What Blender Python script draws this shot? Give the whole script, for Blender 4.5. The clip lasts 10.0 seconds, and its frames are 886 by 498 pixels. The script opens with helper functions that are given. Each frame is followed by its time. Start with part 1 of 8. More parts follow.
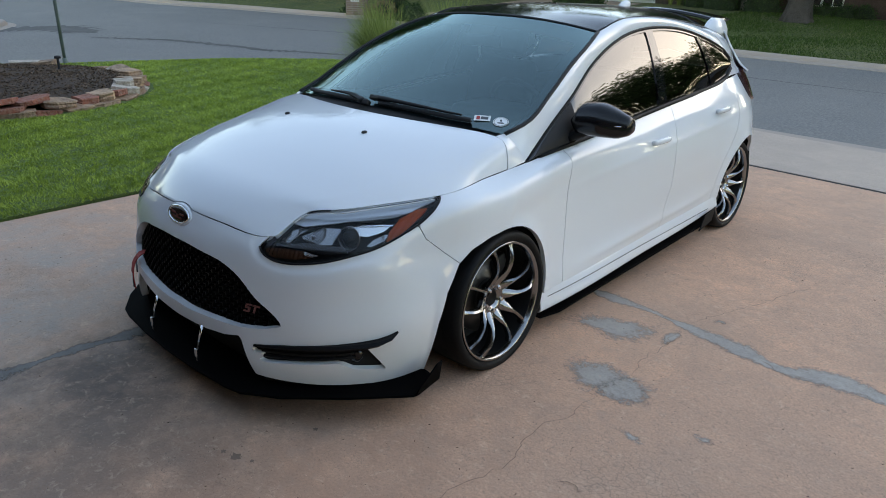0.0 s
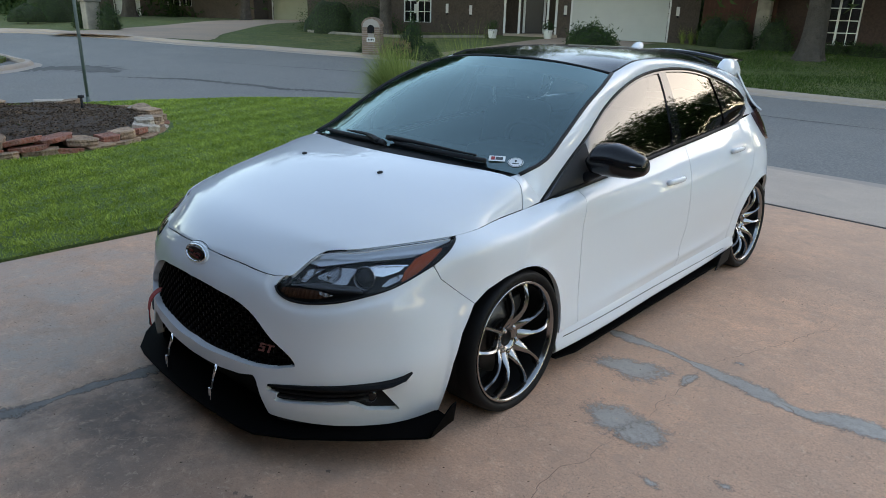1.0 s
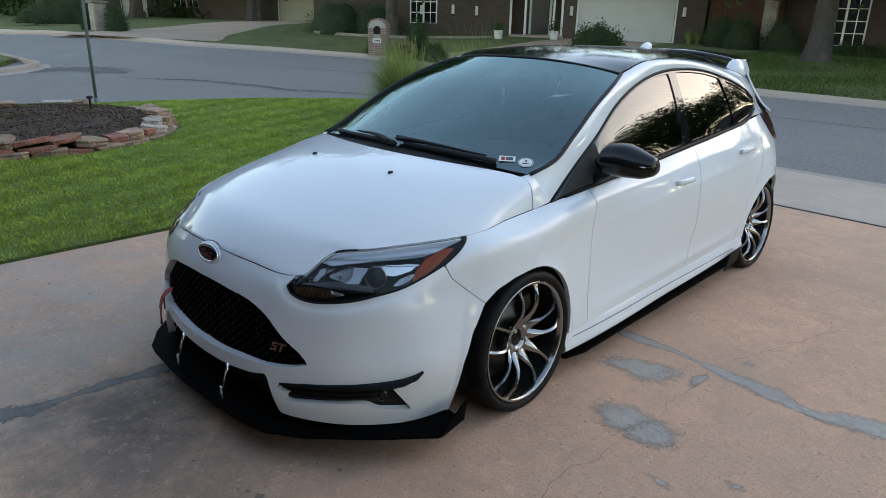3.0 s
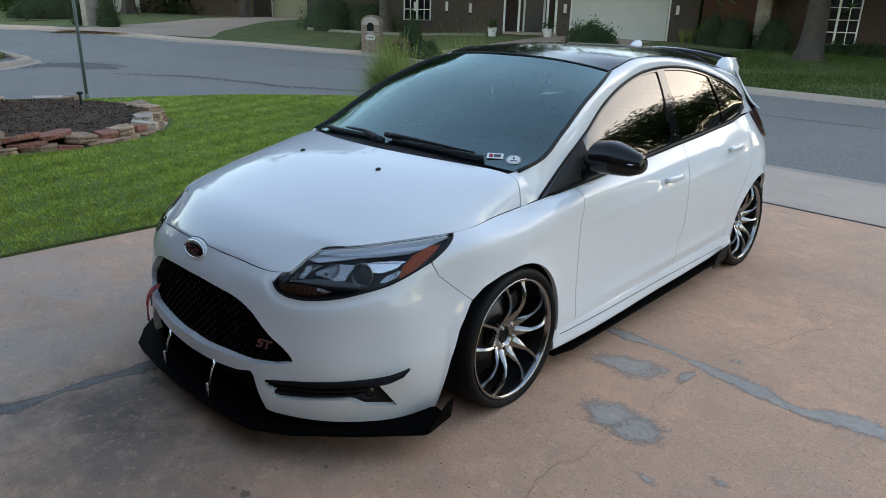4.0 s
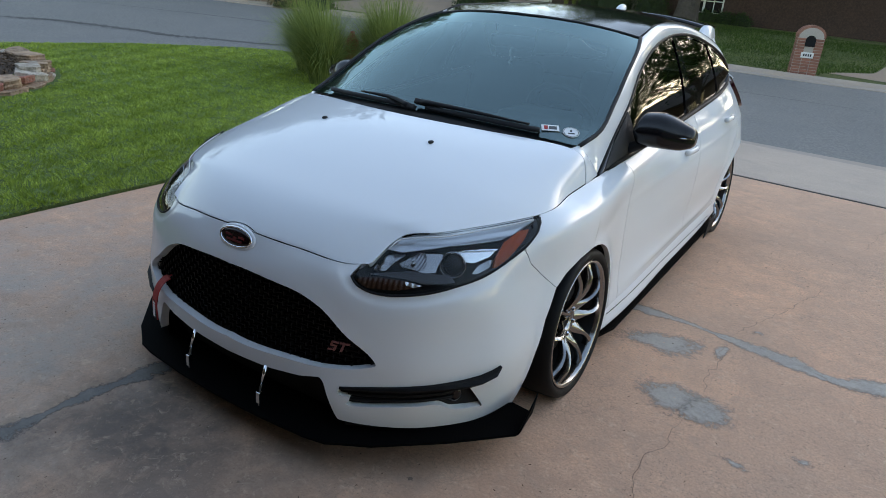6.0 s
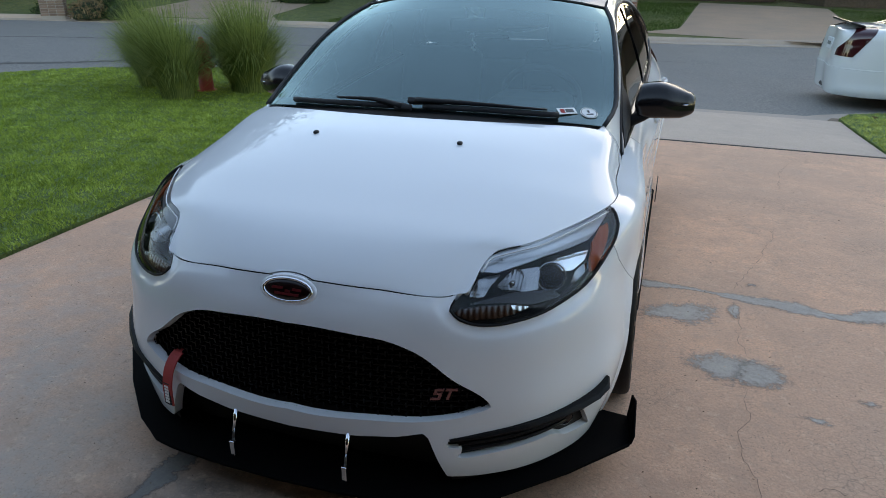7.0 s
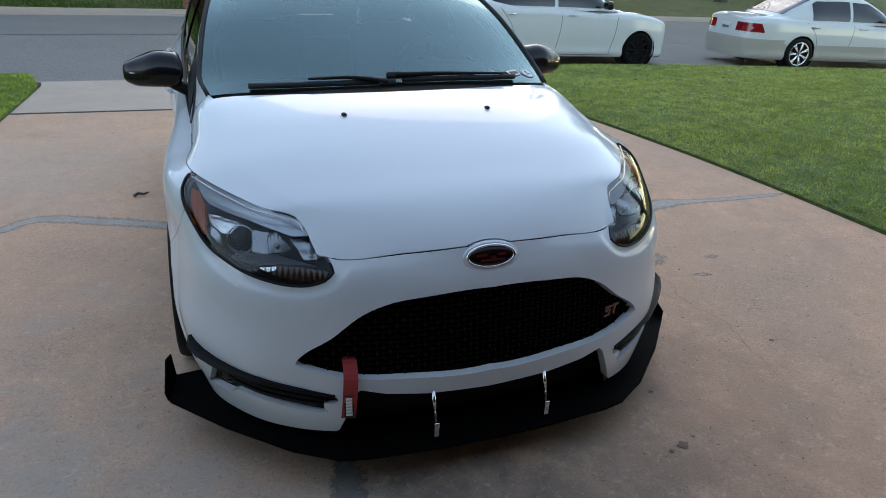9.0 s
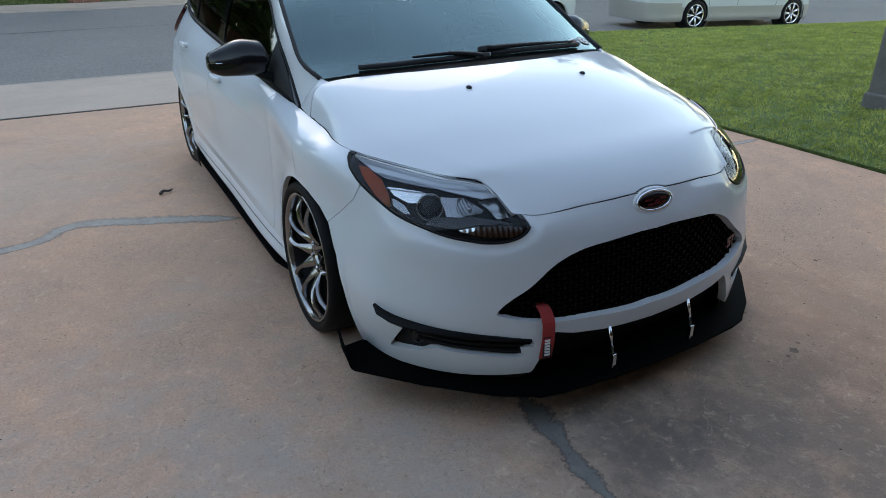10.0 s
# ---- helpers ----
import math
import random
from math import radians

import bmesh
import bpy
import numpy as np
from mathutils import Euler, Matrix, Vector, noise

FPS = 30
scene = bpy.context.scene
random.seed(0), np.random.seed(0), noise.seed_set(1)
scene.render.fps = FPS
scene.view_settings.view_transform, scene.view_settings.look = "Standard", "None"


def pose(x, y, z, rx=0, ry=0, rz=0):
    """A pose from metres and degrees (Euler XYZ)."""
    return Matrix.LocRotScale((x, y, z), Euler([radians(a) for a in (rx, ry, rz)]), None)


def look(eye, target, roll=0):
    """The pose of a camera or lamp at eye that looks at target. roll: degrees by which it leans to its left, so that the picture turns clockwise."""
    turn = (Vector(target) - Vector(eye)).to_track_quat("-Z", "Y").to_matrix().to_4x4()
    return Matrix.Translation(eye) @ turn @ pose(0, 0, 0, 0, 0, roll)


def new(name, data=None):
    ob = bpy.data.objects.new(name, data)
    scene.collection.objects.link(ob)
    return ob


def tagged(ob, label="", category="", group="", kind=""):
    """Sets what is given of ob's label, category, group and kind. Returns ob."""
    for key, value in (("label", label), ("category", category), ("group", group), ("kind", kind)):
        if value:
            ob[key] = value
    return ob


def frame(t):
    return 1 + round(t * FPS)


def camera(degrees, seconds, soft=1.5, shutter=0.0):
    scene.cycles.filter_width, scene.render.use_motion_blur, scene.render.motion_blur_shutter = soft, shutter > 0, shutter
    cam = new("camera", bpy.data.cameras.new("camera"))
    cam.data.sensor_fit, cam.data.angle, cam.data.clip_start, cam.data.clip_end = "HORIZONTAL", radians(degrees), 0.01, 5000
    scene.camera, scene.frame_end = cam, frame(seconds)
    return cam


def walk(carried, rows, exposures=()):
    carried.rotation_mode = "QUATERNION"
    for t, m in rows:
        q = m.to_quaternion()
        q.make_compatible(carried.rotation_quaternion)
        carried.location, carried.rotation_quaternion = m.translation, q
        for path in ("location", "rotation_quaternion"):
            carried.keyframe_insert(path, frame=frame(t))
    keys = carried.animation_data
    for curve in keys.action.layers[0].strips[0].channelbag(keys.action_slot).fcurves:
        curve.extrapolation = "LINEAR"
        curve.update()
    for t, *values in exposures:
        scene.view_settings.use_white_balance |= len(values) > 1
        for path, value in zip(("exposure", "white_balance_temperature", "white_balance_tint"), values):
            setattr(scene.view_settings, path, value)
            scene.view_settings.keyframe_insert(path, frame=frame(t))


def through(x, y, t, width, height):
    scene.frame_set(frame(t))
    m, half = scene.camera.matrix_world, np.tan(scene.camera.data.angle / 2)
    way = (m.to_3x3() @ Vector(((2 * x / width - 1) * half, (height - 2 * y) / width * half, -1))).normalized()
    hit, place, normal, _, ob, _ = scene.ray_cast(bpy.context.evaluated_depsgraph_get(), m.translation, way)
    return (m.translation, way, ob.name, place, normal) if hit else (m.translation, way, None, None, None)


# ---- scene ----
cam = camera(66.2, 10.0, 0.9)
PATH = [
    (0, (2.43, -2.073, 1.552), (1.188, -0.695, 0.805), 1.6),
    (0.5, (2.42, -2.071, 1.562), (1.16, -0.683, 0.864), 1.6),
    (1, (2.422, -2.074, 1.568), (1.125, -0.698, 0.918), 1.4),
    (1.5, (2.423, -2.078, 1.572), (1.126, -0.7, 0.922), 1.3),
    (2, (2.408, -2.097, 1.573), (1.109, -0.715, 0.937), 1.3),
    (2.5, (2.406, -2.097, 1.567), (1.094, -0.733, 0.92), 1.3),
    (4, (2.431, -2.076, 1.565), (1.137, -0.699, 0.91), 1.6),
    (4.5, (2.427, -2.065, 1.541), (1.141, -0.701, 0.843), 1.4),
    (5, (2.321, -2.093, 1.528), (1.066, -0.769, 0.709), 0.6),
    (5.5, (2.037, -2.242, 1.547), (0.904, -0.796, 0.756), 4.2),
    (7, (0.924, -2.376, 1.475), (0.35, -0.617, 0.715), 0.1),
    (7.5, (0.498, -2.443, 1.471), (0.228, -0.626, 0.68), -0.4),
    (8, (0.057, -2.47, 1.475), (0.072, -0.639, 0.671), -2.6),
    (8.5, (-0.364, -2.551, 1.469), (0.04, -0.775, 0.643), -1.6),
    (9, (-0.74, -2.545, 1.471), (-0.116, -0.825, 0.663), 1.7),
    (9.5, (-1.135, -2.454, 1.462), (-0.348, -0.829, 0.602), -0.9),
    (10, (-1.614, -2.382, 1.472), (-0.73, -0.806, 0.617), -0.3),
]
walk(cam, [(t, look(eye, target, roll)) for t, eye, target, roll in PATH], [(0, 2.06, 8350, 13), (10, 2.06, 8350, 13)])

# ---------------------------------------------------------------- light
world = bpy.data.worlds.new("dusk_sky")
scene.world = world
world.use_nodes = True
wn = world.node_tree
wn.nodes.clear()
w_out = wn.nodes.new("ShaderNodeOutputWorld")
w_bg = wn.nodes.new("ShaderNodeBackground")
w_sky = wn.nodes.new("ShaderNodeTexSky")
w_sky.sky_type = "NISHITA"
w_sky.sun_disc = False
SUN_ELEV, SUN_AZ = radians(17), radians(18)
w_sky.sun_elevation = SUN_ELEV
w_sky.sun_rotation = SUN_AZ
w_sky.air_density, w_sky.dust_density, w_sky.ozone_density = 1.0, 0.2, 1.5
w_bg.inputs["Strength"].default_value = 0.15
wn.links.new(w_sky.outputs[0], w_bg.inputs[0])
wn.links.new(w_bg.outputs[0], w_out.inputs[0])

sun_data = bpy.data.lights.new("sun", "SUN")
sun_data.energy = 0.10
sun_data.angle = radians(40)
sun_data.color = (1.0, 0.86, 0.72)
sun = new("sun", sun_data)
sun_dir = Vector((math.sin(SUN_AZ) * math.cos(SUN_ELEV), math.cos(SUN_AZ) * math.cos(SUN_ELEV), math.sin(SUN_ELEV)))
sun.matrix_world = look(sun_dir * 60, (0, 0, 0))

# ---------------------------------------------------------------- materials
def shader(name, base, rough=0.6, metal=0.0, grain=None, blotch=None, bump=None, coat=0.0, spec=0.5, per_piece=0.0, stain=None):
    """A principled material. stain, blotch, grain: (scale, second colour, amount); bump: (scale, height in metres)."""
    m = bpy.data.materials.new(name)
    m.use_nodes = True
    nt = m.node_tree
    b = nt.nodes["Principled BSDF"]
    b.inputs["Roughness"].default_value = rough
    b.inputs["Metallic"].default_value = metal
    b.inputs["Coat Weight"].default_value = coat
    b.inputs["Coat Roughness"].default_value = 0.03
    b.inputs["Specular IOR Level"].default_value = spec
    geo = nt.nodes.new("ShaderNodeNewGeometry")
    rgb = nt.nodes.new("ShaderNodeRGB")
    rgb.outputs[0].default_value = (*base, 1)
    colour = rgb.outputs[0]
    for n, layer in enumerate((stain, blotch, grain)):
        if not layer:
            continue
        scale, second, amount = layer
        tex = nt.nodes.new("ShaderNodeTexNoise")
        tex.inputs["Scale"].default_value = scale
        tex.inputs["Detail"].default_value = 6 if n < 2 else 3
        tex.inputs["Roughness"].default_value = 0.65
        ramp = nt.nodes.new("ShaderNodeValToRGB")
        ramp.color_ramp.elements[0].position = 0.38
        ramp.color_ramp.elements[1].position = 0.66
        mul = nt.nodes.new("ShaderNodeMath")
        mul.operation = "MULTIPLY"
        mul.inputs[1].default_value = amount
        mix = nt.nodes.new("ShaderNodeMix")
        mix.data_type = "RGBA"
        mix.inputs[7].default_value = (*second, 1)
        nt.links.new(geo.outputs["Position"], tex.inputs["Vector"])
        nt.links.new(tex.outputs[0], ramp.inputs[0])
        nt.links.new(ramp.outputs[0], mul.inputs[0])
        nt.links.new(mul.outputs[0], mix.inputs[0])
        nt.links.new(colour, mix.inputs[6])
        colour = mix.outputs[2]
    if per_piece:
        info = nt.nodes.new("ShaderNodeObjectInfo")
        rng = nt.nodes.new("ShaderNodeMapRange")
        rng.inputs[3].default_value, rng.inputs[4].default_value = 1 - per_piece, 1 + per_piece
        hsv = nt.nodes.new("ShaderNodeHueSaturation")
        nt.links.new(info.outputs["Random"], rng.inputs[0])
        nt.links.new(rng.outputs[0], hsv.inputs["Value"])
        nt.links.new(colour, hsv.inputs["Color"])
        colour = hsv.outputs[0]
    nt.links.new(colour, b.inputs["Base Color"])
    if bump:
        tex = nt.nodes.new("ShaderNodeTexNoise")
        tex.inputs["Scale"].default_value = bump[0]
        tex.inputs["Detail"].default_value = 5
        bn = nt.nodes.new("ShaderNodeBump")
        bn.inputs["Distance"].default_value = bump[1]
        bn.inputs["Strength"].default_value = 1.0
        nt.links.new(geo.outputs["Position"], tex.inputs["Vector"])
        nt.links.new(tex.outputs[0], bn.inputs["Height"])
        nt.links.new(bn.outputs[0], b.inputs["Normal"])
    return m


def pane_glass(name, tint, gloss=(1, 1, 1), ior=1.5):
    """A tinted pane: what lies behind shows through the tint, the mirror image grows towards grazing."""
    m = bpy.data.materials.new(name)
    m.use_nodes = True
    nt = m.node_tree
    nt.nodes.clear()
    out = nt.nodes.new("ShaderNodeOutputMaterial")
    see = nt.nodes.new("ShaderNodeBsdfTransparent")
    see.inputs[0].default_value = (*tint, 1)
    glo = nt.nodes.new("ShaderNodeBsdfGlossy")
    glo.inputs["Roughness"].default_value = 0.02
    glo.inputs[0].default_value = (*gloss, 1)
    fre = nt.nodes.new("ShaderNodeFresnel")
    fre.inputs[0].default_value = ior
    mix = nt.nodes.new("ShaderNodeMixShader")
    nt.links.new(fre.outputs[0], mix.inputs[0])
    nt.links.new(see.outputs[0], mix.inputs[1])
    nt.links.new(glo.outputs[0], mix.inputs[2])
    nt.links.new(mix.outputs[0], out.inputs[0])
    return m


PAINT = shader("white_car_paint", (0.70, 0.715, 0.73), 0.7, coat=1.0, spec=0.0)
BLACK_GLOSS = shader("gloss_black_paint", (0.008, 0.008, 0.009), 0.10, spec=0.4)
PIANO_BLACK = shader("polished_black_trim", (0.006, 0.006, 0.007), 0.03, spec=0.6)
BLACK_SATIN = shader("satin_black_plastic", (0.004, 0.004, 0.0045), 0.55, spec=0.18, grain=(900, (0.008, 0.008, 0.009), 0.5))
BLACK_MATT = shader("matt_black_plastic", (0.010, 0.010, 0.011), 0.75, grain=(700, (0.018, 0.018, 0.02), 0.6))
GRILLE_BLACK = shader("grille_black", (0.0035, 0.0035, 0.0035), 0.45, spec=0.10)
SPLITTER_BLACK = shader("matt_splitter_black", (0.0014, 0.0014, 0.0016), 0.7, spec=0.03, grain=(300, (0.0035, 0.0035, 0.0035), 0.5))
VOID = shader("dark_cavity", (0.004, 0.004, 0.004), 0.9)
RUBBER = shader("tyre_rubber", (0.0045, 0.0045, 0.005), 0.6, spec=0.18, grain=(260, (0.009, 0.0088, 0.0085), 0.6), bump=(500, 0.0004))
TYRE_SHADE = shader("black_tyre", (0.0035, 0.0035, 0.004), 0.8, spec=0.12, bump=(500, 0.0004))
RIM = shader("dark_silver_wheel_metal", (0.31, 0.305, 0.30), 0.20, metal=1.0)
RIM_DARK = shader("dark_wheel_barrel", (0.022, 0.022, 0.022), 0.45, metal=0.7)
CHROME = shader("chrome", (0.82, 0.82, 0.83), 0.08, metal=1.0)
SILVER = shader("silvered_reflector", (0.90, 0.90, 0.88), 0.22, metal=1.0)
MIRROR_BLACK = shader("polished_black_plastic", (0.006, 0.006, 0.007), 0.20, spec=0.35, coat=0.1)
STEEL = shader("brake_disc_steel", (0.11, 0.105, 0.10), 0.42, metal=1.0, grain=(300, (0.07, 0.066, 0.063), 0.5))
AMBER = shader("amber_reflector", (0.42, 0.062, 0.004), 0.35, spec=0.2, grain=(240, (0.20, 0.03, 0.003), 0.7))
# Pale lamp trim that also stands in for sky mirrored in the lens.
BROW = shader("satin_grey_lamp_trim", (0.52, 0.53, 0.54), 0.28, metal=0.85)
SMOKED_CHROME = shader("smoky_reflector", (0.36, 0.365, 0.37), 0.26, metal=1.0)
TURN_LENS = shader("smoky_amber_lens", (0.055, 0.022, 0.012), 0.22, coat=0.4)
# Light caught on the lens edge is put into this pale colour.
LENS_RIM = shader("lens_edge_highlight", (0.62, 0.63, 0.64), 0.25, coat=0.5)
RED_LENS = shader("red_lamp_lens", (0.25, 0.006, 0.01), 0.12, coat=0.8)
SMOKED_RED = shader("smoked_red_lens", (0.035, 0.004, 0.006), 0.12, coat=0.4)
RED_CLOTH = shader("red_webbing", (0.42, 0.035, 0.03), 0.75, grain=(700, (0.30, 0.02, 0.02), 0.6), bump=(900, 0.0004))
RED_BADGE = shader("red_badge_enamel", (0.010, 0.0025, 0.003), 0.2, spec=0.4)
BADGE_RED = shader("dull_red_badge", (0.20, 0.075, 0.07), 0.35, metal=0.3)
WHITE_PRINT = shader("white_print", (0.78, 0.78, 0.76), 0.5)
GREY_FABRIC = shader("grey_seat_fabric", (0.05, 0.05, 0.055), 0.9, grain=(400, (0.09, 0.09, 0.095), 0.5))
DASH = shader("dashboard_vinyl", (0.05, 0.052, 0.055), 0.55, grain=(500, (0.07, 0.07, 0.075), 0.5))
WINDSHIELD = pane_glass("windscreen_glass", (0.55, 0.68, 0.70), (0.72, 1.0, 1.0), 2.2)
EMBLEM_RED = shader("dark_red_enamel", (0.10, 0.008, 0.010), 0.3, coat=0.4)
JOINT_DARK = shader("dirty_joint", (0.03, 0.024, 0.02), 0.95)
SCREEN_BLACK = shader("black_screen_border", (0.005, 0.008, 0.009), 0.3, spec=0.25)
TINTED = pane_glass("dark_tinted_glass", (0.06, 0.06, 0.06), (1, 0.97, 0.93), 1.8)
CLEAR = pane_glass("clear_lens", (0.93, 0.95, 0.96), (1, 1, 1), 1.36)

CONCRETE = shader("tan_driveway_concrete", (0.81, 0.442, 0.275), 0.88, blotch=(5.5, (0.59, 0.350, 0.232), 0.8), grain=(95, (0.42, 0.245, 0.165), 0.6), bump=(80, 0.0020), stain=(0.8, (0.52, 0.335, 0.235), 0.9))
CONCRETE_PALE = shader("pale_apron_concrete", (0.60, 0.46, 0.36), 0.88, blotch=(1.2, (0.48, 0.37, 0.295), 0.8), grain=(95, (0.36, 0.27, 0.21), 0.6), bump=(170, 0.005))


def weathered(mat, spots):
    """Wear, grime and painted shade worked into a floor: each spot is (x, y, reach, colour, strength), broken up by
    noise.
    """
    nt = mat.node_tree
    target = nt.nodes["Principled BSDF"].inputs["Base Color"]
    colour = target.links[0].from_socket
    geo = nt.nodes.new("ShaderNodeNewGeometry")
    for x, y, reach, mark_tone, strength in spots:
        dist = nt.nodes.new("ShaderNodeVectorMath")
        dist.operation = "DISTANCE"
        dist.inputs[1].default_value = (x, y, 0)
        tex = nt.nodes.new("ShaderNodeTexNoise")
        tex.inputs["Scale"].default_value = 2.4 / reach + 1.0
        tex.inputs["Detail"].default_value = 8
        tex.inputs["Roughness"].default_value = 0.72
        rough = nt.nodes.new("ShaderNodeMath")
        rough.operation = "MULTIPLY_ADD"
        rough.inputs[1].default_value = reach * 2.4
        nt.links.new(geo.outputs["Position"], dist.inputs[0])
        nt.links.new(geo.outputs["Position"], tex.inputs["Vector"])
        nt.links.new(tex.outputs[0], rough.inputs[0])
        nt.links.new(dist.outputs["Value"], rough.inputs[2])
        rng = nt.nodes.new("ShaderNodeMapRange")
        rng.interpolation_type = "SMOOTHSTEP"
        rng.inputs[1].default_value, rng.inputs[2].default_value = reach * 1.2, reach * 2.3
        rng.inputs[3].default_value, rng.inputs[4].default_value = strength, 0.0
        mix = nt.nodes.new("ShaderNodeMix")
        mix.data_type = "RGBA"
        mix.inputs[7].default_value = (*mark_tone, 1)
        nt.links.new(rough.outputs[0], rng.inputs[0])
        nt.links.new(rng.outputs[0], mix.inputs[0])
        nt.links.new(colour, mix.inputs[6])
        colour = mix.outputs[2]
    nt.links.new(colour, target)


def mottled(mat, layers):
    """Uneven wear at several sizes: each layer is (scale, low end, high end, colour, amount)."""
    nt = mat.node_tree
    target = nt.nodes["Principled BSDF"].inputs["Base Color"]
    colour = target.links[0].from_socket
    geo = nt.nodes.new("ShaderNodeNewGeometry")
    for scale, low_end, high_end, tone, amount in layers:
        tex = nt.nodes.new("ShaderNodeTexNoise")
        tex.inputs["Scale"].default_value = scale
        tex.inputs["Detail"].default_value = 7
        tex.inputs["Roughness"].default_value = 0.7
        tex.inputs["Distortion"].default_value = 0.6
        nt.links.new(geo.outputs["Position"], tex.inputs["Vector"])
        rng = nt.nodes.new("ShaderNodeMapRange")
        rng.interpolation_type = "SMOOTHSTEP"
        rng.inputs[1].default_value, rng.inputs[2].default_value = low_end, high_end
        rng.inputs[3].default_value, rng.inputs[4].default_value = 0.0, amount
        mix = nt.nodes.new("ShaderNodeMix")
        mix.data_type = "RGBA"
        mix.inputs[7].default_value = (*tone, 1)
        nt.links.new(tex.outputs[0], rng.inputs[0])
        nt.links.new(rng.outputs[0], mix.inputs[0])
        nt.links.new(colour, mix.inputs[6])
        colour = mix.outputs[2]
    nt.links.new(colour, target)


def worn_edge(mat, fine=60.0, rag=0.8):
    """A thin skin that breaks up towards its rim: the rim lies where the first texture coordinate nears 1."""
    nt = mat.node_tree
    out, body = nt.nodes["Material Output"], nt.nodes["Principled BSDF"]
    geo = nt.nodes.new("ShaderNodeNewGeometry")
    uv = nt.nodes.new("ShaderNodeTexCoord")
    sep = nt.nodes.new("ShaderNodeSeparateXYZ")
    nt.links.new(uv.outputs["UV"], sep.inputs[0])
    value = sep.outputs[0]
    for scale, weight in ((11.0, rag), (fine, rag)):
        tex = nt.nodes.new("ShaderNodeTexNoise")
        tex.inputs["Scale"].default_value = scale
        tex.inputs["Detail"].default_value = 5
        tex.inputs["Roughness"].default_value = 0.7
        nt.links.new(geo.outputs["Position"], tex.inputs["Vector"])
        add = nt.nodes.new("ShaderNodeMath")
        add.operation = "MULTIPLY_ADD"
        add.inputs[1].default_value = weight
        nt.links.new(tex.outputs[0], add.inputs[0])
        nt.links.new(value, add.inputs[2])
        value = add.outputs[0]
    rng = nt.nodes.new("ShaderNodeMapRange")
    rng.interpolation_type = "SMOOTHSTEP"
    rng.inputs[1].default_value, rng.inputs[2].default_value = rag + 0.35, rag + 0.90
    rng.inputs[3].default_value, rng.inputs[4].default_value = 0.95, 0.0
    nt.links.new(value, rng.inputs[0])
    see = nt.nodes.new("ShaderNodeBsdfTransparent")
    mix = nt.nodes.new("ShaderNodeMixShader")
    nt.links.new(rng.outputs[0], mix.inputs[0])
    nt.links.new(see.outputs[0], mix.inputs[1])
    nt.links.new(body.outputs[0], mix.inputs[2])
    nt.links.new(mix.outputs[0], out.inputs[0])
    return mat


def crazed(mat, mark_tone):
    """A net of hairline cracks in patches, and dark pits, worked into a floor."""
    nt = mat.node_tree
    target = nt.nodes["Principled BSDF"].inputs["Base Color"]
    geo = nt.nodes.new("ShaderNodeNewGeometry")

    def noise_of(scale, low_end, high_end, detail=4):
        tex = nt.nodes.new("ShaderNodeTexNoise")
        tex.inputs["Scale"].default_value = scale
        tex.inputs["Detail"].default_value = detail
        nt.links.new(geo.outputs["Position"], tex.inputs["Vector"])
        rng = nt.nodes.new("ShaderNodeMapRange")
        rng.interpolation_type = "SMOOTHSTEP"
        rng.inputs[1].default_value, rng.inputs[2].default_value = low_end, high_end
        nt.links.new(tex.outputs[0], rng.inputs[0])
        return tex, rng.outputs[0]
    bend, _ = noise_of(9, 0, 1)
    warp = nt.nodes.new("ShaderNodeVectorMath")
    warp.operation = "MULTIPLY_ADD"
    warp.inputs[1].default_value = (0.09, 0.09, 0.09)
    nt.links.new(bend.outputs["Color"], warp.inputs[0])
    nt.links.new(geo.outputs["Position"], warp.inputs[2])
    vor = nt.nodes.new("ShaderNodeTexVoronoi")
    vor.feature = "DISTANCE_TO_EDGE"
    vor.inputs["Scale"].default_value = 30
    nt.links.new(warp.outputs[0], vor.inputs["Vector"])
    line = nt.nodes.new("ShaderNodeMapRange")
    line.inputs[1].default_value, line.inputs[2].default_value = 0.010, 0.045
    line.inputs[3].default_value, line.inputs[4].default_value = 0.42, 0.0
    nt.links.new(vor.outputs["Distance"], line.inputs[0])
    colour = target.links[0].from_socket
    for fac, mask in ((line.outputs[0], noise_of(1.7, 0.50, 0.66)[1]), (noise_of(150, 0.63, 0.74, 2)[1], noise_of(2.1, 0.44, 0.66)[1])):
        mul = nt.nodes.new("ShaderNodeMath")
        mul.operation = "MULTIPLY"
        nt.links.new(fac, mul.inputs[0])
        nt.links.new(mask, mul.inputs[1])
        mix = nt.nodes.new("ShaderNodeMix")
        mix.data_type = "RGBA"
        mix.inputs[7].default_value = (*mark_tone, 1)
        nt.links.new(mul.outputs[0], mix.inputs[0])
        nt.links.new(colour, mix.inputs[6])
        colour = mix.outputs[2]
    nt.links.new(colour, target)


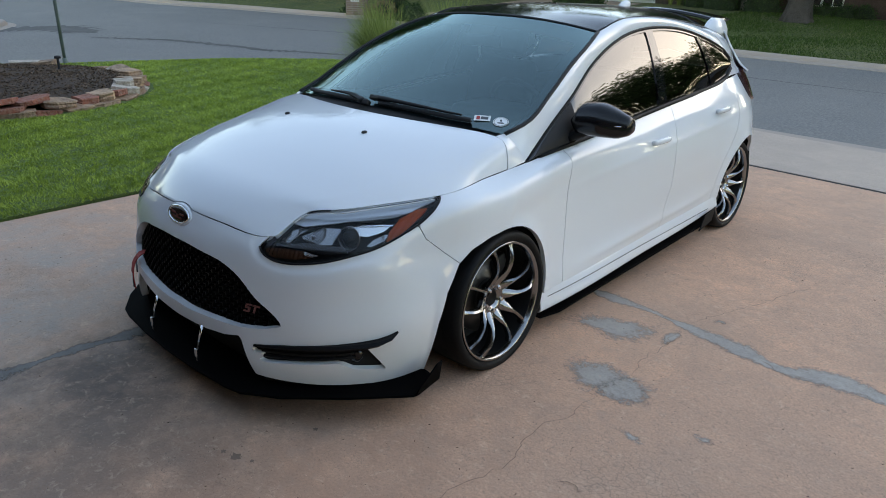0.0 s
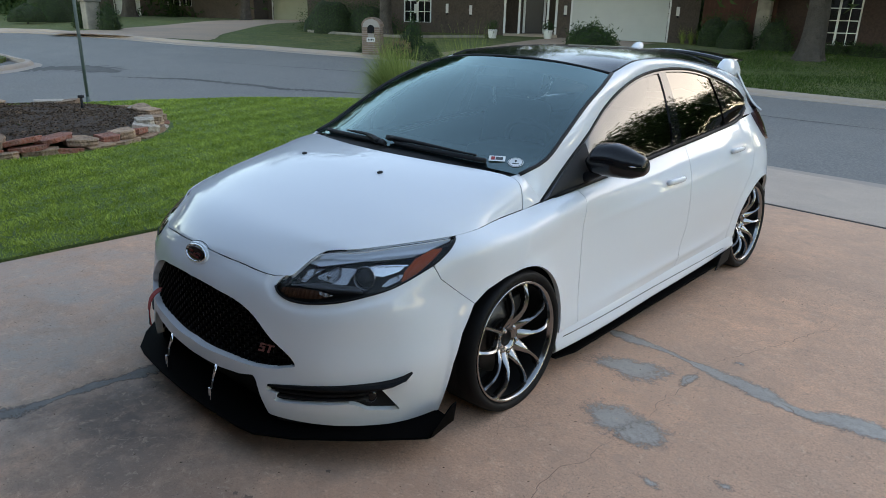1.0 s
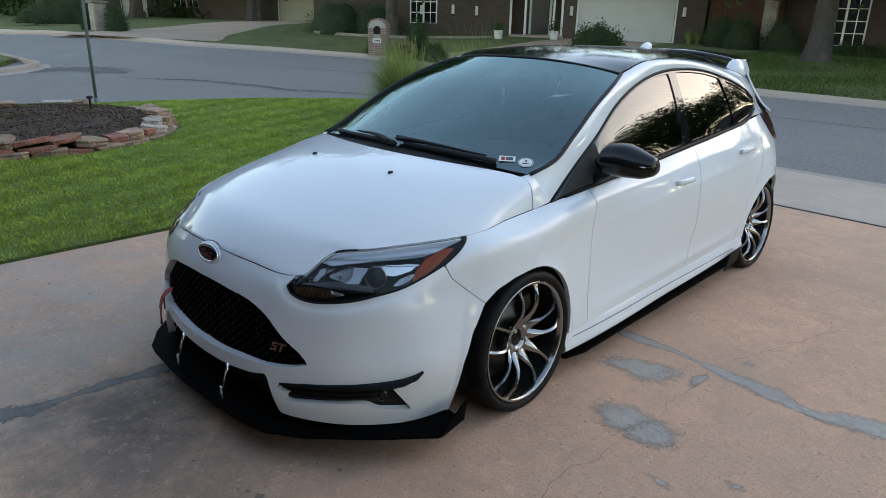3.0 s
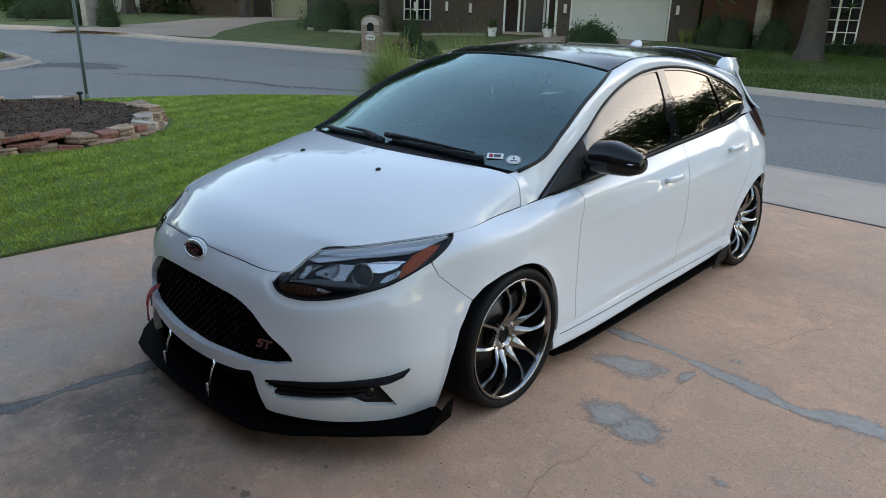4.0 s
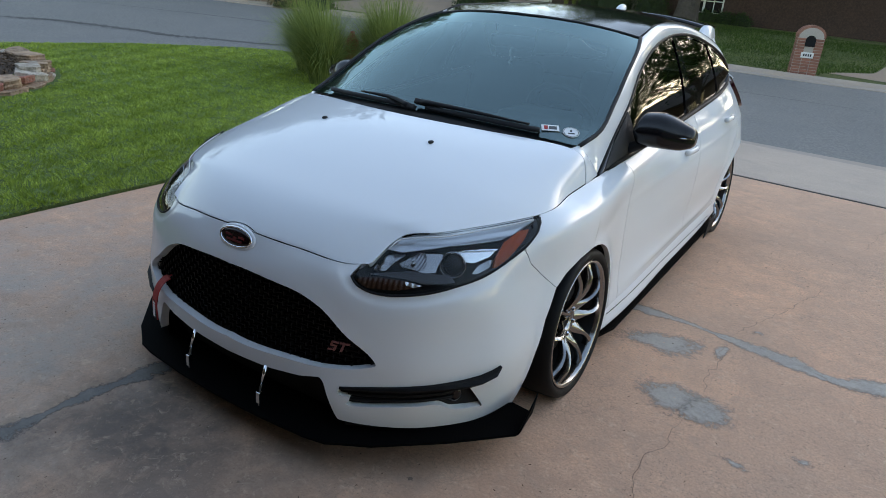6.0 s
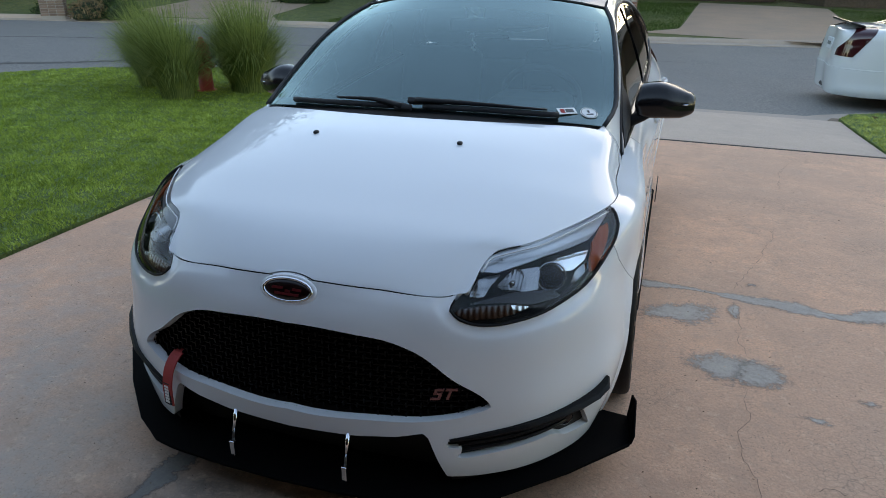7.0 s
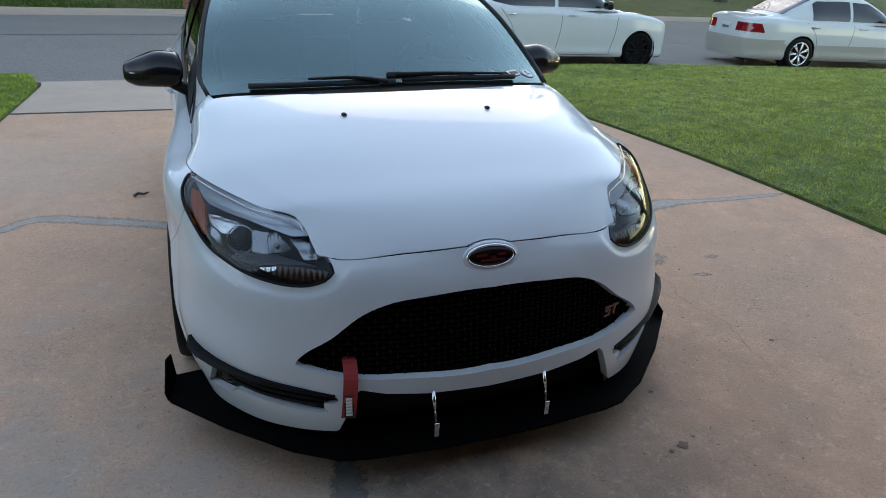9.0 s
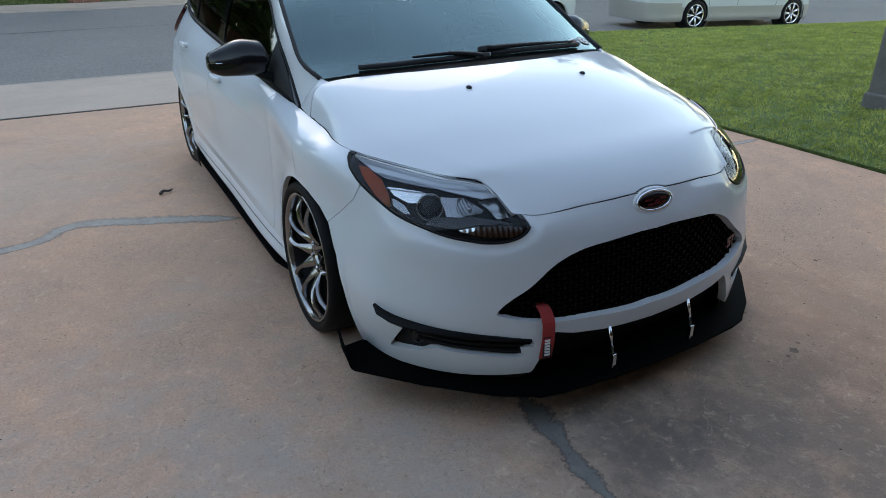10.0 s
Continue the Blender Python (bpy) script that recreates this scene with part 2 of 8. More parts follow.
# grey worn concrete before the garage; spots ahead of the car mix oily grime with painted shade
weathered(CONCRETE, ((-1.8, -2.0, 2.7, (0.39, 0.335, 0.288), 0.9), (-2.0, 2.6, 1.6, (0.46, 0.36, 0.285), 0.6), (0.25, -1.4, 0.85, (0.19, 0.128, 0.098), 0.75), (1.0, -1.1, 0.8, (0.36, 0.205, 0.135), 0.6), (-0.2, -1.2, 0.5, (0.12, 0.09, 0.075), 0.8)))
mottled(CONCRETE, ((2.2, 0.50, 0.72, (0.42, 0.27, 0.19), 0.55), (14, 0.50, 0.70, (0.45, 0.29, 0.205), 0.5), (24, 0.54, 0.72, (0.86, 0.60, 0.42), 0.35), (48, 0.56, 0.70, (0.28, 0.175, 0.12), 0.6), (120, 0.54, 0.68, (0.26, 0.155, 0.105), 0.6), (95, 0.60, 0.72, (0.96, 0.66, 0.46), 0.45)))
crazed(CONCRETE, (0.17, 0.12, 0.09))
mottled(CONCRETE_PALE, ((2.0, 0.50, 0.72, (0.40, 0.32, 0.26), 0.5), (18, 0.52, 0.70, (0.42, 0.33, 0.265), 0.4)))
CONCRETE_TAN = shader("tan_far_concrete", (0.43, 0.285, 0.198), 0.88, blotch=(0.6, (0.31, 0.235, 0.18), 0.8), grain=(20, (0.27, 0.20, 0.15), 0.5))
CONCRETE_GREY = shader("grey_kerb_concrete", (0.43, 0.325, 0.25), 0.85, blotch=(1.2, (0.36, 0.30, 0.26), 0.7), grain=(120, (0.27, 0.23, 0.2), 0.5), bump=(160, 0.003))
PATCH = worn_edge(shader("grey_cement_patch", (0.46, 0.395, 0.335), 0.88, stain=(6, (0.30, 0.255, 0.22), 0.8), blotch=(30, (0.30, 0.255, 0.215), 0.8), grain=(110, (0.52, 0.46, 0.40), 0.5), bump=(45, 0.005)), 45.0, 1.0)
PATCH_DARK = worn_edge(shader("dark_tar_seal", (0.17, 0.15, 0.135), 0.8, blotch=(9, (0.26, 0.225, 0.195), 0.8), grain=(110, (0.10, 0.09, 0.085), 0.4)), 38.0, 1.5)
CRACK = shader("dark_crack", (0.19, 0.125, 0.09), 0.95)
ASPHALT = shader("worn_asphalt", (0.19, 0.177, 0.16), 0.88, stain=(0.12, (0.125, 0.115, 0.104), 0.8), blotch=(0.8, (0.145, 0.138, 0.13), 0.8), grain=(28, (0.27, 0.25, 0.225), 0.7), bump=(90, 0.004))
TAR = shader("old_tar", (0.085, 0.078, 0.07), 0.85, blotch=(1.2, (0.13, 0.12, 0.108), 0.8), grain=(40, (0.05, 0.046, 0.042), 0.4))
SOIL = shader("dark_mulch", (0.032, 0.020, 0.014), 0.95, grain=(60, (0.12, 0.075, 0.048), 0.6), bump=(45, 0.02))
TURF = shader("turf_ground", (0.13, 0.21, 0.04), 0.95, stain=(1.1, (0.17, 0.20, 0.06), 0.6), blotch=(7, (0.06, 0.10, 0.025), 0.8), grain=(60, (0.03, 0.06, 0.012), 0.7), bump=(60, 0.02))
FAR_TURF = shader("far_lawn", (0.12, 0.15, 0.026), 0.95, stain=(0.2, (0.22, 0.19, 0.055), 0.7), blotch=(1.5, (0.06, 0.095, 0.016), 0.8), grain=(11, (0.025, 0.042, 0.013), 0.75), bump=(9, 0.08))
BRICK = shader("brown_brick", (0.24, 0.165, 0.125), 0.85, grain=(40, (0.16, 0.11, 0.085), 0.6), per_piece=0.22)
RED_BRICK = shader("red_brick", (0.26, 0.11, 0.075), 0.85, grain=(40, (0.17, 0.075, 0.055), 0.6), per_piece=0.25)
MORTAR = shader("mortar", (0.36, 0.32, 0.28), 0.9, grain=(90, (0.26, 0.23, 0.2), 0.6))
# Wall, door, fence and pillar tones below carry the far yards' shade in their colour.
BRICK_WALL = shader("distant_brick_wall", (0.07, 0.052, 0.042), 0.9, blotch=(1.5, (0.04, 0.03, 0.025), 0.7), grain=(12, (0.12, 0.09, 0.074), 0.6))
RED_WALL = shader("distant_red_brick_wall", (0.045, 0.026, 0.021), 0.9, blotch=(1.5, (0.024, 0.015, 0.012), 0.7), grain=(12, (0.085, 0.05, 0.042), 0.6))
SHINGLE = shader("roof_shingles", (0.10, 0.09, 0.082), 0.9, grain=(20, (0.06, 0.055, 0.05), 0.7), bump=(12, 0.02))
WHITE_DOOR = shader("white_garage_door", (0.52, 0.53, 0.51), 0.55, blotch=(0.8, (0.45, 0.46, 0.44), 0.5))
SAGE_DOOR = shader("sage_garage_door", (0.30, 0.31, 0.23), 0.55, blotch=(0.8, (0.25, 0.26, 0.19), 0.5))
WHITE_TRIM = shader("white_trim_paint", (0.68, 0.68, 0.66), 0.5, grain=(60, (0.55, 0.55, 0.53), 0.4))
DARK_DOOR = shader("dark_front_door", (0.03, 0.022, 0.02), 0.4)
CEDAR = shader("red_cedar_fence", (0.075, 0.025, 0.014), 0.85, blotch=(2, (0.04, 0.015, 0.009), 0.7), grain=(30, (0.035, 0.013, 0.008), 0.5), per_piece=0.15)
BARK = shader("grey_bark", (0.07, 0.058, 0.05), 0.95, blotch=(4, (0.03, 0.025, 0.021), 0.9), grain=(30, (0.11, 0.095, 0.08), 0.5), bump=(14, 0.10))
TIMBER = shader("weathered_timber", (0.24, 0.22, 0.20), 0.9, blotch=(6, (0.14, 0.125, 0.115), 0.7), grain=(90, (0.10, 0.09, 0.08), 0.4), bump=(60, 0.004))
LIMESTONE = shader("pale_rough_stone", (0.27, 0.24, 0.20), 0.9, blotch=(3, (0.15, 0.13, 0.11), 0.7), bump=(14, 0.03), per_piece=0.15)
FLAG_TAN = shader("tan_flagstone", (0.44, 0.27, 0.165), 0.92, blotch=(7, (0.14, 0.085, 0.058), 0.9), grain=(40, (0.48, 0.36, 0.26), 0.4), bump=(24, 0.03), per_piece=0.25)
FLAG_RED = shader("red_flagstone", (0.44, 0.125, 0.07), 0.92, blotch=(6, (0.22, 0.09, 0.06), 0.9), grain=(45, (0.45, 0.30, 0.24), 0.5), bump=(24, 0.03), per_piece=0.2)
FLAG_PALE = shader("pale_flagstone", (0.58, 0.50, 0.41), 0.88, blotch=(6, (0.27, 0.21, 0.16), 0.9), grain=(45, (0.25, 0.19, 0.14), 0.5), bump=(24, 0.03), per_piece=0.15)
POST_GREEN = shader("weathered_green_steel", (0.15, 0.185, 0.175), 0.55, metal=0.3, grain=(80, (0.09, 0.11, 0.10), 0.5))
HYDRANT = shader("red_hydrant_paint", (0.46, 0.05, 0.028), 0.5, blotch=(9, (0.24, 0.035, 0.02), 0.6), grain=(90, (0.42, 0.09, 0.05), 0.3))
POT = shader("white_clay_pot", (0.60, 0.59, 0.56), 0.6)
DARK_GLASS = shader("dark_window_glass", (0.012, 0.013, 0.014), 0.06, coat=0.5)
PEARL = shader("pearl_white_car_paint", (0.58, 0.61, 0.60), 0.5, coat=1.0, spec=0.3)
CHAMPAGNE = shader("champagne_lower_paint", (0.40, 0.38, 0.33), 0.35, coat=0.7)
CRIMSON = shader("crimson_car_paint", (0.20, 0.006, 0.012), 0.25, coat=1.0)
PLATE = shader("number_plate", (0.55, 0.58, 0.60), 0.5)


def leafy(name, one, two, rough=0.6, through=0.25, patches=()):
    """Foliage: colour varies from leaf to leaf, and light passes through a little."""
    m = bpy.data.materials.new(name)
    m.use_nodes = True
    nt = m.node_tree
    b = nt.nodes["Principled BSDF"]
    b.inputs["Roughness"].default_value = rough
    b.inputs["Specular IOR Level"].default_value = 0.12
    geo = nt.nodes.new("ShaderNodeNewGeometry")
    ramp = nt.nodes.new("ShaderNodeMix")
    ramp.data_type = "RGBA"
    ramp.inputs[6].default_value = (*one, 1)
    ramp.inputs[7].default_value = (*two, 1)
    fac = geo.outputs["Random Per Island"]
    for scale, weight in patches:
        tex = nt.nodes.new("ShaderNodeTexNoise")
        tex.inputs["Scale"].default_value = scale
        tex.inputs["Detail"].default_value = 4
        rng = nt.nodes.new("ShaderNodeMapRange")
        rng.inputs[1].default_value, rng.inputs[2].default_value = 0.33, 0.67
        mixf = nt.nodes.new("ShaderNodeMix")
        mixf.inputs[0].default_value = weight
        nt.links.new(geo.outputs["Position"], tex.inputs["Vector"])
        nt.links.new(tex.outputs[0], rng.inputs[0])
        nt.links.new(fac, mixf.inputs[2])
        nt.links.new(rng.outputs[0], mixf.inputs[3])
        fac = mixf.outputs[0]
    nt.links.new(fac, ramp.inputs[0])
    nt.links.new(ramp.outputs[2], b.inputs["Base Color"])
    tr = nt.nodes.new("ShaderNodeBsdfTranslucent")
    nt.links.new(ramp.outputs[2], tr.inputs[0])
    mix = nt.nodes.new("ShaderNodeMixShader")
    mix.inputs[0].default_value = through
    nt.links.new(b.outputs[0], mix.inputs[1])
    nt.links.new(tr.outputs[0], mix.inputs[2])
    nt.links.new(mix.outputs[0], nt.nodes["Material Output"].inputs[0])
    return m


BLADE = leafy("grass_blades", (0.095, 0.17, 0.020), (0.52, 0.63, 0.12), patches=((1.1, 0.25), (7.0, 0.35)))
# East lawn blades: a lighter copy with the sunlight in its colours.
BLADE_WARM = leafy("sun_toned_grass_blades", (0.13, 0.195, 0.026), (0.74, 0.74, 0.21), patches=((0.7, 0.35), (5.0, 0.4)))
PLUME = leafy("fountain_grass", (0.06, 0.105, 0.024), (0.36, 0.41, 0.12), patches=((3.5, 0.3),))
# Far lawn blades: a darker copy with tree shade in its colours.
FAR_BLADE = leafy("shade_toned_grass_blades", (0.03, 0.06, 0.012), (0.085, 0.135, 0.03))
LEAF = leafy("tree_leaves", (0.025, 0.05, 0.015), (0.06, 0.10, 0.03))
SHRUB = leafy("shrub_leaves", (0.02, 0.045, 0.015), (0.055, 0.095, 0.03))
# Near-black green: the shade inside a shrub is put into this colour.
SHRUB_HEART = shader("shade_toned_core", (0.012, 0.022, 0.008), 0.95, grain=(14, (0.03, 0.05, 0.016), 0.8), bump=(12, 0.08))
DRY = leafy("dry_stalks", (0.16, 0.11, 0.06), (0.26, 0.18, 0.10))
CHIP = leafy("bark_chips", (0.030, 0.018, 0.011), (0.20, 0.135, 0.09), 0.9, 0.0)

# ---------------------------------------------------------------- ground
def smooth(u):
    u = min(max(u, 0.0), 1.0)
    return u * u * (3 - 2 * u)


def slope(x, y):
    """The lie of the land: level in front of the garage, falling gently to the street and to the east."""
    return smooth((y - 0.6) / 8.0) * (-0.19 - 0.028 * max(min(x, 22), -30)) - 0.07 * smooth((y - 9.5) / 6) - 0.010


def curve_at(points, t):
    """The value at t of a smooth line through (t, value) points."""
    ts = [p[0] for p in points]
    if t <= ts[0]:
        return points[0][1]
    for (a, va), (b, vb) in zip(points, points[1:]):
        if t <= b:
            return va + (vb - va) * smooth((t - a) / (b - a)) * 0.35 + (vb - va) * (t - a) / (b - a) * 0.65
    return points[-1][1]


def link(name, bm, material, parent=None, label=""):
    """One mesh object from a bmesh, alone or as a part of a thing."""
    me = bpy.data.meshes.new(name)
    bm.normal_update()
    bm.to_mesh(me)
    bm.free()
    me.materials.append(material)
    ob = new(name, me)
    if parent is not None:
        ob.parent = parent
    if label:
        ob["label"] = label
    return ob


def part(name, bm, material, parent, label=""):
    return link(name, bm, material, parent, label)


def shade(bm, on=True):
    for f in bm.faces:
        f.smooth = on
    return bm


def sheet(fn, nu, nv, skirt=0.0):
    """A grid of fn(u, v), u and v in 0..1, with its rim turned down by skirt."""
    bm = bmesh.new()
    vs = [[bm.verts.new(fn(i / nu, j / nv)) for j in range(nv + 1)] for i in range(nu + 1)]
    for i in range(nu):
        for j in range(nv):
            bm.faces.new((vs[i][j], vs[i + 1][j], vs[i + 1][j + 1], vs[i][j + 1]))
    if skirt:
        ring = [vs[i][0] for i in range(nu)] + [vs[nu][j] for j in range(nv)] + [vs[i][nv] for i in range(nu, 0, -1)] + [vs[0][j] for j in range(nv, 0, -1)]
        low = [bm.verts.new(v.co - Vector((0, 0, skirt))) for v in ring]
        for k in range(len(ring)):
            n = (k + 1) % len(ring)
            bm.faces.new((ring[k], low[k], low[n], ring[n]))
    bmesh.ops.recalc_face_normals(bm, faces=bm.faces)
    return bm


def box(bm, lo, hi, bevel=0.0, m=None):
    r = bmesh.ops.create_cube(bm, size=1.0)
    c = [(a + b) / 2 for a, b in zip(lo, hi)]
    s = [b - a for a, b in zip(lo, hi)]
    for v in r["verts"]:
        v.co = Vector((c[0] + v.co.x * s[0], c[1] + v.co.y * s[1], c[2] + v.co.z * s[2]))
    if bevel:
        es = {e for v in r["verts"] for e in v.link_edges}
        got = bmesh.ops.bevel(bm, geom=list(es), offset=bevel, segments=2, affect="EDGES", profile=0.5)
        verts = {v for f in got["faces"] for v in f.verts} | {v for v in r["verts"] if v.is_valid}
    else:
        verts = set(r["verts"])
    if m is not None:
        for v in verts:
            v.co = m @ v.co
    return bm


FAR_KERB = [(-70, -2.0), (-32, 7.1), (-22.8, 10.4), (-19.8, 12.5), (-16, 14.4), (-9, 17.0), (-4.6, 17.4), (-1, 18.0), (5.4, 20.0), (30, 22.0), (80, 24.0)]
LAWN_WEST = [(-30, -12.5), (-8, -11.6), (1.1, -10.75), (2.3, -10.2), (4.4, -9.3), (6.1, -8.2), (7.0, -6.9), (7.75, -5.2)]
DRIVE_W, DRIVE_E = -2.47, 3.0
ROAD_DROP = 0.11


def far_rise(x, y):
    return slope(x, y) + 0.36 * smooth((y - curve_at(FAR_KERB, x) - 0.3) / 15)


ground = link("ground", sheet(lambda u, v: (-900 + 1800 * u, -900 + 1800 * v, -1.6), 8, 8), FAR_TURF)
tagged(ground, "wide green land reaching to the horizon", "ground", kind="structure")

road = link("road", sheet(lambda u, v: ((x := -90 + 190 * u), (y := -40 + 75 * v), slope(x, y) - ROAD_DROP), 190, 100), ASPHALT)
tagged(road, "worn grey asphalt street with darker stains", "road", kind="structure")


def apron_end(x):
    return 6.95 + 0.06 * x


EAST_KERB = [(2.9, 7.15), (3.05, 7.35), (3.2, 7.7), (3.6, 8.0), (4.5, 8.2), (6, 8.35), (8, 8.3), (10.5, 8.05), (12.5, 7.7), (15, 7.2), (22, 6.0), (60, 0.0), (90, -4.0)]


def east_edge(x):
    return float(np.interp(x, *np.array(EAST_KERB).T))


def west_edge(x):
    return 7.72 - 0.42 * smooth((x + 5.0) / 2.4)


def drive_fn(y0, y1):
    def fn(u, v):
        x = DRIVE_W + (DRIVE_E - DRIVE_W) * u
        end = y1 if y1 < 6 else apron_end(x)
        y = y0 + (end - y0) * v
        x += 0.45 * smooth((y - 6.4) / 1.8) * min(2 * u - 1, 0) ** 5
        return (x, y, slope(x, y))
    return fn


driveway = new("driveway")
tagged(driveway, "stained tan concrete driveway with cracks and cement patches", "driveway", kind="structure")
JOINT_Y = 4.86
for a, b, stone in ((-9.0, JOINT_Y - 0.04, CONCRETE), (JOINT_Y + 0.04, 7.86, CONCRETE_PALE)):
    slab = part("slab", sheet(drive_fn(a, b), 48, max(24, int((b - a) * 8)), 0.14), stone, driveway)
part("joint_filler", sheet(lambda u, v: (DRIVE_W + (DRIVE_E - DRIVE_W) * u, JOINT_Y - 0.04 + 0.08 * v, slope(0, JOINT_Y) - 0.005 + (slope(DRIVE_W + 5.47 * u, JOINT_Y) - slope(0, JOINT_Y))), 20, 1), JOINT_DARK, driveway, "dark joint between the slabs")


def west_fn(u, v):
    y = -30 + 37.72 * v
    x0, x1 = curve_at(LAWN_WEST, y), DRIVE_W - 0.012
    x1 -= 0.45 * smooth((y - 6.4) / 1.8)
    x = x0 + (x1 - x0) * u
    y -= (7.72 - west_edge(x)) * smooth((y - 5.0) / 2.7)
    return (x, y, slope(x, y) + 0.02)


def east_fn(u, v):
    x = DRIVE_E + 0.012 + 75 * u ** 2.2
    y = -30 + (30 + east_edge(x)) * (1 - (1 - v) ** 1.6)
    return (x, y, slope(x, y) + 0.02)


lawn_west = tagged(link("lawn_west", sheet(west_fn, 70, 150, 0.3), TURF), "green mown lawn beside the driveway", "lawn", kind="structure")
lawn_east = tagged(link("lawn_east", sheet(east_fn, 90, 150, 0.3), TURF), "green mown lawn beside the street", "lawn", kind="structure")


def far_fn(u, v):
    x = -70 + 150 * u
    y0 = curve_at(FAR_KERB, x) + 0.16
    y = y0 + 60 * v * v
    return (x, y, far_rise(x, y))


lawn_far = tagged(link("lawn_far", sheet(far_fn, 200, 40, 0.4), FAR_TURF), "front lawns across the street", "lawn", kind="structure")


def sweep_kerb(name, path, label, wide=0.15, gutter=0.42, side=1, lift=0.0):
    """A concrete kerb with its gutter along (x, y) points; the street lies on the side given."""
    bm = bmesh.new()
    rings = []
    for i, (x, y) in enumerate(path):
        (xa, ya), (xb, yb) = path[max(i - 1, 0)], path[min(i + 1, len(path) - 1)]
        l = math.hypot(xb - xa, yb - ya) or 1
        nx, ny = -(yb - ya) / l * side, (xb - xa) / l * side
        ring = []
        for d, z in ((0.0, -0.2), (0.0, 0.025 + lift), (wide * 0.75, 0.022 + lift), (wide, -0.01 + lift), (wide + 0.03, -ROAD_DROP + 0.03), (wide + gutter, -ROAD_DROP + 0.012), (wide + gutter, -0.3)):
            ring.append(bm.verts.new((x + nx * d, y + ny * d, slope(x, y) + z)))
        rings.append(ring)
    for p, q in zip(rings, rings[1:]):
        for k in range(6):
            bm.faces.new((p[k], p[k + 1], q[k + 1], q[k]))
    bm.faces.new(rings[0])
    bm.faces.new(rings[-1])
    bmesh.ops.recalc_face_normals(bm, faces=bm.faces)
    return tagged(link(name, bm, CONCRETE_GREY), label, "kerb", kind="structure")


sweep_kerb("kerb_far", [(x, curve_at(FAR_KERB, x) + 0.15) for x in np.linspace(-70, 80, 240)], "pale concrete kerb and gutter across the street", side=-1)
west_line = [(curve_at(LAWN_WEST, y), y) for y in np.linspace(-12, 7.3, 60)] + [(x, west_edge(x)) for x in np.linspace(-5.6, -2.95, 16)]
sweep_kerb("kerb_west", west_line, "concrete kerb round the corner lawn", side=1, wide=0.13, gutter=0.35, lift=-0.03)
sweep_kerb("kerb_east", [(x, east_edge(x)) for x in np.r_[np.linspace(3.05, 6, 60), np.linspace(6.2, 60, 160)]], "concrete kerb along the lawn", side=1, lift=-0.02)
gutter = link("gutter", sheet(lambda u, v: ((x := -3.0 + 6.6 * u), (y := apron_end(x) + 0.012 + (0.72 + 0.05 * x) * v), slope(x, y) - 0.006 - 0.085 * v ** 0.7), 40, 6, 0.1), CONCRETE_GREY)
tagged(gutter, "tan concrete gutter at the mouth of the driveway", "gutter", kind="structure")
corner_kerb = [(-19.4 + 1.6 * math.sin(t) , 1.6 + 2.4 * math.cos(t)) for t in np.linspace(-0.2, 2.6, 24)]
sweep_kerb("kerb_corner", [(-60, 4.0), (-40, 4.0), (-24, 4.05)] + corner_kerb + [(-18.4, -20)], "concrete kerb of the opposite corner", side=1)
lawn_corner = link("lawn_corner", sheet(lambda u, v: ((x := -60 + 41.4 * u), (y := -20 + 23.9 * v - (1.5 * smooth((x + 20.7) / 2) if v > 0.9 else 0)), slope(x, y) + 0.015), 60, 30, 0.3), FAR_TURF)
tagged(lawn_corner, "grassy corner across the side street", "lawn", kind="structure")


def strip_fn(a, b, half, lift):
    """A flat strip of land from a to b, half as wide to either side."""
    ax, ay, bx, by = *a, *b
    l = math.hypot(bx - ax, by - ay)
    nx, ny = -(by - ay) / l, (bx - ax) / l
    def fn(u, v):
        w = half * (1 + 0.35 * (1 - smooth(v / 0.15))) * (2 * u - 1)
        x, y = ax + (bx - ax) * v + nx * w, ay + (by - ay) * v + ny * w
        return (x, y, far_rise(x, y) + lift)
    return fn


for a, b, half in (((-13.6, 15.9), (-16.6, 30.4), 2.3), ((-25.6, 9.4), (-45.0, 31.5), 2.4), ((3.6, 19.6), (4.6, 34.0), 2.7)):
    tagged(link("drive_far", sheet(strip_fn(a, b, half, 0.012), 8, 30), CONCRETE_TAN), "tan concrete driveway across the street", "driveway", kind="structure")

# ---------------------------------------------------------------- smooth panels from rails
def weights(knots, t):
    """Weights of the knots' values on a smooth line through them, at the places t."""
    k, t = np.asarray(knots, float), np.asarray(t, float)
    n = len(k)
    d = np.zeros((n, n))
    for i in range(1, n - 1):
        a, b = k[i] - k[i - 1], k[i + 1] - k[i]
        d[i, i + 1] += a / b / (a + b)
        d[i, i] += (b / a - a / b) / (a + b)
        d[i, i - 1] -= b / a / (a + b)
    d[0, 0], d[0, 1] = -1 / (k[1] - k[0]), 1 / (k[1] - k[0])
    d[-1, -2], d[-1, -1] = -1 / (k[-1] - k[-2]), 1 / (k[-1] - k[-2])
    i = np.clip(np.searchsorted(k, t, side="right") - 1, 0, n - 2)
    h = k[i + 1] - k[i]
    s = (t - k[i]) / h
    w = np.zeros((len(t), n))
    r = np.arange(len(t))
    w[r, i] += 2 * s**3 - 3 * s**2 + 1
    w[r, i + 1] += 3 * s**2 - 2 * s**3
    w += (h * (s**3 - 2 * s**2 + s))[:, None] * d[i] + (h * (s**3 - s**2))[:, None] * d[i + 1]
    return w


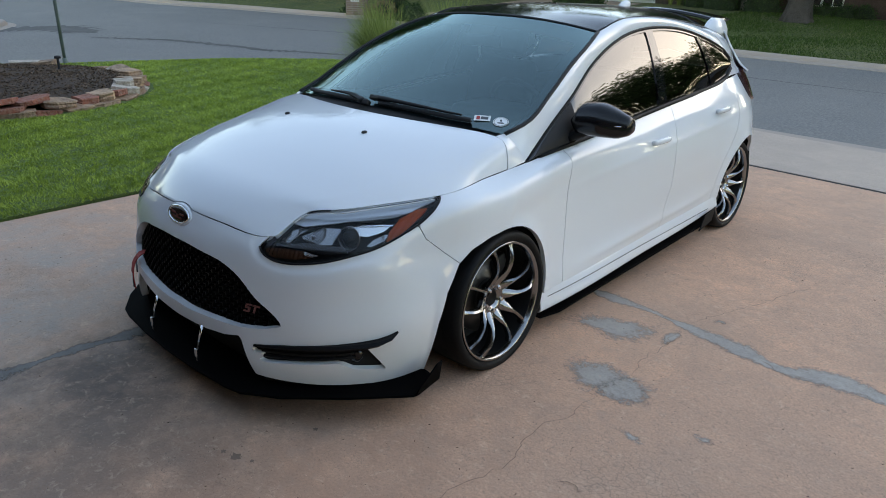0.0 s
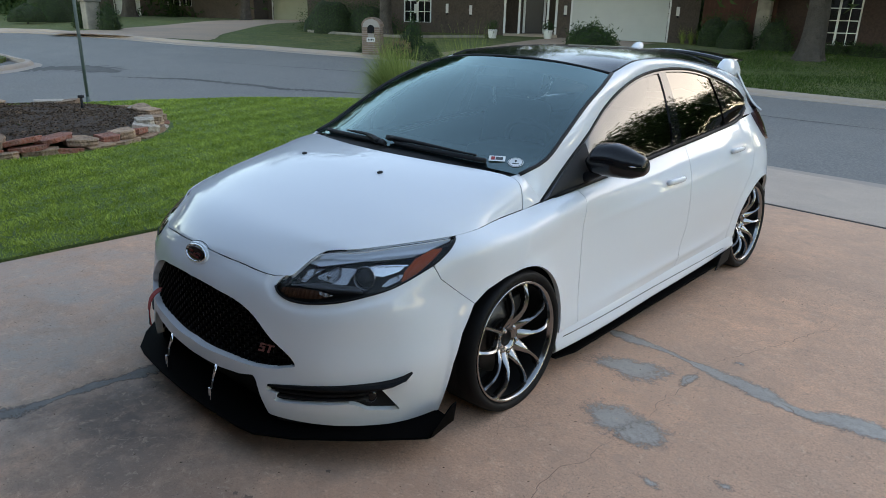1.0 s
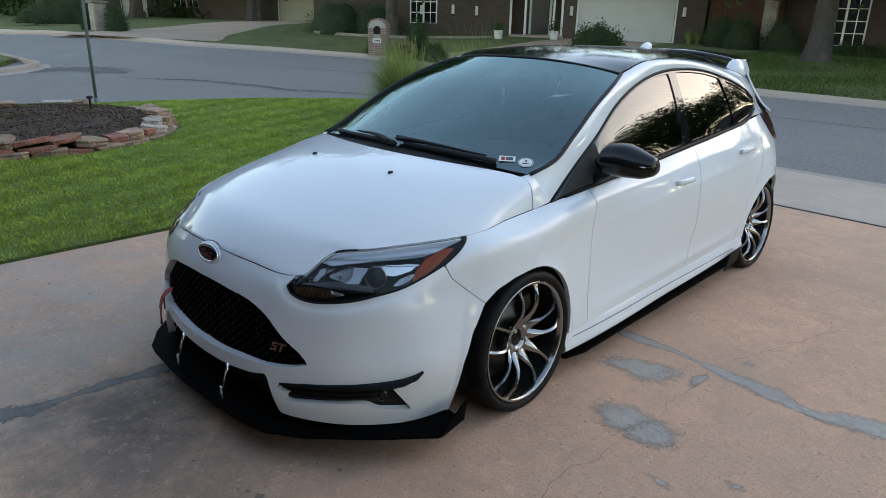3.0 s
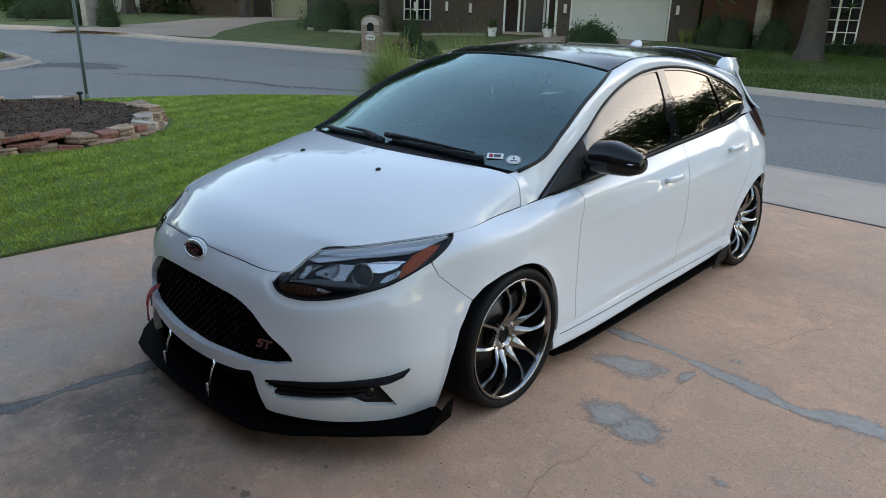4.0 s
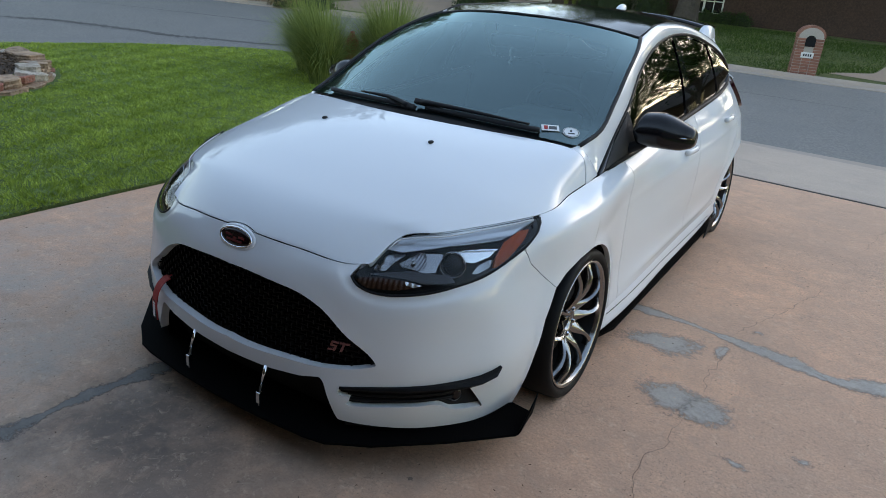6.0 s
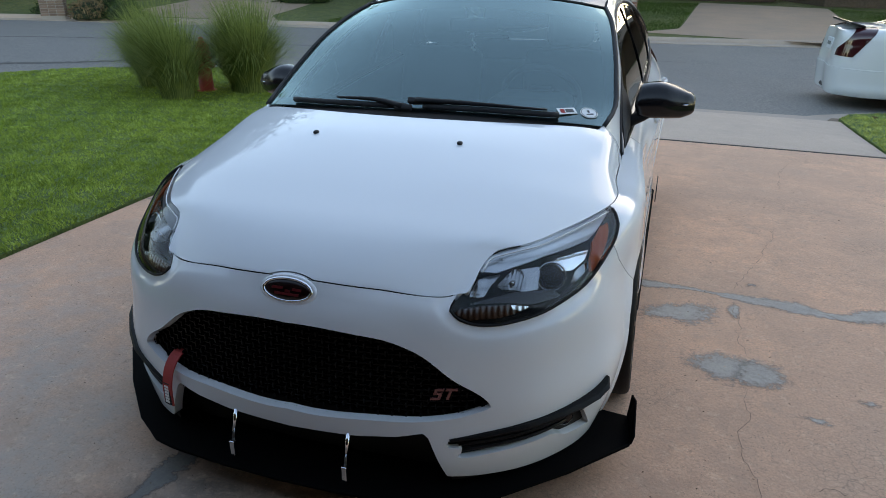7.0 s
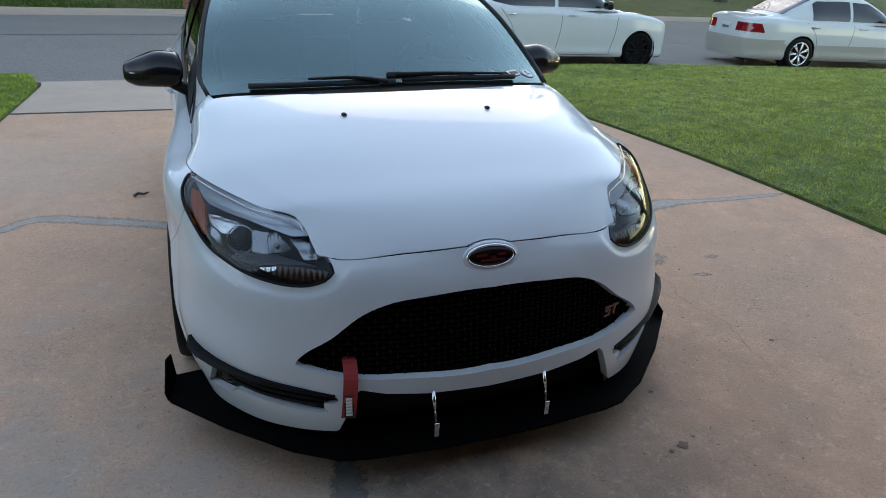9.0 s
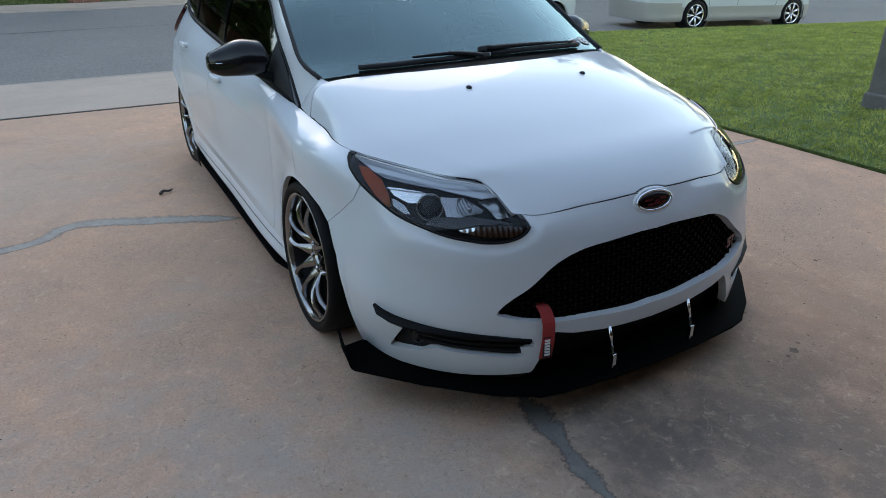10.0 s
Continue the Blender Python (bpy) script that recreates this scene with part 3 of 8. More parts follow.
def spline(points, count, closed=False):
    """A smooth line through points, of any dimension, as count points."""
    p = np.asarray(points, float)
    if closed:
        p = np.concatenate([p[-2:], p, p[:3]])
    k = np.r_[0, np.cumsum(np.linalg.norm(np.diff(p, axis=0), axis=1) + 1e-9)]
    a, b = (k[2], k[-3]) if closed else (k[0], k[-1])
    return weights(k, np.linspace(a, b, count, endpoint=not closed)) @ p


class Surf:
    """A smooth surface through rails, which run along v and are stacked along w."""

    def __init__(self, rails, out=(1, 0, 0), mirror_v=(False, False), mirror_w=False):
        r = np.asarray(rails, float)
        flip = np.array([-1, 1, 1])
        if mirror_v[0]:
            r = np.concatenate([r[:, 1:2] * flip, r], 1)
        if mirror_v[1]:
            r = np.concatenate([r, r[:, -2:-1] * flip], 1)
        if mirror_w:
            r = np.concatenate([r, r[-2:-1] * flip], 0)
        self.r, self.out = r, np.array(out, float)
        self.kv = np.r_[0, np.cumsum(np.linalg.norm(np.diff(r, axis=1), axis=2).mean(0) + 1e-6)]
        self.kw = np.r_[0, np.cumsum(np.linalg.norm(np.diff(r, axis=0), axis=2).mean(1) + 1e-6)]
        self.v = self.kv[int(mirror_v[0]) : len(self.kv) - int(mirror_v[1])]
        self.w = self.kw[: len(self.kw) - int(mirror_w)]

    def at(self, v, w):
        return np.einsum("nk,mkc,nm->nc", weights(self.kv, v), self.r, weights(self.kw, w))

    def normal(self, v, w):
        e = 2e-3
        dv = self.at(v + e, w) - self.at(v - e, w)
        dw = self.at(v, w + e) - self.at(v, w - e)
        n = np.cross(dv, dw)
        n /= np.linalg.norm(n, axis=1)[:, None] + 1e-12
        return n * np.where(n @ self.out < 0, -1, 1)[:, None] if abs(self.out).sum() == 1 and self.out[2] else n * np.sign(self.out.sum())


def inside(poly):
    """A test that gives how far 2D places lie within a closed outline (below 0: outside)."""
    q = np.asarray(poly, float)
    a, b = q, np.roll(q, -1, 0)

    def test(p):
        best = np.full(len(p), 1e9)
        odd = np.zeros(len(p), bool)
        for s, e in zip(a, b):
            d = e - s
            u = np.clip(((p - s) @ d) / (d @ d + 1e-12), 0, 1)
            best = np.minimum(best, np.linalg.norm(p - s - u[:, None] * d, axis=1))
            cross = (s[1] > p[:, 1]) != (e[1] > p[:, 1])
            with np.errstate(divide="ignore", invalid="ignore"):
                odd ^= cross & (p[:, 0] < d[0] * (p[:, 1] - s[1]) / (d[1] if abs(d[1]) > 1e-12 else 1e-12) + s[0])
        return np.where(odd, best, -best)

    return test


def trimmed(surf, vr, wr, step, keep=None):
    """Points, normals and faces of the stretch vr x wr of a surface, cut off neatly where keep(points) falls below 0."""
    nv, nw = max(2, int((vr[1] - vr[0]) / step)), max(2, int((wr[1] - wr[0]) / step))
    v, w = [a.ravel().copy() for a in np.meshgrid(np.linspace(*vr, nv + 1), np.linspace(*wr, nw + 1), indexing="ij")]
    at = lambda i, j: i * (nw + 1) + j
    quads = [(at(i, j), at(i + 1, j), at(i + 1, j + 1), at(i, j + 1)) for i in range(nv) for j in range(nw)]
    faces = []
    if keep is None:
        faces = quads
    else:
        f = keep(surf.at(v, w))
        pairs = np.array([(at(i, j), at(i + 1, j)) for i in range(nv) for j in range(nw + 1)] + [(at(i, j), at(i, j + 1)) for i in range(nv + 1) for j in range(nw)])
        pairs = pairs[(f[pairs[:, 0]] > 0) != (f[pairs[:, 1]] > 0)]
        if len(pairs):
            a, b = pairs.T
            lo, hi, up = np.zeros(len(a)), np.ones(len(a)), f[a] > 0
            for _ in range(14):
                mid = (lo + hi) / 2
                g = keep(surf.at(v[a] + (v[b] - v[a]) * mid, w[a] + (w[b] - w[a]) * mid)) > 0
                lo, hi = np.where(g == up, mid, lo), np.where(g == up, hi, mid)
            mid = (lo + hi) / 2
            best = {}
            for i, j, s in zip(a, b, mid):
                k, o, d = (i, j, s) if s < 0.5 else (j, i, 1 - s)
                if k not in best or d < best[k][0]:
                    best[k] = (d, o)
            nv_, nw_ = v.copy(), w.copy()
            for k, (d, o) in best.items():
                nv_[k], nw_[k], f[k] = v[k] + (v[o] - v[k]) * d, w[k] + (w[o] - w[k]) * d, 0.0
            v, w = nv_, nw_
        sign = np.sign(f).astype(int)
        for q in quads:
            s = [sign[i] for i in q]
            if min(s) >= 0:
                if max(s) > 0:
                    faces.append(q)
                continue
            if max(s) <= 0:
                continue
            for tri in ((q[0], q[1], q[2]), (q[0], q[2], q[3])) if s[0] == 0 and s[2] == 0 else ((q[0], q[1], q[3]), (q[1], q[2], q[3])):
                t = [sign[i] for i in tri]
                if min(t) >= 0 and max(t) > 0:
                    faces.append(tri)
    return surf.at(v, w), surf.normal(v, w), faces


def panel_mesh(pts, nrm, faces, mode="left", rim=0.012, lift=0.0):
    """A bmesh of a trimmed stretch with its edges turned in by rim. mode: left, right or both sides of the car."""
    bm = bmesh.new()
    flip = np.array([-1, 1, 1])
    used = sorted({i for f in faces for i in f})
    made, inward = {}, {}
    for side in {"left": (0,), "right": (1,), "both": (0, 1)}[mode]:
        for i in used:
            p, n = pts[i] + nrm[i] * lift, nrm[i]
            if side:
                if mode == "both" and abs(pts[i][0]) < 1e-5:
                    made[1, i] = made[0, i]
                    continue
                p, n = p * flip, n * flip
            made[side, i] = bm.verts.new(p)
            inward[made[side, i]] = Vector(n)
        for f in faces:
            vs = [made[side, i] for i in (reversed(f) if side else f)]
            if len(set(vs)) == len(vs):
                try:
                    bm.faces.new(vs)
                except ValueError:
                    pass
    bm.faces.ensure_lookup_table()
    bm.normal_update()
    if bm.faces:
        f0 = bm.faces[len(bm.faces) // 2]
        flips = sum(1 if f.normal.dot(inward[f.verts[0]]) < 0 else -1 for f in bm.faces)
        if flips > 0:
            bmesh.ops.reverse_faces(bm, faces=bm.faces)
    if rim:
        edges = [e for e in bm.edges if e.is_boundary]
        low = {}
        for e in edges:
            for vt in e.verts:
                if vt not in low:
                    low[vt] = bm.verts.new(vt.co - inward[vt] * rim)
        for e in edges:
            lf = e.link_faces[0]
            a, b = next((lp.vert, lp.link_loop_next.vert) for lp in lf.loops if lp.edge == e)
            bm.faces.new((b, a, low[a], low[b]))
            e.smooth = False
    shade(bm)
    return bm


def tube(points, radius, sides=8, closed=False, flat=1.0, taper=None):
    """A round or flattened bar along points."""
    bm = bmesh.new()
    pts = [Vector(p) for p in points]
    rings = []
    n = len(pts)
    for i, p in enumerate(pts):
        t = (pts[(i + 1) % n if closed else min(i + 1, n - 1)] - pts[(i - 1) % n if closed else max(i - 1, 0)]).normalized()
        up = Vector((0, 0, 1)) if abs(t.z) < 0.95 else Vector((1, 0, 0))
        s = t.cross(up).normalized()
        u = s.cross(t).normalized()
        r = radius * (taper(i / max(n - 1, 1)) if taper else 1)
        rings.append([bm.verts.new(p + s * math.cos(a) * r + u * math.sin(a) * r * flat) for a in (2 * math.pi * k / sides for k in range(sides))])
    for i in range(n if closed else n - 1):
        a, b = rings[i], rings[(i + 1) % n]
        for k in range(sides):
            bm.faces.new((a[k], a[(k + 1) % sides], b[(k + 1) % sides], b[k]))
    if not closed:
        bm.faces.new(rings[0][::-1])
        bm.faces.new(rings[-1])
    bmesh.ops.recalc_face_normals(bm, faces=bm.faces)
    return shade(bm)


def lathe(profile, sides=64, axis="x", centre=(0, 0, 0)):
    """A turned shape: profile of (along the axis, radius)."""
    bm = bmesh.new()
    rings = []
    for a, r in profile:
        ring = []
        for k in range(sides):
            c, s = math.cos(2 * math.pi * k / sides) * r, math.sin(2 * math.pi * k / sides) * r
            p = (a, c, s) if axis == "x" else (c, s, a) if axis == "z" else (c, a, s)
            ring.append(bm.verts.new(Vector(p) + Vector(centre)))
        rings.append(ring)
    for p, q in zip(rings, rings[1:]):
        for k in range(sides):
            bm.faces.new((p[k], p[(k + 1) % sides], q[(k + 1) % sides], q[k]))
    bmesh.ops.recalc_face_normals(bm, faces=bm.faces)
    return shade(bm)


def plate(outline, thick, m=None, bevel=0.0):
    """A flat plate: an outline of (a, b), thick along the third axis, laid by m."""
    bm = bmesh.new()
    vs = [bm.verts.new((a, b, 0)) for a, b in outline]
    f = bm.faces.new(vs)
    ex = bmesh.ops.extrude_face_region(bm, geom=[f])
    for v in ex["geom"]:
        if isinstance(v, bmesh.types.BMVert):
            v.co.z += thick
    bmesh.ops.recalc_face_normals(bm, faces=bm.faces)
    if bevel:
        es = [e for e in bm.edges if abs(e.verts[0].co.z - e.verts[1].co.z) < 1e-6]
        bmesh.ops.bevel(bm, geom=es, offset=bevel, segments=2, affect="EDGES", profile=0.5)
    if m is not None:
        bmesh.ops.transform(bm, matrix=m, verts=bm.verts)
    return bm


def mirrored(bm):
    """A copy of a bmesh on the other side of the car."""
    other = bm.copy()
    for v in other.verts:
        v.co.x = -v.co.x
    bmesh.ops.reverse_faces(other, faces=other.faces)
    return other

# ---------------------------------------------------------------- the white hatchback
# Its front axle lies over the origin, its nose towards -y, its left side towards +x.
car = new("hatchback_car")
tagged(car, "white lowered five-door hatchback with black roof parked on the driveway", "car")

AXLE_R = 2.62
ARCH_Y, ARCH_Z, ARCH_R = 0.012, 0.293, 0.320
# front edge of the front arch, drawn out forwards: (y, z)
ARCH_FORE = [(-0.405, 0.05), (-0.404, 0.107), (-0.398, 0.20), (-0.378, 0.33), (-0.335, 0.44), (-0.270, 0.536), (-0.20, 0.578), (-0.10, 0.604), (0.0, 0.613)]
# rails of the flanks, from the middle of the nose round to the middle of the tail, bottom to top
RAILS = [
    [(0, -0.945, 0.10), (0.25, -0.935, 0.10), (0.465, -0.905, 0.10), (0.63, -0.79, 0.095), (0.765, -0.61, 0.085), (0.822, -0.40, 0.075), (0.855, 0, 0.10), (0.885, 0.45, 0.13), (0.875, 1.45, 0.15), (0.875, 2.2, 0.17), (0.855, 2.65, 0.2), (0.74, 3.0, 0.2), (0.55, 3.26, 0.22), (0, 3.42, 0.24)],
    [(0, -0.966, 0.215), (0.25, -0.954, 0.215), (0.47, -0.917, 0.21), (0.655, -0.80, 0.21), (0.80, -0.61, 0.21), (0.862, -0.40, 0.20), (0.885, 0, 0.22), (0.888, 0.45, 0.23), (0.882, 1.45, 0.25), (0.885, 2.2, 0.27), (0.880, 2.65, 0.28), (0.76, 3.0, 0.28), (0.57, 3.29, 0.3), (0, 3.48, 0.3)],
    [(0, -0.972, 0.32), (0.25, -0.956, 0.32), (0.48, -0.905, 0.33), (0.67, -0.80, 0.33), (0.827, -0.60, 0.335), (0.887, -0.37, 0.33), (0.905, 0, 0.34), (0.876, 0.45, 0.34), (0.884, 1.45, 0.37), (0.892, 2.2, 0.39), (0.897, 2.65, 0.39), (0.78, 3.0, 0.39), (0.58, 3.30, 0.39), (0, 3.52, 0.39)],
    [(0, -0.962, 0.45), (0.25, -0.947, 0.45), (0.48, -0.890, 0.45), (0.66, -0.79, 0.45), (0.812, -0.60, 0.455), (0.886, -0.33, 0.46), (0.908, 0, 0.48), (0.868, 0.45, 0.49), (0.893, 1.45, 0.53), (0.905, 2.2, 0.56), (0.903, 2.65, 0.56), (0.79, 3.0, 0.56), (0.58, 3.30, 0.56), (0, 3.55, 0.56)],
    [(0, -0.940, 0.60), (0.23, -0.926, 0.594), (0.485, -0.858, 0.572), (0.65, -0.765, 0.58), (0.785, -0.60, 0.60), (0.868, -0.31, 0.595), (0.896, 0, 0.615), (0.860, 0.45, 0.655), (0.893, 1.45, 0.70), (0.900, 2.2, 0.74), (0.882, 2.65, 0.74), (0.765, 3.0, 0.74), (0.57, 3.26, 0.74), (0, 3.50, 0.74)],
    [(0, -0.912, 0.66), (0.23, -0.900, 0.652), (0.455, -0.846, 0.632), (0.575, -0.765, 0.665), (0.725, -0.60, 0.695), (0.862, -0.30, 0.745), (0.882, 0, 0.757), (0.853, 0.45, 0.787), (0.858, 1.45, 0.82), (0.862, 2.2, 0.875), (0.818, 2.65, 0.89), (0.70, 3.0, 0.89), (0.52, 3.22, 0.88), (0, 3.44, 0.86)],
    [(0, -0.897, 0.695), (0.23, -0.876, 0.684), (0.452, -0.811, 0.6715), (0.511, -0.690, 0.745), (0.625, -0.590, 0.766), (0.794, -0.283, 0.790), (0.790, 0, 0.803), (0.786, 0.45, 0.829), (0.800, 1.45, 0.912), (0.792, 2.2, 0.972), (0.746, 2.65, 0.995), (0.632, 3.0, 0.995), (0.47, 3.15, 0.98), (0, 3.36, 0.96)],
]
FLANK = Surf(RAILS, (1, 0, 0), (True, True))
YZ = lambda p: p[:, 1:3]
XZ = lambda p: p[:, [0, 2]]
QZ = lambda p: np.stack([0.6 * p[:, 0] + 0.8 * p[:, 1], p[:, 2]], 1)


def ahead_of(line):
    """How far (y, z) places lie ahead of a line that runs upwards through (y, z) points."""
    ys, zs = np.array(line).T
    return lambda p: np.interp(p[:, 2], zs, ys) - p[:, 1]


def arch(p, more=0.0):
    ring = np.minimum(np.hypot(p[:, 1] - ARCH_Y, p[:, 2] - ARCH_Z), np.hypot(p[:, 1] - AXLE_R, p[:, 2] - ARCH_Z)) - ARCH_R - more
    fore = np.maximum((p[:, 2] - np.interp(p[:, 1] + more, *np.array(ARCH_FORE).T)) * 0.4 - more, p[:, 1] - 0.01)
    return np.minimum(ring, np.where(p[:, 1] < -0.41 - more, 1.0, fore))


LAMP = spline([(-0.409, 0.640), (-0.400, 0.622), (-0.372, 0.607), (-0.32, 0.600), (-0.26, 0.604), (-0.187, 0.613), (-0.105, 0.630), (0.008, 0.657), (0.093, 0.690), (0.189, 0.738), (0.252, 0.792), (0.21, 0.86), (-0.1, 0.86), (-0.25, 0.80), (-0.34, 0.72), (-0.371, 0.675), (-0.393, 0.656)], 110, True)
lamp_in = inside(LAMP)
GRILLE = spline([(0, 0.580), (0.2, 0.573), (0.30, 0.558), (0.375, 0.528), (0.468, 0.457), (0.560, 0.388), (0.570, 0.374), (0.535, 0.358), (0.42, 0.335), (0.25, 0.322), (0, 0.316), (-0.3, 0.40), (-0.3, 0.52)], 110, True)
grille_in = inside(GRILLE)
LOWER = [(-0.1, 0.256), (0.0, 0.256), (0.2, 0.263), (0.32, 0.277), (0.395, 0.296), (0.41, 0.285), (0.455, 0.165), (0.475, 0.12), (0.5, -0.1), (-0.1, -0.1)]
lower_in = inside(LOWER)
FOG = [(-0.452, 0.276), (-0.28, 0.298), (-0.08, 0.305), (-0.045, 0.286), (-0.01, 0.235), (0.028, 0.178), (-0.03, 0.185), (-0.095, 0.195), (-0.13, 0.218), (-0.16, 0.228), (-0.30, 0.222), (-0.42, 0.214), (-0.440, 0.222), (-0.425, 0.232), (-0.39, 0.240), (-0.40, 0.247), (-0.455, 0.250), (-0.462, 0.260)]
fog_in = inside(FOG)
NOSE_SEAM = ahead_of([(-0.20, 0.40), (-0.262, 0.536), (-0.406, 0.663), (-0.46, 0.80)])
DOOR_SEAM = ahead_of([(0.48, 0.1), (0.50, 0.45), (0.506, 0.677), (0.540, 0.84), (0.55, 0.95)])
MID_SEAM = ahead_of([(1.44, 0.1), (1.485, 0.24), (1.553, 0.474), (1.533, 0.644), (1.524, 0.708), (1.574, 0.904), (1.59, 1.0)])
REAR_SEAM = ahead_of([(2.16, 0.1), (2.20, 0.30), (2.27, 0.50), (2.40, 0.70), (2.47, 0.98), (2.48, 1.1)])
TAIL_SEAM = ahead_of([(2.98, 0.1), (3.0, 0.6), (2.95, 0.7), (3.1, 1.1)])
SILL = lambda p: p[:, 2] - np.interp(p[:, 1], [0.3, 2.3], [0.215, 0.250])
GAP = 0.0018
low = np.minimum


def lamp_ledge(p):
    """The skin below the lamp swells to a soft ledge a few centimetres away from the lens."""
    d = -lamp_in(QZ(p))
    near = np.clip((0.72 - p[:, 2]) / 0.04, 0, 1) * np.clip((0.72 - 0.6 * p[:, 0] - 0.8 * p[:, 1] - 0.6) / 0.15, 0, 1)
    rise = lambda u: np.clip(u, 0, 1) ** 2 * (3 - 2 * np.clip(u, 0, 1))
    return 0.005 * rise((d - 0.016) / 0.022) * (1 - rise((d - 0.045) / 0.10)) * near


def arch_lip(p):
    """The skin swells a little towards the wheel openings."""
    return 0.007 * np.exp(-(np.clip(arch(p), 0, 1) / 0.035) ** 2) * np.clip((p[:, 0] - 0.70) / 0.12, 0, 1)


def door_crease(p):
    """The shoulder line that runs back along the doors, and the hollow above the sill."""
    zc = np.interp(p[:, 1], [0.3, 2.8], [0.655, 0.815])
    zl = np.interp(p[:, 1], [0.53, 2.04, 2.3], [0.268, 0.312, 0.345])
    fade = np.clip((p[:, 1] - 0.30) / 0.5, 0, 1)
    return fade * (0.007 * np.exp(-np.abs(p[:, 2] - zc) / 0.035) + 0.010 * np.exp(-np.abs(p[:, 2] - zl) / 0.022) * np.clip((p[:, 1] - 0.55) / 0.4, 0, 1) * np.clip((2.3 - p[:, 1]) / 0.5, 0, 1))


def panel(name, surf, vr, wr, step, keep, material, mode, label="", rim=0.012, lift=0.0, parent=None, swell=()):
    got = trimmed(surf, vr, wr, step, keep)
    if swell:
        pts, nrm, faces = got
        pts, nrm = np.array(pts), np.array(nrm)
        got = (pts + nrm * sum(f(pts) for f in swell)[:, None], nrm, faces)
    out = []
    for side in (("both",) if mode == "both" else ("left", "right")):
        out.append(part(name, panel_mesh(*got, side, rim, lift), material, parent or car, label))
    return out


V, W = FLANK.v, FLANK.w
bumper_cut = lambda p: p[:, 2] - np.where(p[:, 0] < 0.464, 0.150, 0.150 - (p[:, 0] - 0.464) * 0.115)
panel("front_bumper", FLANK, (V[0], V[6]), (W[0], W[6]), 0.0085,
      lambda p: low(low(low(NOSE_SEAM(p) - GAP, -lamp_in(QZ(p)) - GAP), low(-grille_in(XZ(p)), -lower_in(XZ(p)))), low(low(-fog_in(QZ(p)), arch(p)), bumper_cut(p))),
      PAINT, "both", "white front bumper with a wide grille opening", 0.03, swell=(lamp_ledge, arch_lip))
panel("front_fender", FLANK, (V[4], V[8]), (W[0], W[6]), 0.010,
      lambda p: low(low(-NOSE_SEAM(p) - GAP, DOOR_SEAM(p) - GAP), low(-lamp_in(QZ(p)) - GAP, low(arch(p), SILL(p)))), PAINT, "pair", rim=0.02, swell=(arch_lip, door_crease))
panel("front_door", FLANK, (V[6], V[9]), (W[0], W[6]), 0.012,
      lambda p: low(low(-DOOR_SEAM(p) - GAP, MID_SEAM(p) - GAP), SILL(p)), PAINT, "pair", swell=(door_crease,))
panel("rear_door", FLANK, (V[7], V[11]), (W[0], W[6]), 0.012,
      lambda p: low(low(-MID_SEAM(p) - GAP, REAR_SEAM(p) - GAP), low(SILL(p), arch(p, 0.03))), PAINT, "pair", swell=(door_crease,))
tail_lamp_in = inside(spline([(2.68, 0.985), (2.69, 0.93), (2.74, 0.865), (2.86, 0.815), (3.05, 0.80), (3.35, 0.80), (3.35, 0.97), (2.95, 0.99)], 40, True))
panel("rear_quarter", FLANK, (V[8], V[12]), (W[0], W[6]), 0.013,
      lambda p: low(low(low(-REAR_SEAM(p) - GAP, TAIL_SEAM(p) - GAP), -tail_lamp_in(YZ(p))), low(SILL(p), arch(p))), PAINT, "pair", rim=0.02, swell=(arch_lip, door_crease))
panel("rear_bumper", FLANK, (V[11], V[13]), (W[0], W[6]), 0.02, lambda p: low(-TAIL_SEAM(p) - GAP, low(-tail_lamp_in(YZ(p)), p[:, 2] - 0.22)), PAINT, "both")
panel("tail_lamp", FLANK, (V[9], V[13]), (W[3], W[6]), 0.015, lambda p: low(tail_lamp_in(YZ(p)) + 0.003, p[:, 0] - 0.35), SMOKED_RED, "pair", "dark red tail lamp wrapping round the corner", rim=0.03, lift=0.022)

# dark inner shell that closes the gaps between the panels
shell = trimmed(FLANK, (V[0], V[13]), (W[0], W[6]), 0.03, lambda p: low(arch(p, 0.012), low(-grille_in(XZ(p)), low(-lower_in(XZ(p)), -lamp_in(QZ(p)) + 0.012))))
part("inner_shell", panel_mesh(*shell, "both", 0.0, -0.022), VOID, car)

# bonnet
EDGE = spline([(0.459, -0.808, 0.673), (0.511, -0.688, 0.745), (0.625, -0.590, 0.766), (0.72, -0.43, 0.781), (0.794, -0.283, 0.790), (0.793, -0.07, 0.800), (0.780, 0.136, 0.809)], 13)
vtop = np.linspace(V[2], V[7], 900)
top = FLANK.at(vtop, np.full(900, W[6]))
top = top[top[:, 1] <= 0.136]
run = np.concatenate([[0], np.cumsum(np.linalg.norm(np.diff(top, axis=0), axis=1))])
EDGE = np.stack([np.interp(np.linspace(0, run[-1], 25), run, top[:, c]) for c in range(3)], 1) + np.array([-0.0025, 0, 0.0])
MIDL = spline([(-0.897, 0.695), (-0.858, 0.737), (-0.75, 0.793), (-0.60, 0.838), (-0.40, 0.890), (-0.19, 0.936), (0.0, 0.964)], 25)
nose = FLANK.at(np.linspace(V[0], V[2], 60), np.full(60, W[6]))
hood_rails = []
# height of the hood between its edge (0) and its middle (1), across: at the lamps, half way and at the screen
HOOD_U = (1.0, 0.985, 0.965, 0.94, 0.90, 0.855, 0.80, 0.72, 0.60, 0.45, 0.30, 0.15, 0.0)
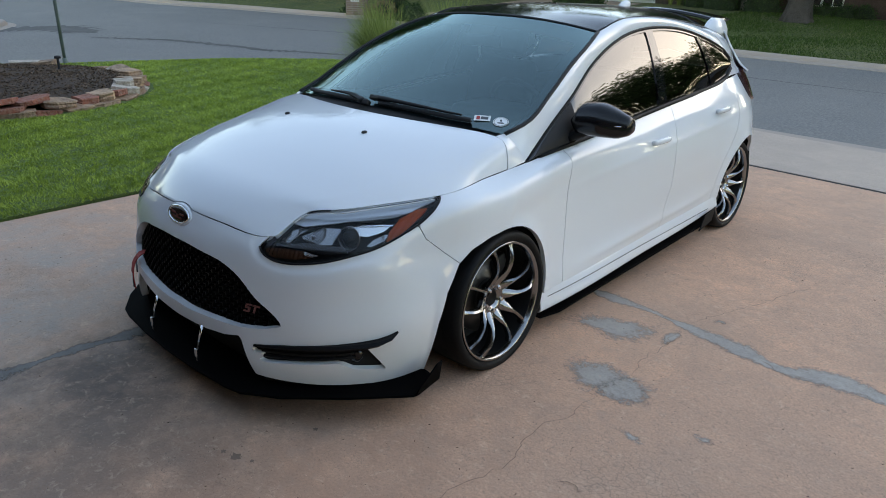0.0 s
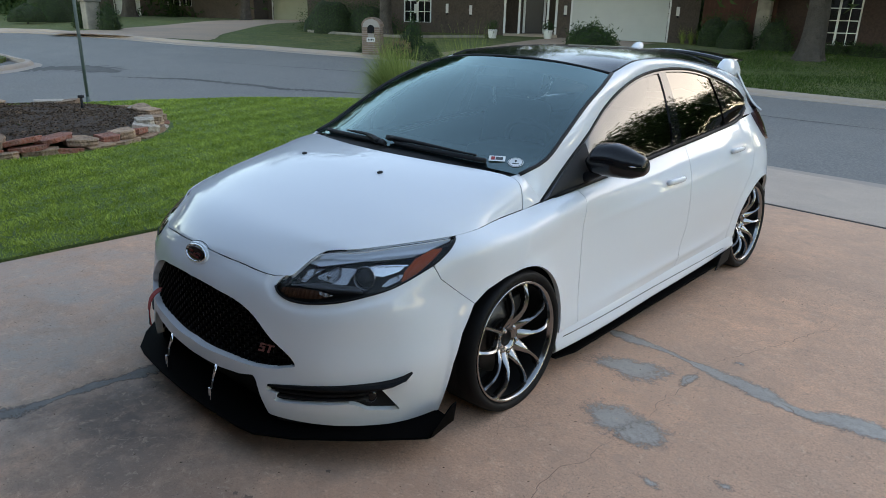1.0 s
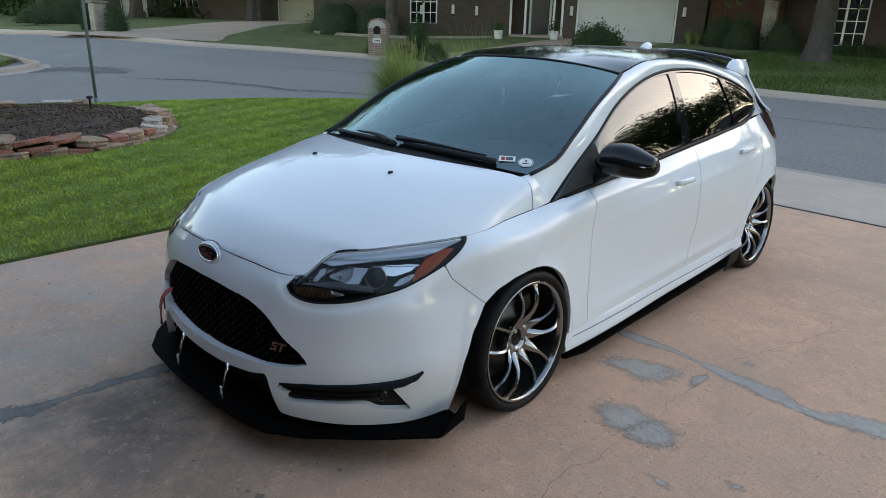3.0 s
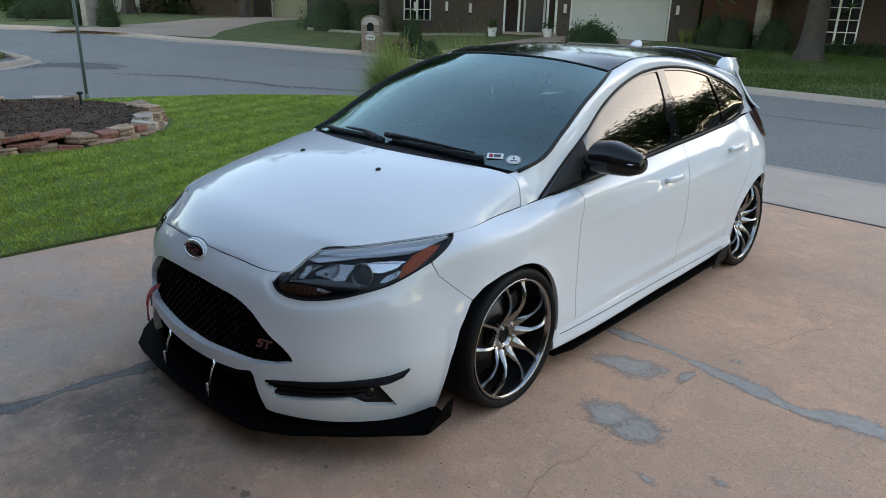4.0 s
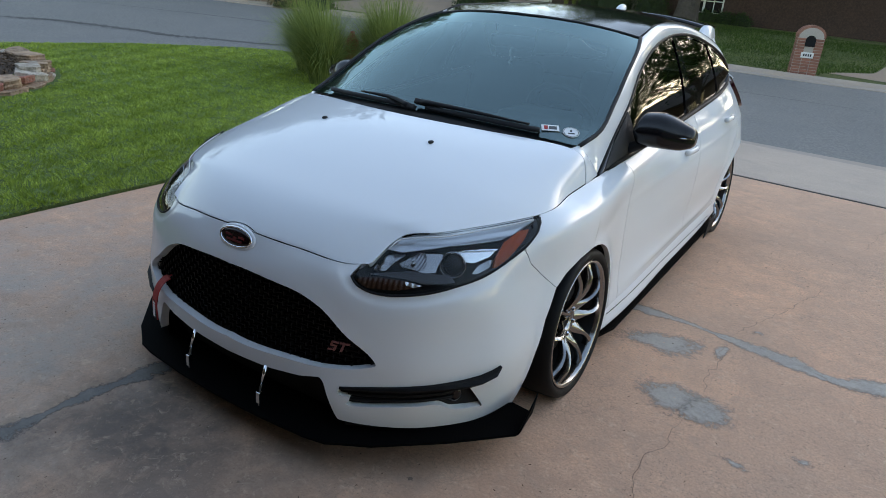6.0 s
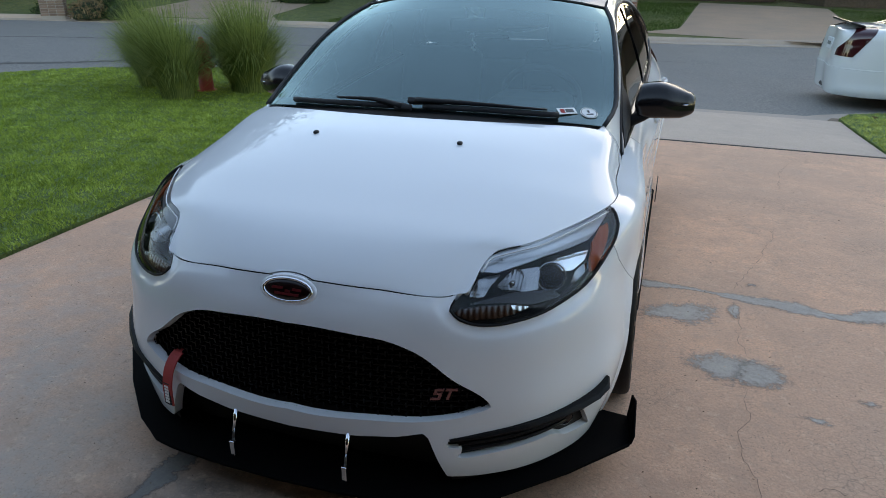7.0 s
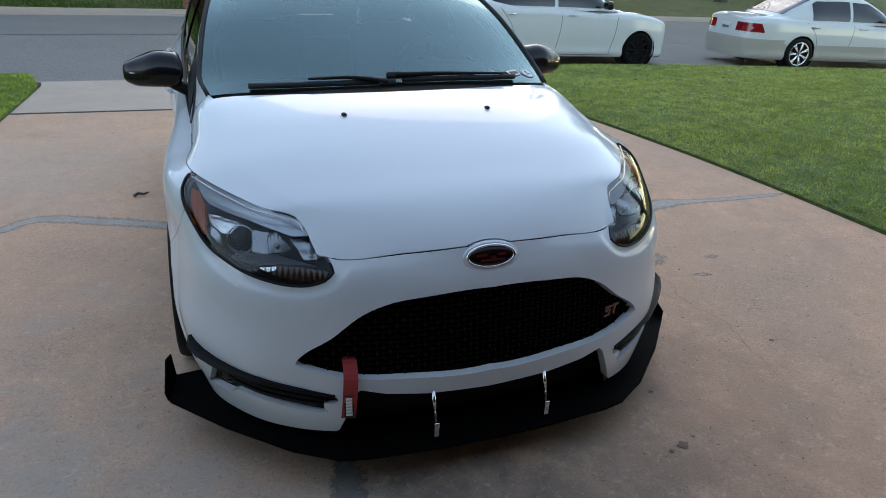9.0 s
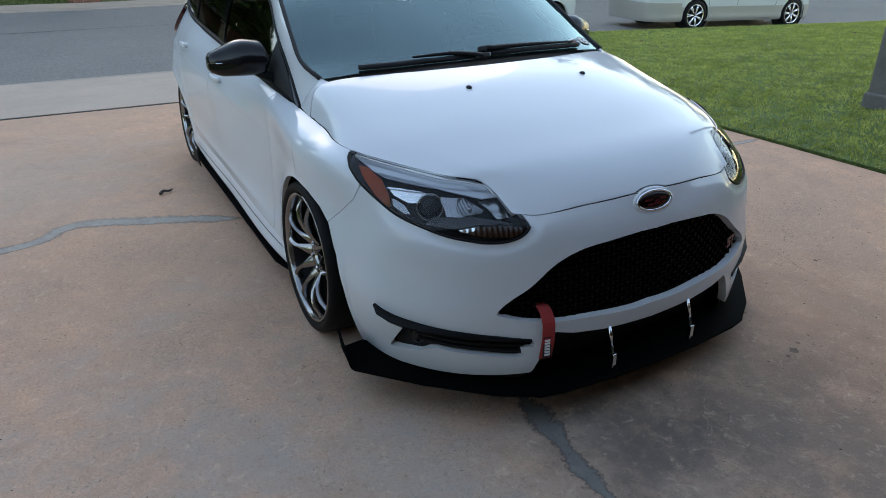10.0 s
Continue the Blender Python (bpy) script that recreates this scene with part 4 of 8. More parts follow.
HOOD_F = (
    (0.0, 0.035, 0.085, 0.145, 0.24, 0.345, 0.43, 0.545, 0.685, 0.83, 0.93, 0.98, 1.0),
    (0.0, 0.055, 0.125, 0.205, 0.32, 0.43, 0.53, 0.65, 0.78, 0.89, 0.955, 0.988, 1.0),
    (0.0, 0.34, 0.58, 0.70, 0.77, 0.815, 0.85, 0.885, 0.925, 0.96, 0.984, 0.996, 1.0),
)
for j, u in enumerate(HOOD_U):
    rail = []
    for k in range(25):
        a = k / 24
        e, c = EDGE[k], MIDL[k]
        x = e[0] * u
        y = c[0] + (e[1] - c[0]) * (u ** 2.2) + 0.11 * smooth((a - 0.75) / 0.25) * (u ** 2) * (1 - u ** 8)
        front_f = HOOD_F[0][j] + (HOOD_F[1][j] - HOOD_F[0][j]) * smooth((a - 0.2) / 0.4)
        f = front_f + (HOOD_F[2][j] - front_f) * smooth((a - 0.62) / 0.38)
        z = e[2] + (c[1] - e[2]) * f
        front = np.array([x, np.interp(x, nose[:, 0], nose[:, 1]) + 0.004, np.interp(x, nose[:, 0], nose[:, 2]) + 0.001])
        rail.append(tuple(front + (np.array([x, y, z]) - front) * smooth(k / 4)))
    hood_rails.append(rail)
HOOD = Surf(hood_rails, (0, 0, 1), mirror_w=True)
HV, HW = HOOD.v, HOOD.w
# a shallow arc in the front edge gives room for the emblem
notch = lambda p: 0.06 * (np.hypot(p[:, 0] / 0.098, (p[:, 2] - 0.664) / 0.043) - 1)
panel("hood", HOOD, (HV[0] + 0.003, HV[-1]), (HW[0] + 0.001, HW[-1]), 0.009, notch, PAINT, "both", "smooth white hood with two washer jets", 0.016)
mount = trimmed(HOOD, (HV[0], HV[-1]), (HW[0], HW[-1]), 0.005, lambda p: -notch(p) - 0.0035)
part("emblem_mount", panel_mesh(*mount, "both", 0.012, -0.001), PAINT, car)

# greenhouse: screen, roof, glass and pillars
SCREEN_EDGE = spline([(0.712, 0.200, 0.936), (0.735, 0.335, 0.977), (0.718, 0.50, 1.067), (0.685, 0.703, 1.176), (0.638, 0.94, 1.268), (0.600, 1.065, 1.308)], 19)
SCREEN_MID = spline([(0.105, 0.968), (0.38, 1.105), (0.68, 1.245), (0.985, 1.362)], 19)
screen_rails = []
for u in (1.0, 0.94, 0.8, 0.6, 0.3, 0.0):
    screen_rails.append([(SCREEN_EDGE[k][0] * u, SCREEN_MID[k][0] + (SCREEN_EDGE[k][1] - SCREEN_MID[k][0]) * u ** 2.6, SCREEN_MID[k][1] + (SCREEN_EDGE[k][2] - SCREEN_MID[k][1]) * u ** 2.6) for k in range(19)])
SCREEN = Surf(screen_rails, (0, 0, 1), mirror_w=True)
panel("windscreen", SCREEN, (0.0, SCREEN.v[-1]), (0.0, SCREEN.w[-1]), 0.03, None, WINDSHIELD, "both", "large raked windscreen reflecting the sky", 0.004)
for ob in [o for o in car.children if o.name.startswith("windscreen")]:
    ob.visible_shadow = False
# black ceramic border inside the pane
SV, SW = SCREEN.v[-1], SCREEN.w[-1]
border = trimmed(SCREEN, (0.0, SV), (0.0, SW), 0.012, lambda p: -low(low(p[:, 1] - 0.16 - 0.10 * (p[:, 0] / 0.7) ** 2 , 0.700 - 0.135 * np.clip((p[:, 2] - 0.98) / 0.33, 0, 1) ** 1.3 - np.abs(p[:, 0])), 1.318 - 0.055 * (p[:, 0] / 0.59) ** 2 - p[:, 2]))
part("screen_border", panel_mesh(*border, "both", 0.0, -0.006), SCREEN_BLACK, car, "black border of the windscreen")

ROOF_EDGE = spline([(0.598, 1.070, 1.310), (0.590, 1.24, 1.353), (0.585, 1.45, 1.368), (0.580, 1.75, 1.360), (0.570, 2.15, 1.322), (0.560, 2.45, 1.282), (0.540, 2.82, 1.215)], 9)
ROOF_MID = spline([(0.990, 1.364), (1.40, 1.408), (1.95, 1.408), (2.5, 1.382), (3.0, 1.335)], 9)
roof_rails = [[(ROOF_EDGE[k][0] * u, ROOF_MID[k][0] + (ROOF_EDGE[k][1] - ROOF_MID[k][0]) * u ** 2.6, ROOF_MID[k][1] + (ROOF_EDGE[k][2] - ROOF_MID[k][1]) * u ** 2.4) for k in range(9)] for u in (1.0, 0.94, 0.82, 0.6, 0.3, 0.0)]
ROOF = Surf(roof_rails, (0, 0, 1), mirror_w=True)
panel("roof", ROOF, (0.004, ROOF.v[-1]), (0.0, ROOF.w[-1]), 0.03, None, BLACK_GLOSS, "both", "gloss black roof panel")

BELT = spline([(0.776, 0.271, 0.819), (0.783, 0.45, 0.831), (0.789, 0.60, 0.843), (0.797, 1.0, 0.876), (0.801, 1.5, 0.917), (0.797, 1.95, 0.947), (0.784, 2.27, 0.970), (0.768, 2.44, 1.004), (0.757, 2.497, 1.040)], 25)
WTOP = spline([(0.7755, 0.272, 0.8205), (0.748, 0.47, 0.940), (0.722, 0.68, 1.055), (0.674, 0.905, 1.172), (0.640, 1.145, 1.258), (0.626, 1.331, 1.300), (0.624, 1.5, 1.318), (0.630, 1.70, 1.320), (0.648, 1.92, 1.302), (0.672, 2.105, 1.265), (0.700, 2.303, 1.211), (0.719, 2.438, 1.160), (0.735, 2.502, 1.112)], 25)
side_rails = [[tuple(BELT[k] + (WTOP[k] - BELT[k]) * s + np.array([0.016 * math.sin(math.pi * s), 0, 0])) for k in range(25)] for s in (0, 0.33, 0.66, 1.0)]
SIDE = Surf(side_rails, (1, 0, 0))
TOPZ = lambda p, off: np.interp(p[:, 1], WTOP[:, 1], WTOP[:, 2]) - off - p[:, 2]
BOTZ = lambda p, off: p[:, 2] - np.interp(p[:, 1], BELT[:, 1], BELT[:, 2]) - off
between = lambda p, a, b, la=0.0, lb=0.0: low(p[:, 1] - a - la * (p[:, 2] - 0.92), b + lb * (p[:, 2] - 0.92) - p[:, 1])
PANE_FRONT = lambda p: between(p, 0.66, 1.452, 0.0, 0.14)
PANE_REAR = lambda p: between(p, 1.552, 2.165, 0.07, -0.28)
PANE_QUARTER = lambda p: between(p, 2.235, 2.60, -0.30, 0.0)
SVR, SWR = (0.0, SIDE.v[-1]), (0.0, SIDE.w[-1])
panel("front_side_glass", SIDE, SVR, SWR, 0.012, lambda p: low(low(TOPZ(p, 0.022), BOTZ(p, 0.022)), PANE_FRONT(p)), TINTED, "pair", "dark tinted side window", 0.004, -0.006)
panel("rear_side_glass", SIDE, SVR, SWR, 0.012, lambda p: low(low(TOPZ(p, 0.022), BOTZ(p, 0.022)), PANE_REAR(p)), TINTED, "pair", "dark tinted rear side window", 0.004, -0.006)
panel("quarter_glass", SIDE, SVR, SWR, 0.010, lambda p: low(low(TOPZ(p, 0.022), BOTZ(p, 0.022)), PANE_QUARTER(p)), TINTED, "pair", "small tinted quarter window", 0.004, -0.006)
panel("window_frame", SIDE, SVR, SWR, 0.010, lambda p: -low(low(TOPZ(p, 0.022), BOTZ(p, 0.022)), np.maximum(PANE_FRONT(p), np.maximum(PANE_REAR(p), PANE_QUARTER(p)))), PIANO_BLACK, "pair", "gloss black window surround and pillar", 0.008)

# white band of screen pillar, cant rail and rear pillar
BAND_OUT = WTOP + np.array([0.002, 0, 0])
inner = np.concatenate([SCREEN_EDGE + np.array([0.001, -0.003, 0.003]), (ROOF_EDGE + np.array([0.001, 0, 0.002]))[1:]])
inner = spline(inner[inner[:, 1] < 2.46], 60)
# pair each place of the outer line with one of the inner line, a little further forward at the foot
want = np.interp(np.linspace(0, 1, len(BAND_OUT)), [0, 0.2, 0.5, 1], [0, 0.185, 0.48, 1]) * 59
inner = np.stack([np.interp(want, range(60), inner[:, c]) for c in range(3)], 1)
band_rails = []
for s in (0, 0.2, 0.45, 0.7, 0.9, 1.0):
    rail = []
    for k in range(len(BAND_OUT)):
        p = BAND_OUT[k] + (inner[k] - BAND_OUT[k]) * s
        bulge = (0.10 - 0.07 * (1 - smooth(k / 7))) * np.linalg.norm(inner[k] - BAND_OUT[k]) * math.sin(math.pi * s) ** 0.8
        rail.append(tuple(p + np.array([0.75, 0, 0.66]) * bulge))
    band_rails.append(rail)
BAND = Surf(band_rails, (1, 0, 0))
panel("pillar_band", BAND, (0.0, BAND.v[-1]), (0.0, BAND.w[-1]), 0.015, None, PAINT, "pair", "white windscreen pillar and roof rail", 0.010)
# small panel at the foot of the pillar, between hood and triangular window
hood_end = np.array([r[-1] for r in hood_rails[:6]]) + np.array([0.002, 0.004, 0.0])
foot = []
for t in (0.0, 0.25, 0.5, 0.75, 1.0):
    a = np.array([np.interp(t * 4.4, range(6), hood_end[:, c]) for c in range(3)])
    b = np.array([np.interp(t, (0, 0.2, 0.45, 0.7, 0.9, 1.0), [r[0][c] for r in band_rails]) for c in range(3)]) + np.array([0.0, 0.012, 0.0])
    foot.append([tuple(a + (b - a) * s + np.array([0.004, 0, 0.003]) * math.sin(math.pi * s)) for s in (0, 0.25, 0.5, 0.75, 1.0)])
FOOT = Surf(foot, (1, 0, 0))
panel("pillar_foot", FOOT, (0.0, FOOT.v[-1]), (0.0, FOOT.w[-1]), 0.012, None, PAINT, "pair")

# tailgate
tail_rails = []
for u in (1.0, 0.9, 0.75, 0.5, 0.25, 0.0):
    tail_rails.append([(w * u, y - d * u ** 2, z - e * u ** 2) for w, y, z, d, e in ((0.535, 2.98, 1.33, 0.09, 0.085), (0.59, 3.10, 1.20, 0.16, 0.07), (0.645, 3.20, 1.07, 0.22, 0.03), (0.70, 3.365, 0.965, 0.36, -0.025))])
TAIL = Surf(tail_rails, (0, 0, 1), mirror_w=True)
rear_pane = inside(spline([(0.0, 1.30), (0.36, 1.285), (0.46, 1.25), (0.50, 1.14), (0.46, 1.085), (0.0, 1.075), (-0.3, 1.19)], 60, True))
panel("tailgate", TAIL, (0.0, TAIL.v[-1]), (0.0, TAIL.w[-1]), 0.018, lambda p: -rear_pane(np.stack([np.abs(p[:, 0]), p[:, 2]], 1)) - 0.002, PAINT, "both", "white tailgate round a dark rear window")
panel("rear_window", TAIL, (0.0, TAIL.v[-1]), (0.0, TAIL.w[-1]), 0.018, lambda p: rear_pane(np.stack([np.abs(p[:, 0]), p[:, 2]], 1)) - 0.002, BLACK_GLOSS, "both", "dark rear window")

# broad white rear pillar behind the quarter window
PILLAR = [
    [(0.769, 2.455, 0.998), (0.757, 2.55, 0.999), (0.744, 2.66, 0.998), (0.690, 2.85, 0.996), (0.634, 3.0, 0.994)],
    [(0.757, 2.488, 1.045), (0.738, 2.56, 1.055), (0.706, 2.66, 1.062), (0.655, 2.82, 1.060), (0.594, 2.97, 1.05)],
    [(0.737, 2.495, 1.112), (0.718, 2.55, 1.122), (0.683, 2.66, 1.130), (0.636, 2.80, 1.122), (0.580, 2.93, 1.10)],
    [(0.672, 2.470, 1.205), (0.658, 2.53, 1.210), (0.636, 2.62, 1.206), (0.600, 2.77, 1.190), (0.560, 2.90, 1.165)],
    [(0.562, 2.440, 1.284), (0.561, 2.50, 1.276), (0.556, 2.62, 1.257), (0.549, 2.76, 1.230), (0.541, 2.86, 1.208)],
]
PILLAR = Surf(PILLAR, (1, 0, 0))
panel("rear_pillar", PILLAR, (0.0, PILLAR.v[-1]), (0.0, PILLAR.w[-1]), 0.02, None, PAINT, "pair", "broad white rear pillar", 0.012)

# ---------------------------------------------------------------- wheels
def spoke(angle, lean):
    """One ridged spoke of a pair: broad at the hub, slim and bowed towards the rim."""
    bm = bmesh.new()
    rings = []
    n = 14
    for i in range(n + 1):
        t = i / n
        r = 0.058 + (0.247 - 0.058) * t
        a = angle + lean * math.radians(18.5 - 6.0 * t)
        depth = -0.050 + 0.054 * math.sin(math.pi / 2 * min(t / 0.62, 1.0)) - 0.018 * smooth((t - 0.70) / 0.30)
        wide = 0.0185 * (1 - smooth(t / 0.45)) + 0.0078 + 0.0045 * smooth((t - 0.82) / 0.18)
        c, s = math.cos(a), math.sin(a)
        side = Vector((0, -s, c))
        p = Vector((depth, r * c, r * s))
        # the two flanks meet in a ridge near the edge that faces away from the partner
        ridge = 0.35 * lean * smooth(t / 0.5)
        ring = []
        for dx, dy in ((-0.009, -1.0), (-0.003, -0.72), (0.003, ridge - 0.12), (0.003, ridge + 0.12), (-0.003, 0.72), (-0.009, 1.0), (-0.028, 0.75), (-0.028, -0.75)):
            ring.append(bm.verts.new(p + Vector((dx, 0, 0)) + side * dy * wide))
        rings.append(ring)
    for p, q in zip(rings, rings[1:]):
        for k in range(8):
            bm.faces.new((p[k], p[(k + 1) % 8], q[(k + 1) % 8], q[k]))
    bm.faces.new(rings[0])
    bm.faces.new(rings[-1])
    bmesh.ops.recalc_face_normals(bm, faces=bm.faces)
    shade(bm)
    for ed in bm.edges:
        if ed.is_manifold and ed.calc_face_angle(0.0) > 0.6:
            ed.smooth = False
    return bm


def make_wheel(y, face, z, side, turn, camber, toe, tyre_r):
    """A wheel whose outer lip stands at x = face on the side given (1 left, -1 right); camber and toe in degrees."""
    m = Matrix.Translation((side * face, y, z)) @ Matrix.Diagonal((side, 1, 1, 1)) @ Matrix.Rotation(math.radians(-camber), 4, "Y") @ Matrix.Rotation(math.radians(toe), 4, "Z") @ Matrix.Rotation(turn, 4, "X")

    def fix(bm):
        bmesh.ops.transform(bm, matrix=m, verts=bm.verts)
        if side < 0:
            bmesh.ops.reverse_faces(bm, faces=bm.faces)
        return bm

    lip = 0.262
    wheel = part("wheel", fix(lathe([(-0.008, lip - 0.014), (-0.002, lip - 0.011), (0.002, lip - 0.005), (0.0, lip), (-0.010, lip), (-0.016, lip - 0.010), (-0.03, lip - 0.016), (-0.045, lip - 0.020), (-0.022, lip - 0.020), (-0.014, lip - 0.0165), (-0.008, lip - 0.014)], 96)), RIM, car, "dark silver wheel with five pairs of slim spokes")
    w = tyre_r - 0.262
    part("tyre", fix(lathe([(-0.012, lip - 0.002), (-0.005, lip + 0.05 * w), (0.003, lip + 0.22 * w), (0.007, lip + 0.48 * w), (0.004, lip + 0.74 * w), (-0.006, lip + 0.92 * w), (-0.020, tyre_r), (-0.10, tyre_r + 0.002), (-0.195, tyre_r), (-0.21, lip + 0.5 * w), (-0.215, lip), (-0.20, lip - 0.01)], 96)), RUBBER, wheel, "low-profile black tyre")
    part("barrel", fix(lathe([(-0.02, 0.2425), (-0.07, 0.228), (-0.20, 0.230)], 64)), RIM_DARK, wheel)
    part("hub", fix(lathe([(-0.095, 0.080), (-0.066, 0.079), (-0.052, 0.072), (-0.049, 0.060), (-0.054, 0.040), (-0.066, 0.037), (-0.070, 0.0)], 48)), RIM, wheel)
    part("centre_cap", fix(lathe([(-0.068, 0.036), (-0.060, 0.034), (-0.059, 0.030), (-0.064, 0.027), (-0.064, 0.0)], 32)), BLACK_SATIN, wheel, "black centre cap")
    for k in range(5):
        a = 2 * math.pi * k / 5
        for lean in (-1, 1):
            part("spoke", fix(spoke(a, lean)), RIM, wheel)
        b = a + math.pi / 5
        nut = lathe([(-0.082, 0.0095), (-0.046, 0.0095), (-0.040, 0.007), (-0.039, 0.0)], 6, "x", (0, 0.054 * math.cos(b), 0.054 * math.sin(b)))
        part("lug_nut", fix(shade(nut, False)), CHROME, wheel)
    part("brake_disc", fix(lathe([(-0.105, 0.06), (-0.105, 0.160), (-0.125, 0.160), (-0.125, 0.06)], 48)), STEEL, wheel, "steel brake disc")
    cal = bmesh.new()
    box(cal, (-0.15, 0.075, 0.02), (-0.085, 0.165, 0.13), 0.012)
    part("brake_caliper", fix(shade(cal)), RIM_DARK, wheel)
    back = lathe([(-0.19, 0.228), (-0.19, 0.0)], 48)
    part("wheel_back", fix(back), VOID, wheel)
    return wheel


for side in (1, -1):
    make_wheel(0.006, 0.903, 0.286, side, math.radians(16), 1.9, 0.8, 0.306)
    make_wheel(AXLE_R, 0.862, 0.264, side, math.radians(10), 2.3, 0.0, 0.306)
# dark liners of the wheel arches
for yc in (ARCH_Y, AXLE_R):
    for side in ("left", "right"):
        bm = lathe([(0.845, ARCH_R + 0.004), (0.60, ARCH_R + 0.004), (0.60, 0.0)], 48, "x", (0, yc, ARCH_Z))
        bmesh.ops.delete(bm, geom=[v for v in bm.verts if v.co.z < 0.10], context="VERTS")
        part("arch_liner", bm if side == "left" else mirrored(bm), VOID, car)
# dark hollow ahead of each front wheel
for side in ("left", "right"):
    bm = bmesh.new()
    line = [(y - 0.004, z + 0.004) for y, z in ARCH_FORE] + [(0.0, 0.09)]
    outer = [bm.verts.new((0.80 + 0.045 * smooth((y + 0.42) / 0.3), y, z)) for y, z in line]
    deep = [bm.verts.new((0.56, y, z)) for y, z in line]
    for k in range(len(line) - 2):
        bm.faces.new((outer[k], outer[k + 1], deep[k + 1], deep[k]))
    bm.faces.new(deep)
    part("arch_liner", bm if side == "left" else mirrored(bm), VOID, car)

# ---------------------------------------------------------------- fittings of the hatchback
def locate(surf, view, target, vr, wr):
    """The point and the normal of a surface where view(points) comes nearest to target."""
    v0, v1, w0, w1 = *vr, *wr
    for _ in range(4):
        v, w = [a.ravel() for a in np.meshgrid(np.linspace(v0, v1, 60), np.linspace(w0, w1, 60), indexing="ij")]
        k = np.argmin(((view(surf.at(v, w)) - np.array(target)) ** 2).sum(1))
        dv, dw = (v1 - v0) / 30, (w1 - w0) / 30
        v0, v1, w0, w1 = v[k] - dv, v[k] + dv, w[k] - dw, w[k] + dw
    one = (np.array([v[k]]), np.array([w[k]]))
    return Vector(surf.at(*one)[0]), Vector(surf.normal(*one)[0])


def facing(p, n, up=(0, 0, 1)):
    """A pose at p whose z looks along n and whose y points up."""
    n = Vector(n).normalized()
    x = Vector(up).cross(n).normalized()
    y = n.cross(x)
    return Matrix.Translation(p) @ Matrix((x, y, n)).transposed().to_4x4()


def both_sides(name, bm, material, parents, label=""):
    """The same part on the left and on the right side; parents: the two things or parts that bear it."""
    other = mirrored(bm)
    return [part(name, bm, material, parents[0], label), part(name, other, material, parents[1], label)]


CARS = (car, car)
FV, FW = (V[0], V[6]), (W[0], W[6])

# headlamps
lamp_patch = trimmed(FLANK, (V[1], V[7]), (W[3], W[6]), 0.010, lambda p: lamp_in(QZ(p)) - 0.001)
lamps = both_sides("headlight", panel_mesh(*lamp_patch, "left", -0.058, -0.060), BLACK_SATIN, CARS, "headlight with dark housing and clear lens")
for ob in both_sides("lens", panel_mesh(*lamp_patch, "left", 0.008, -0.001), CLEAR, lamps, "clear lamp lens"):
    ob.visible_shadow = False
LAMP_SET = (
    ("bowl_reflector", [(0.066, 0.729), (0.035, 0.731), (-0.052, 0.729), (-0.098, 0.720), (-0.112, 0.708), (-0.070, 0.696), (-0.030, 0.690), (0.030, 0.704)], SILVER, 0.020, "chrome fan reflector over the projector"),
    ("outer_reflector", [(0.030, 0.700), (-0.020, 0.684), (-0.040, 0.664), (-0.010, 0.660), (0.030, 0.676), (0.050, 0.700)], SMOKED_CHROME, 0.028, "smoky chrome reflector"),
    ("high_beam_reflector", [(-0.118, 0.720), (-0.172, 0.720), (-0.206, 0.717), (-0.268, 0.692), (-0.262, 0.684), (-0.198, 0.672), (-0.158, 0.672), (-0.148, 0.690)], SMOKED_CHROME, 0.022, "ribbed chrome high beam reflector"),
    ("inner_reflector", [(-0.236, 0.716), (-0.268, 0.714), (-0.302, 0.707), (-0.326, 0.690), (-0.347, 0.672), (-0.314, 0.672), (-0.280, 0.695)], SMOKED_CHROME, 0.026, "small faceted reflector"),
    ("turn_signal", [(-0.205, 0.634), (-0.26, 0.647), (-0.33, 0.650), (-0.387, 0.644), (-0.402, 0.633), (-0.374, 0.613), (-0.30, 0.614), (-0.25, 0.622)], TURN_LENS, 0.016, "smoky amber turn signal"),
    ("turn_reflector", [(-0.205, 0.634), (-0.258, 0.646), (-0.256, 0.634), (-0.235, 0.627)], SILVER, 0.013, "chrome end of the turn signal"),
    ("side_reflector", [(0.155, 0.765), (0.088, 0.742), (0.050, 0.707), (0.036, 0.672), (0.062, 0.672), (0.105, 0.700), (0.152, 0.735), (0.196, 0.768)], AMBER, 0.012, "amber side reflector"),
)
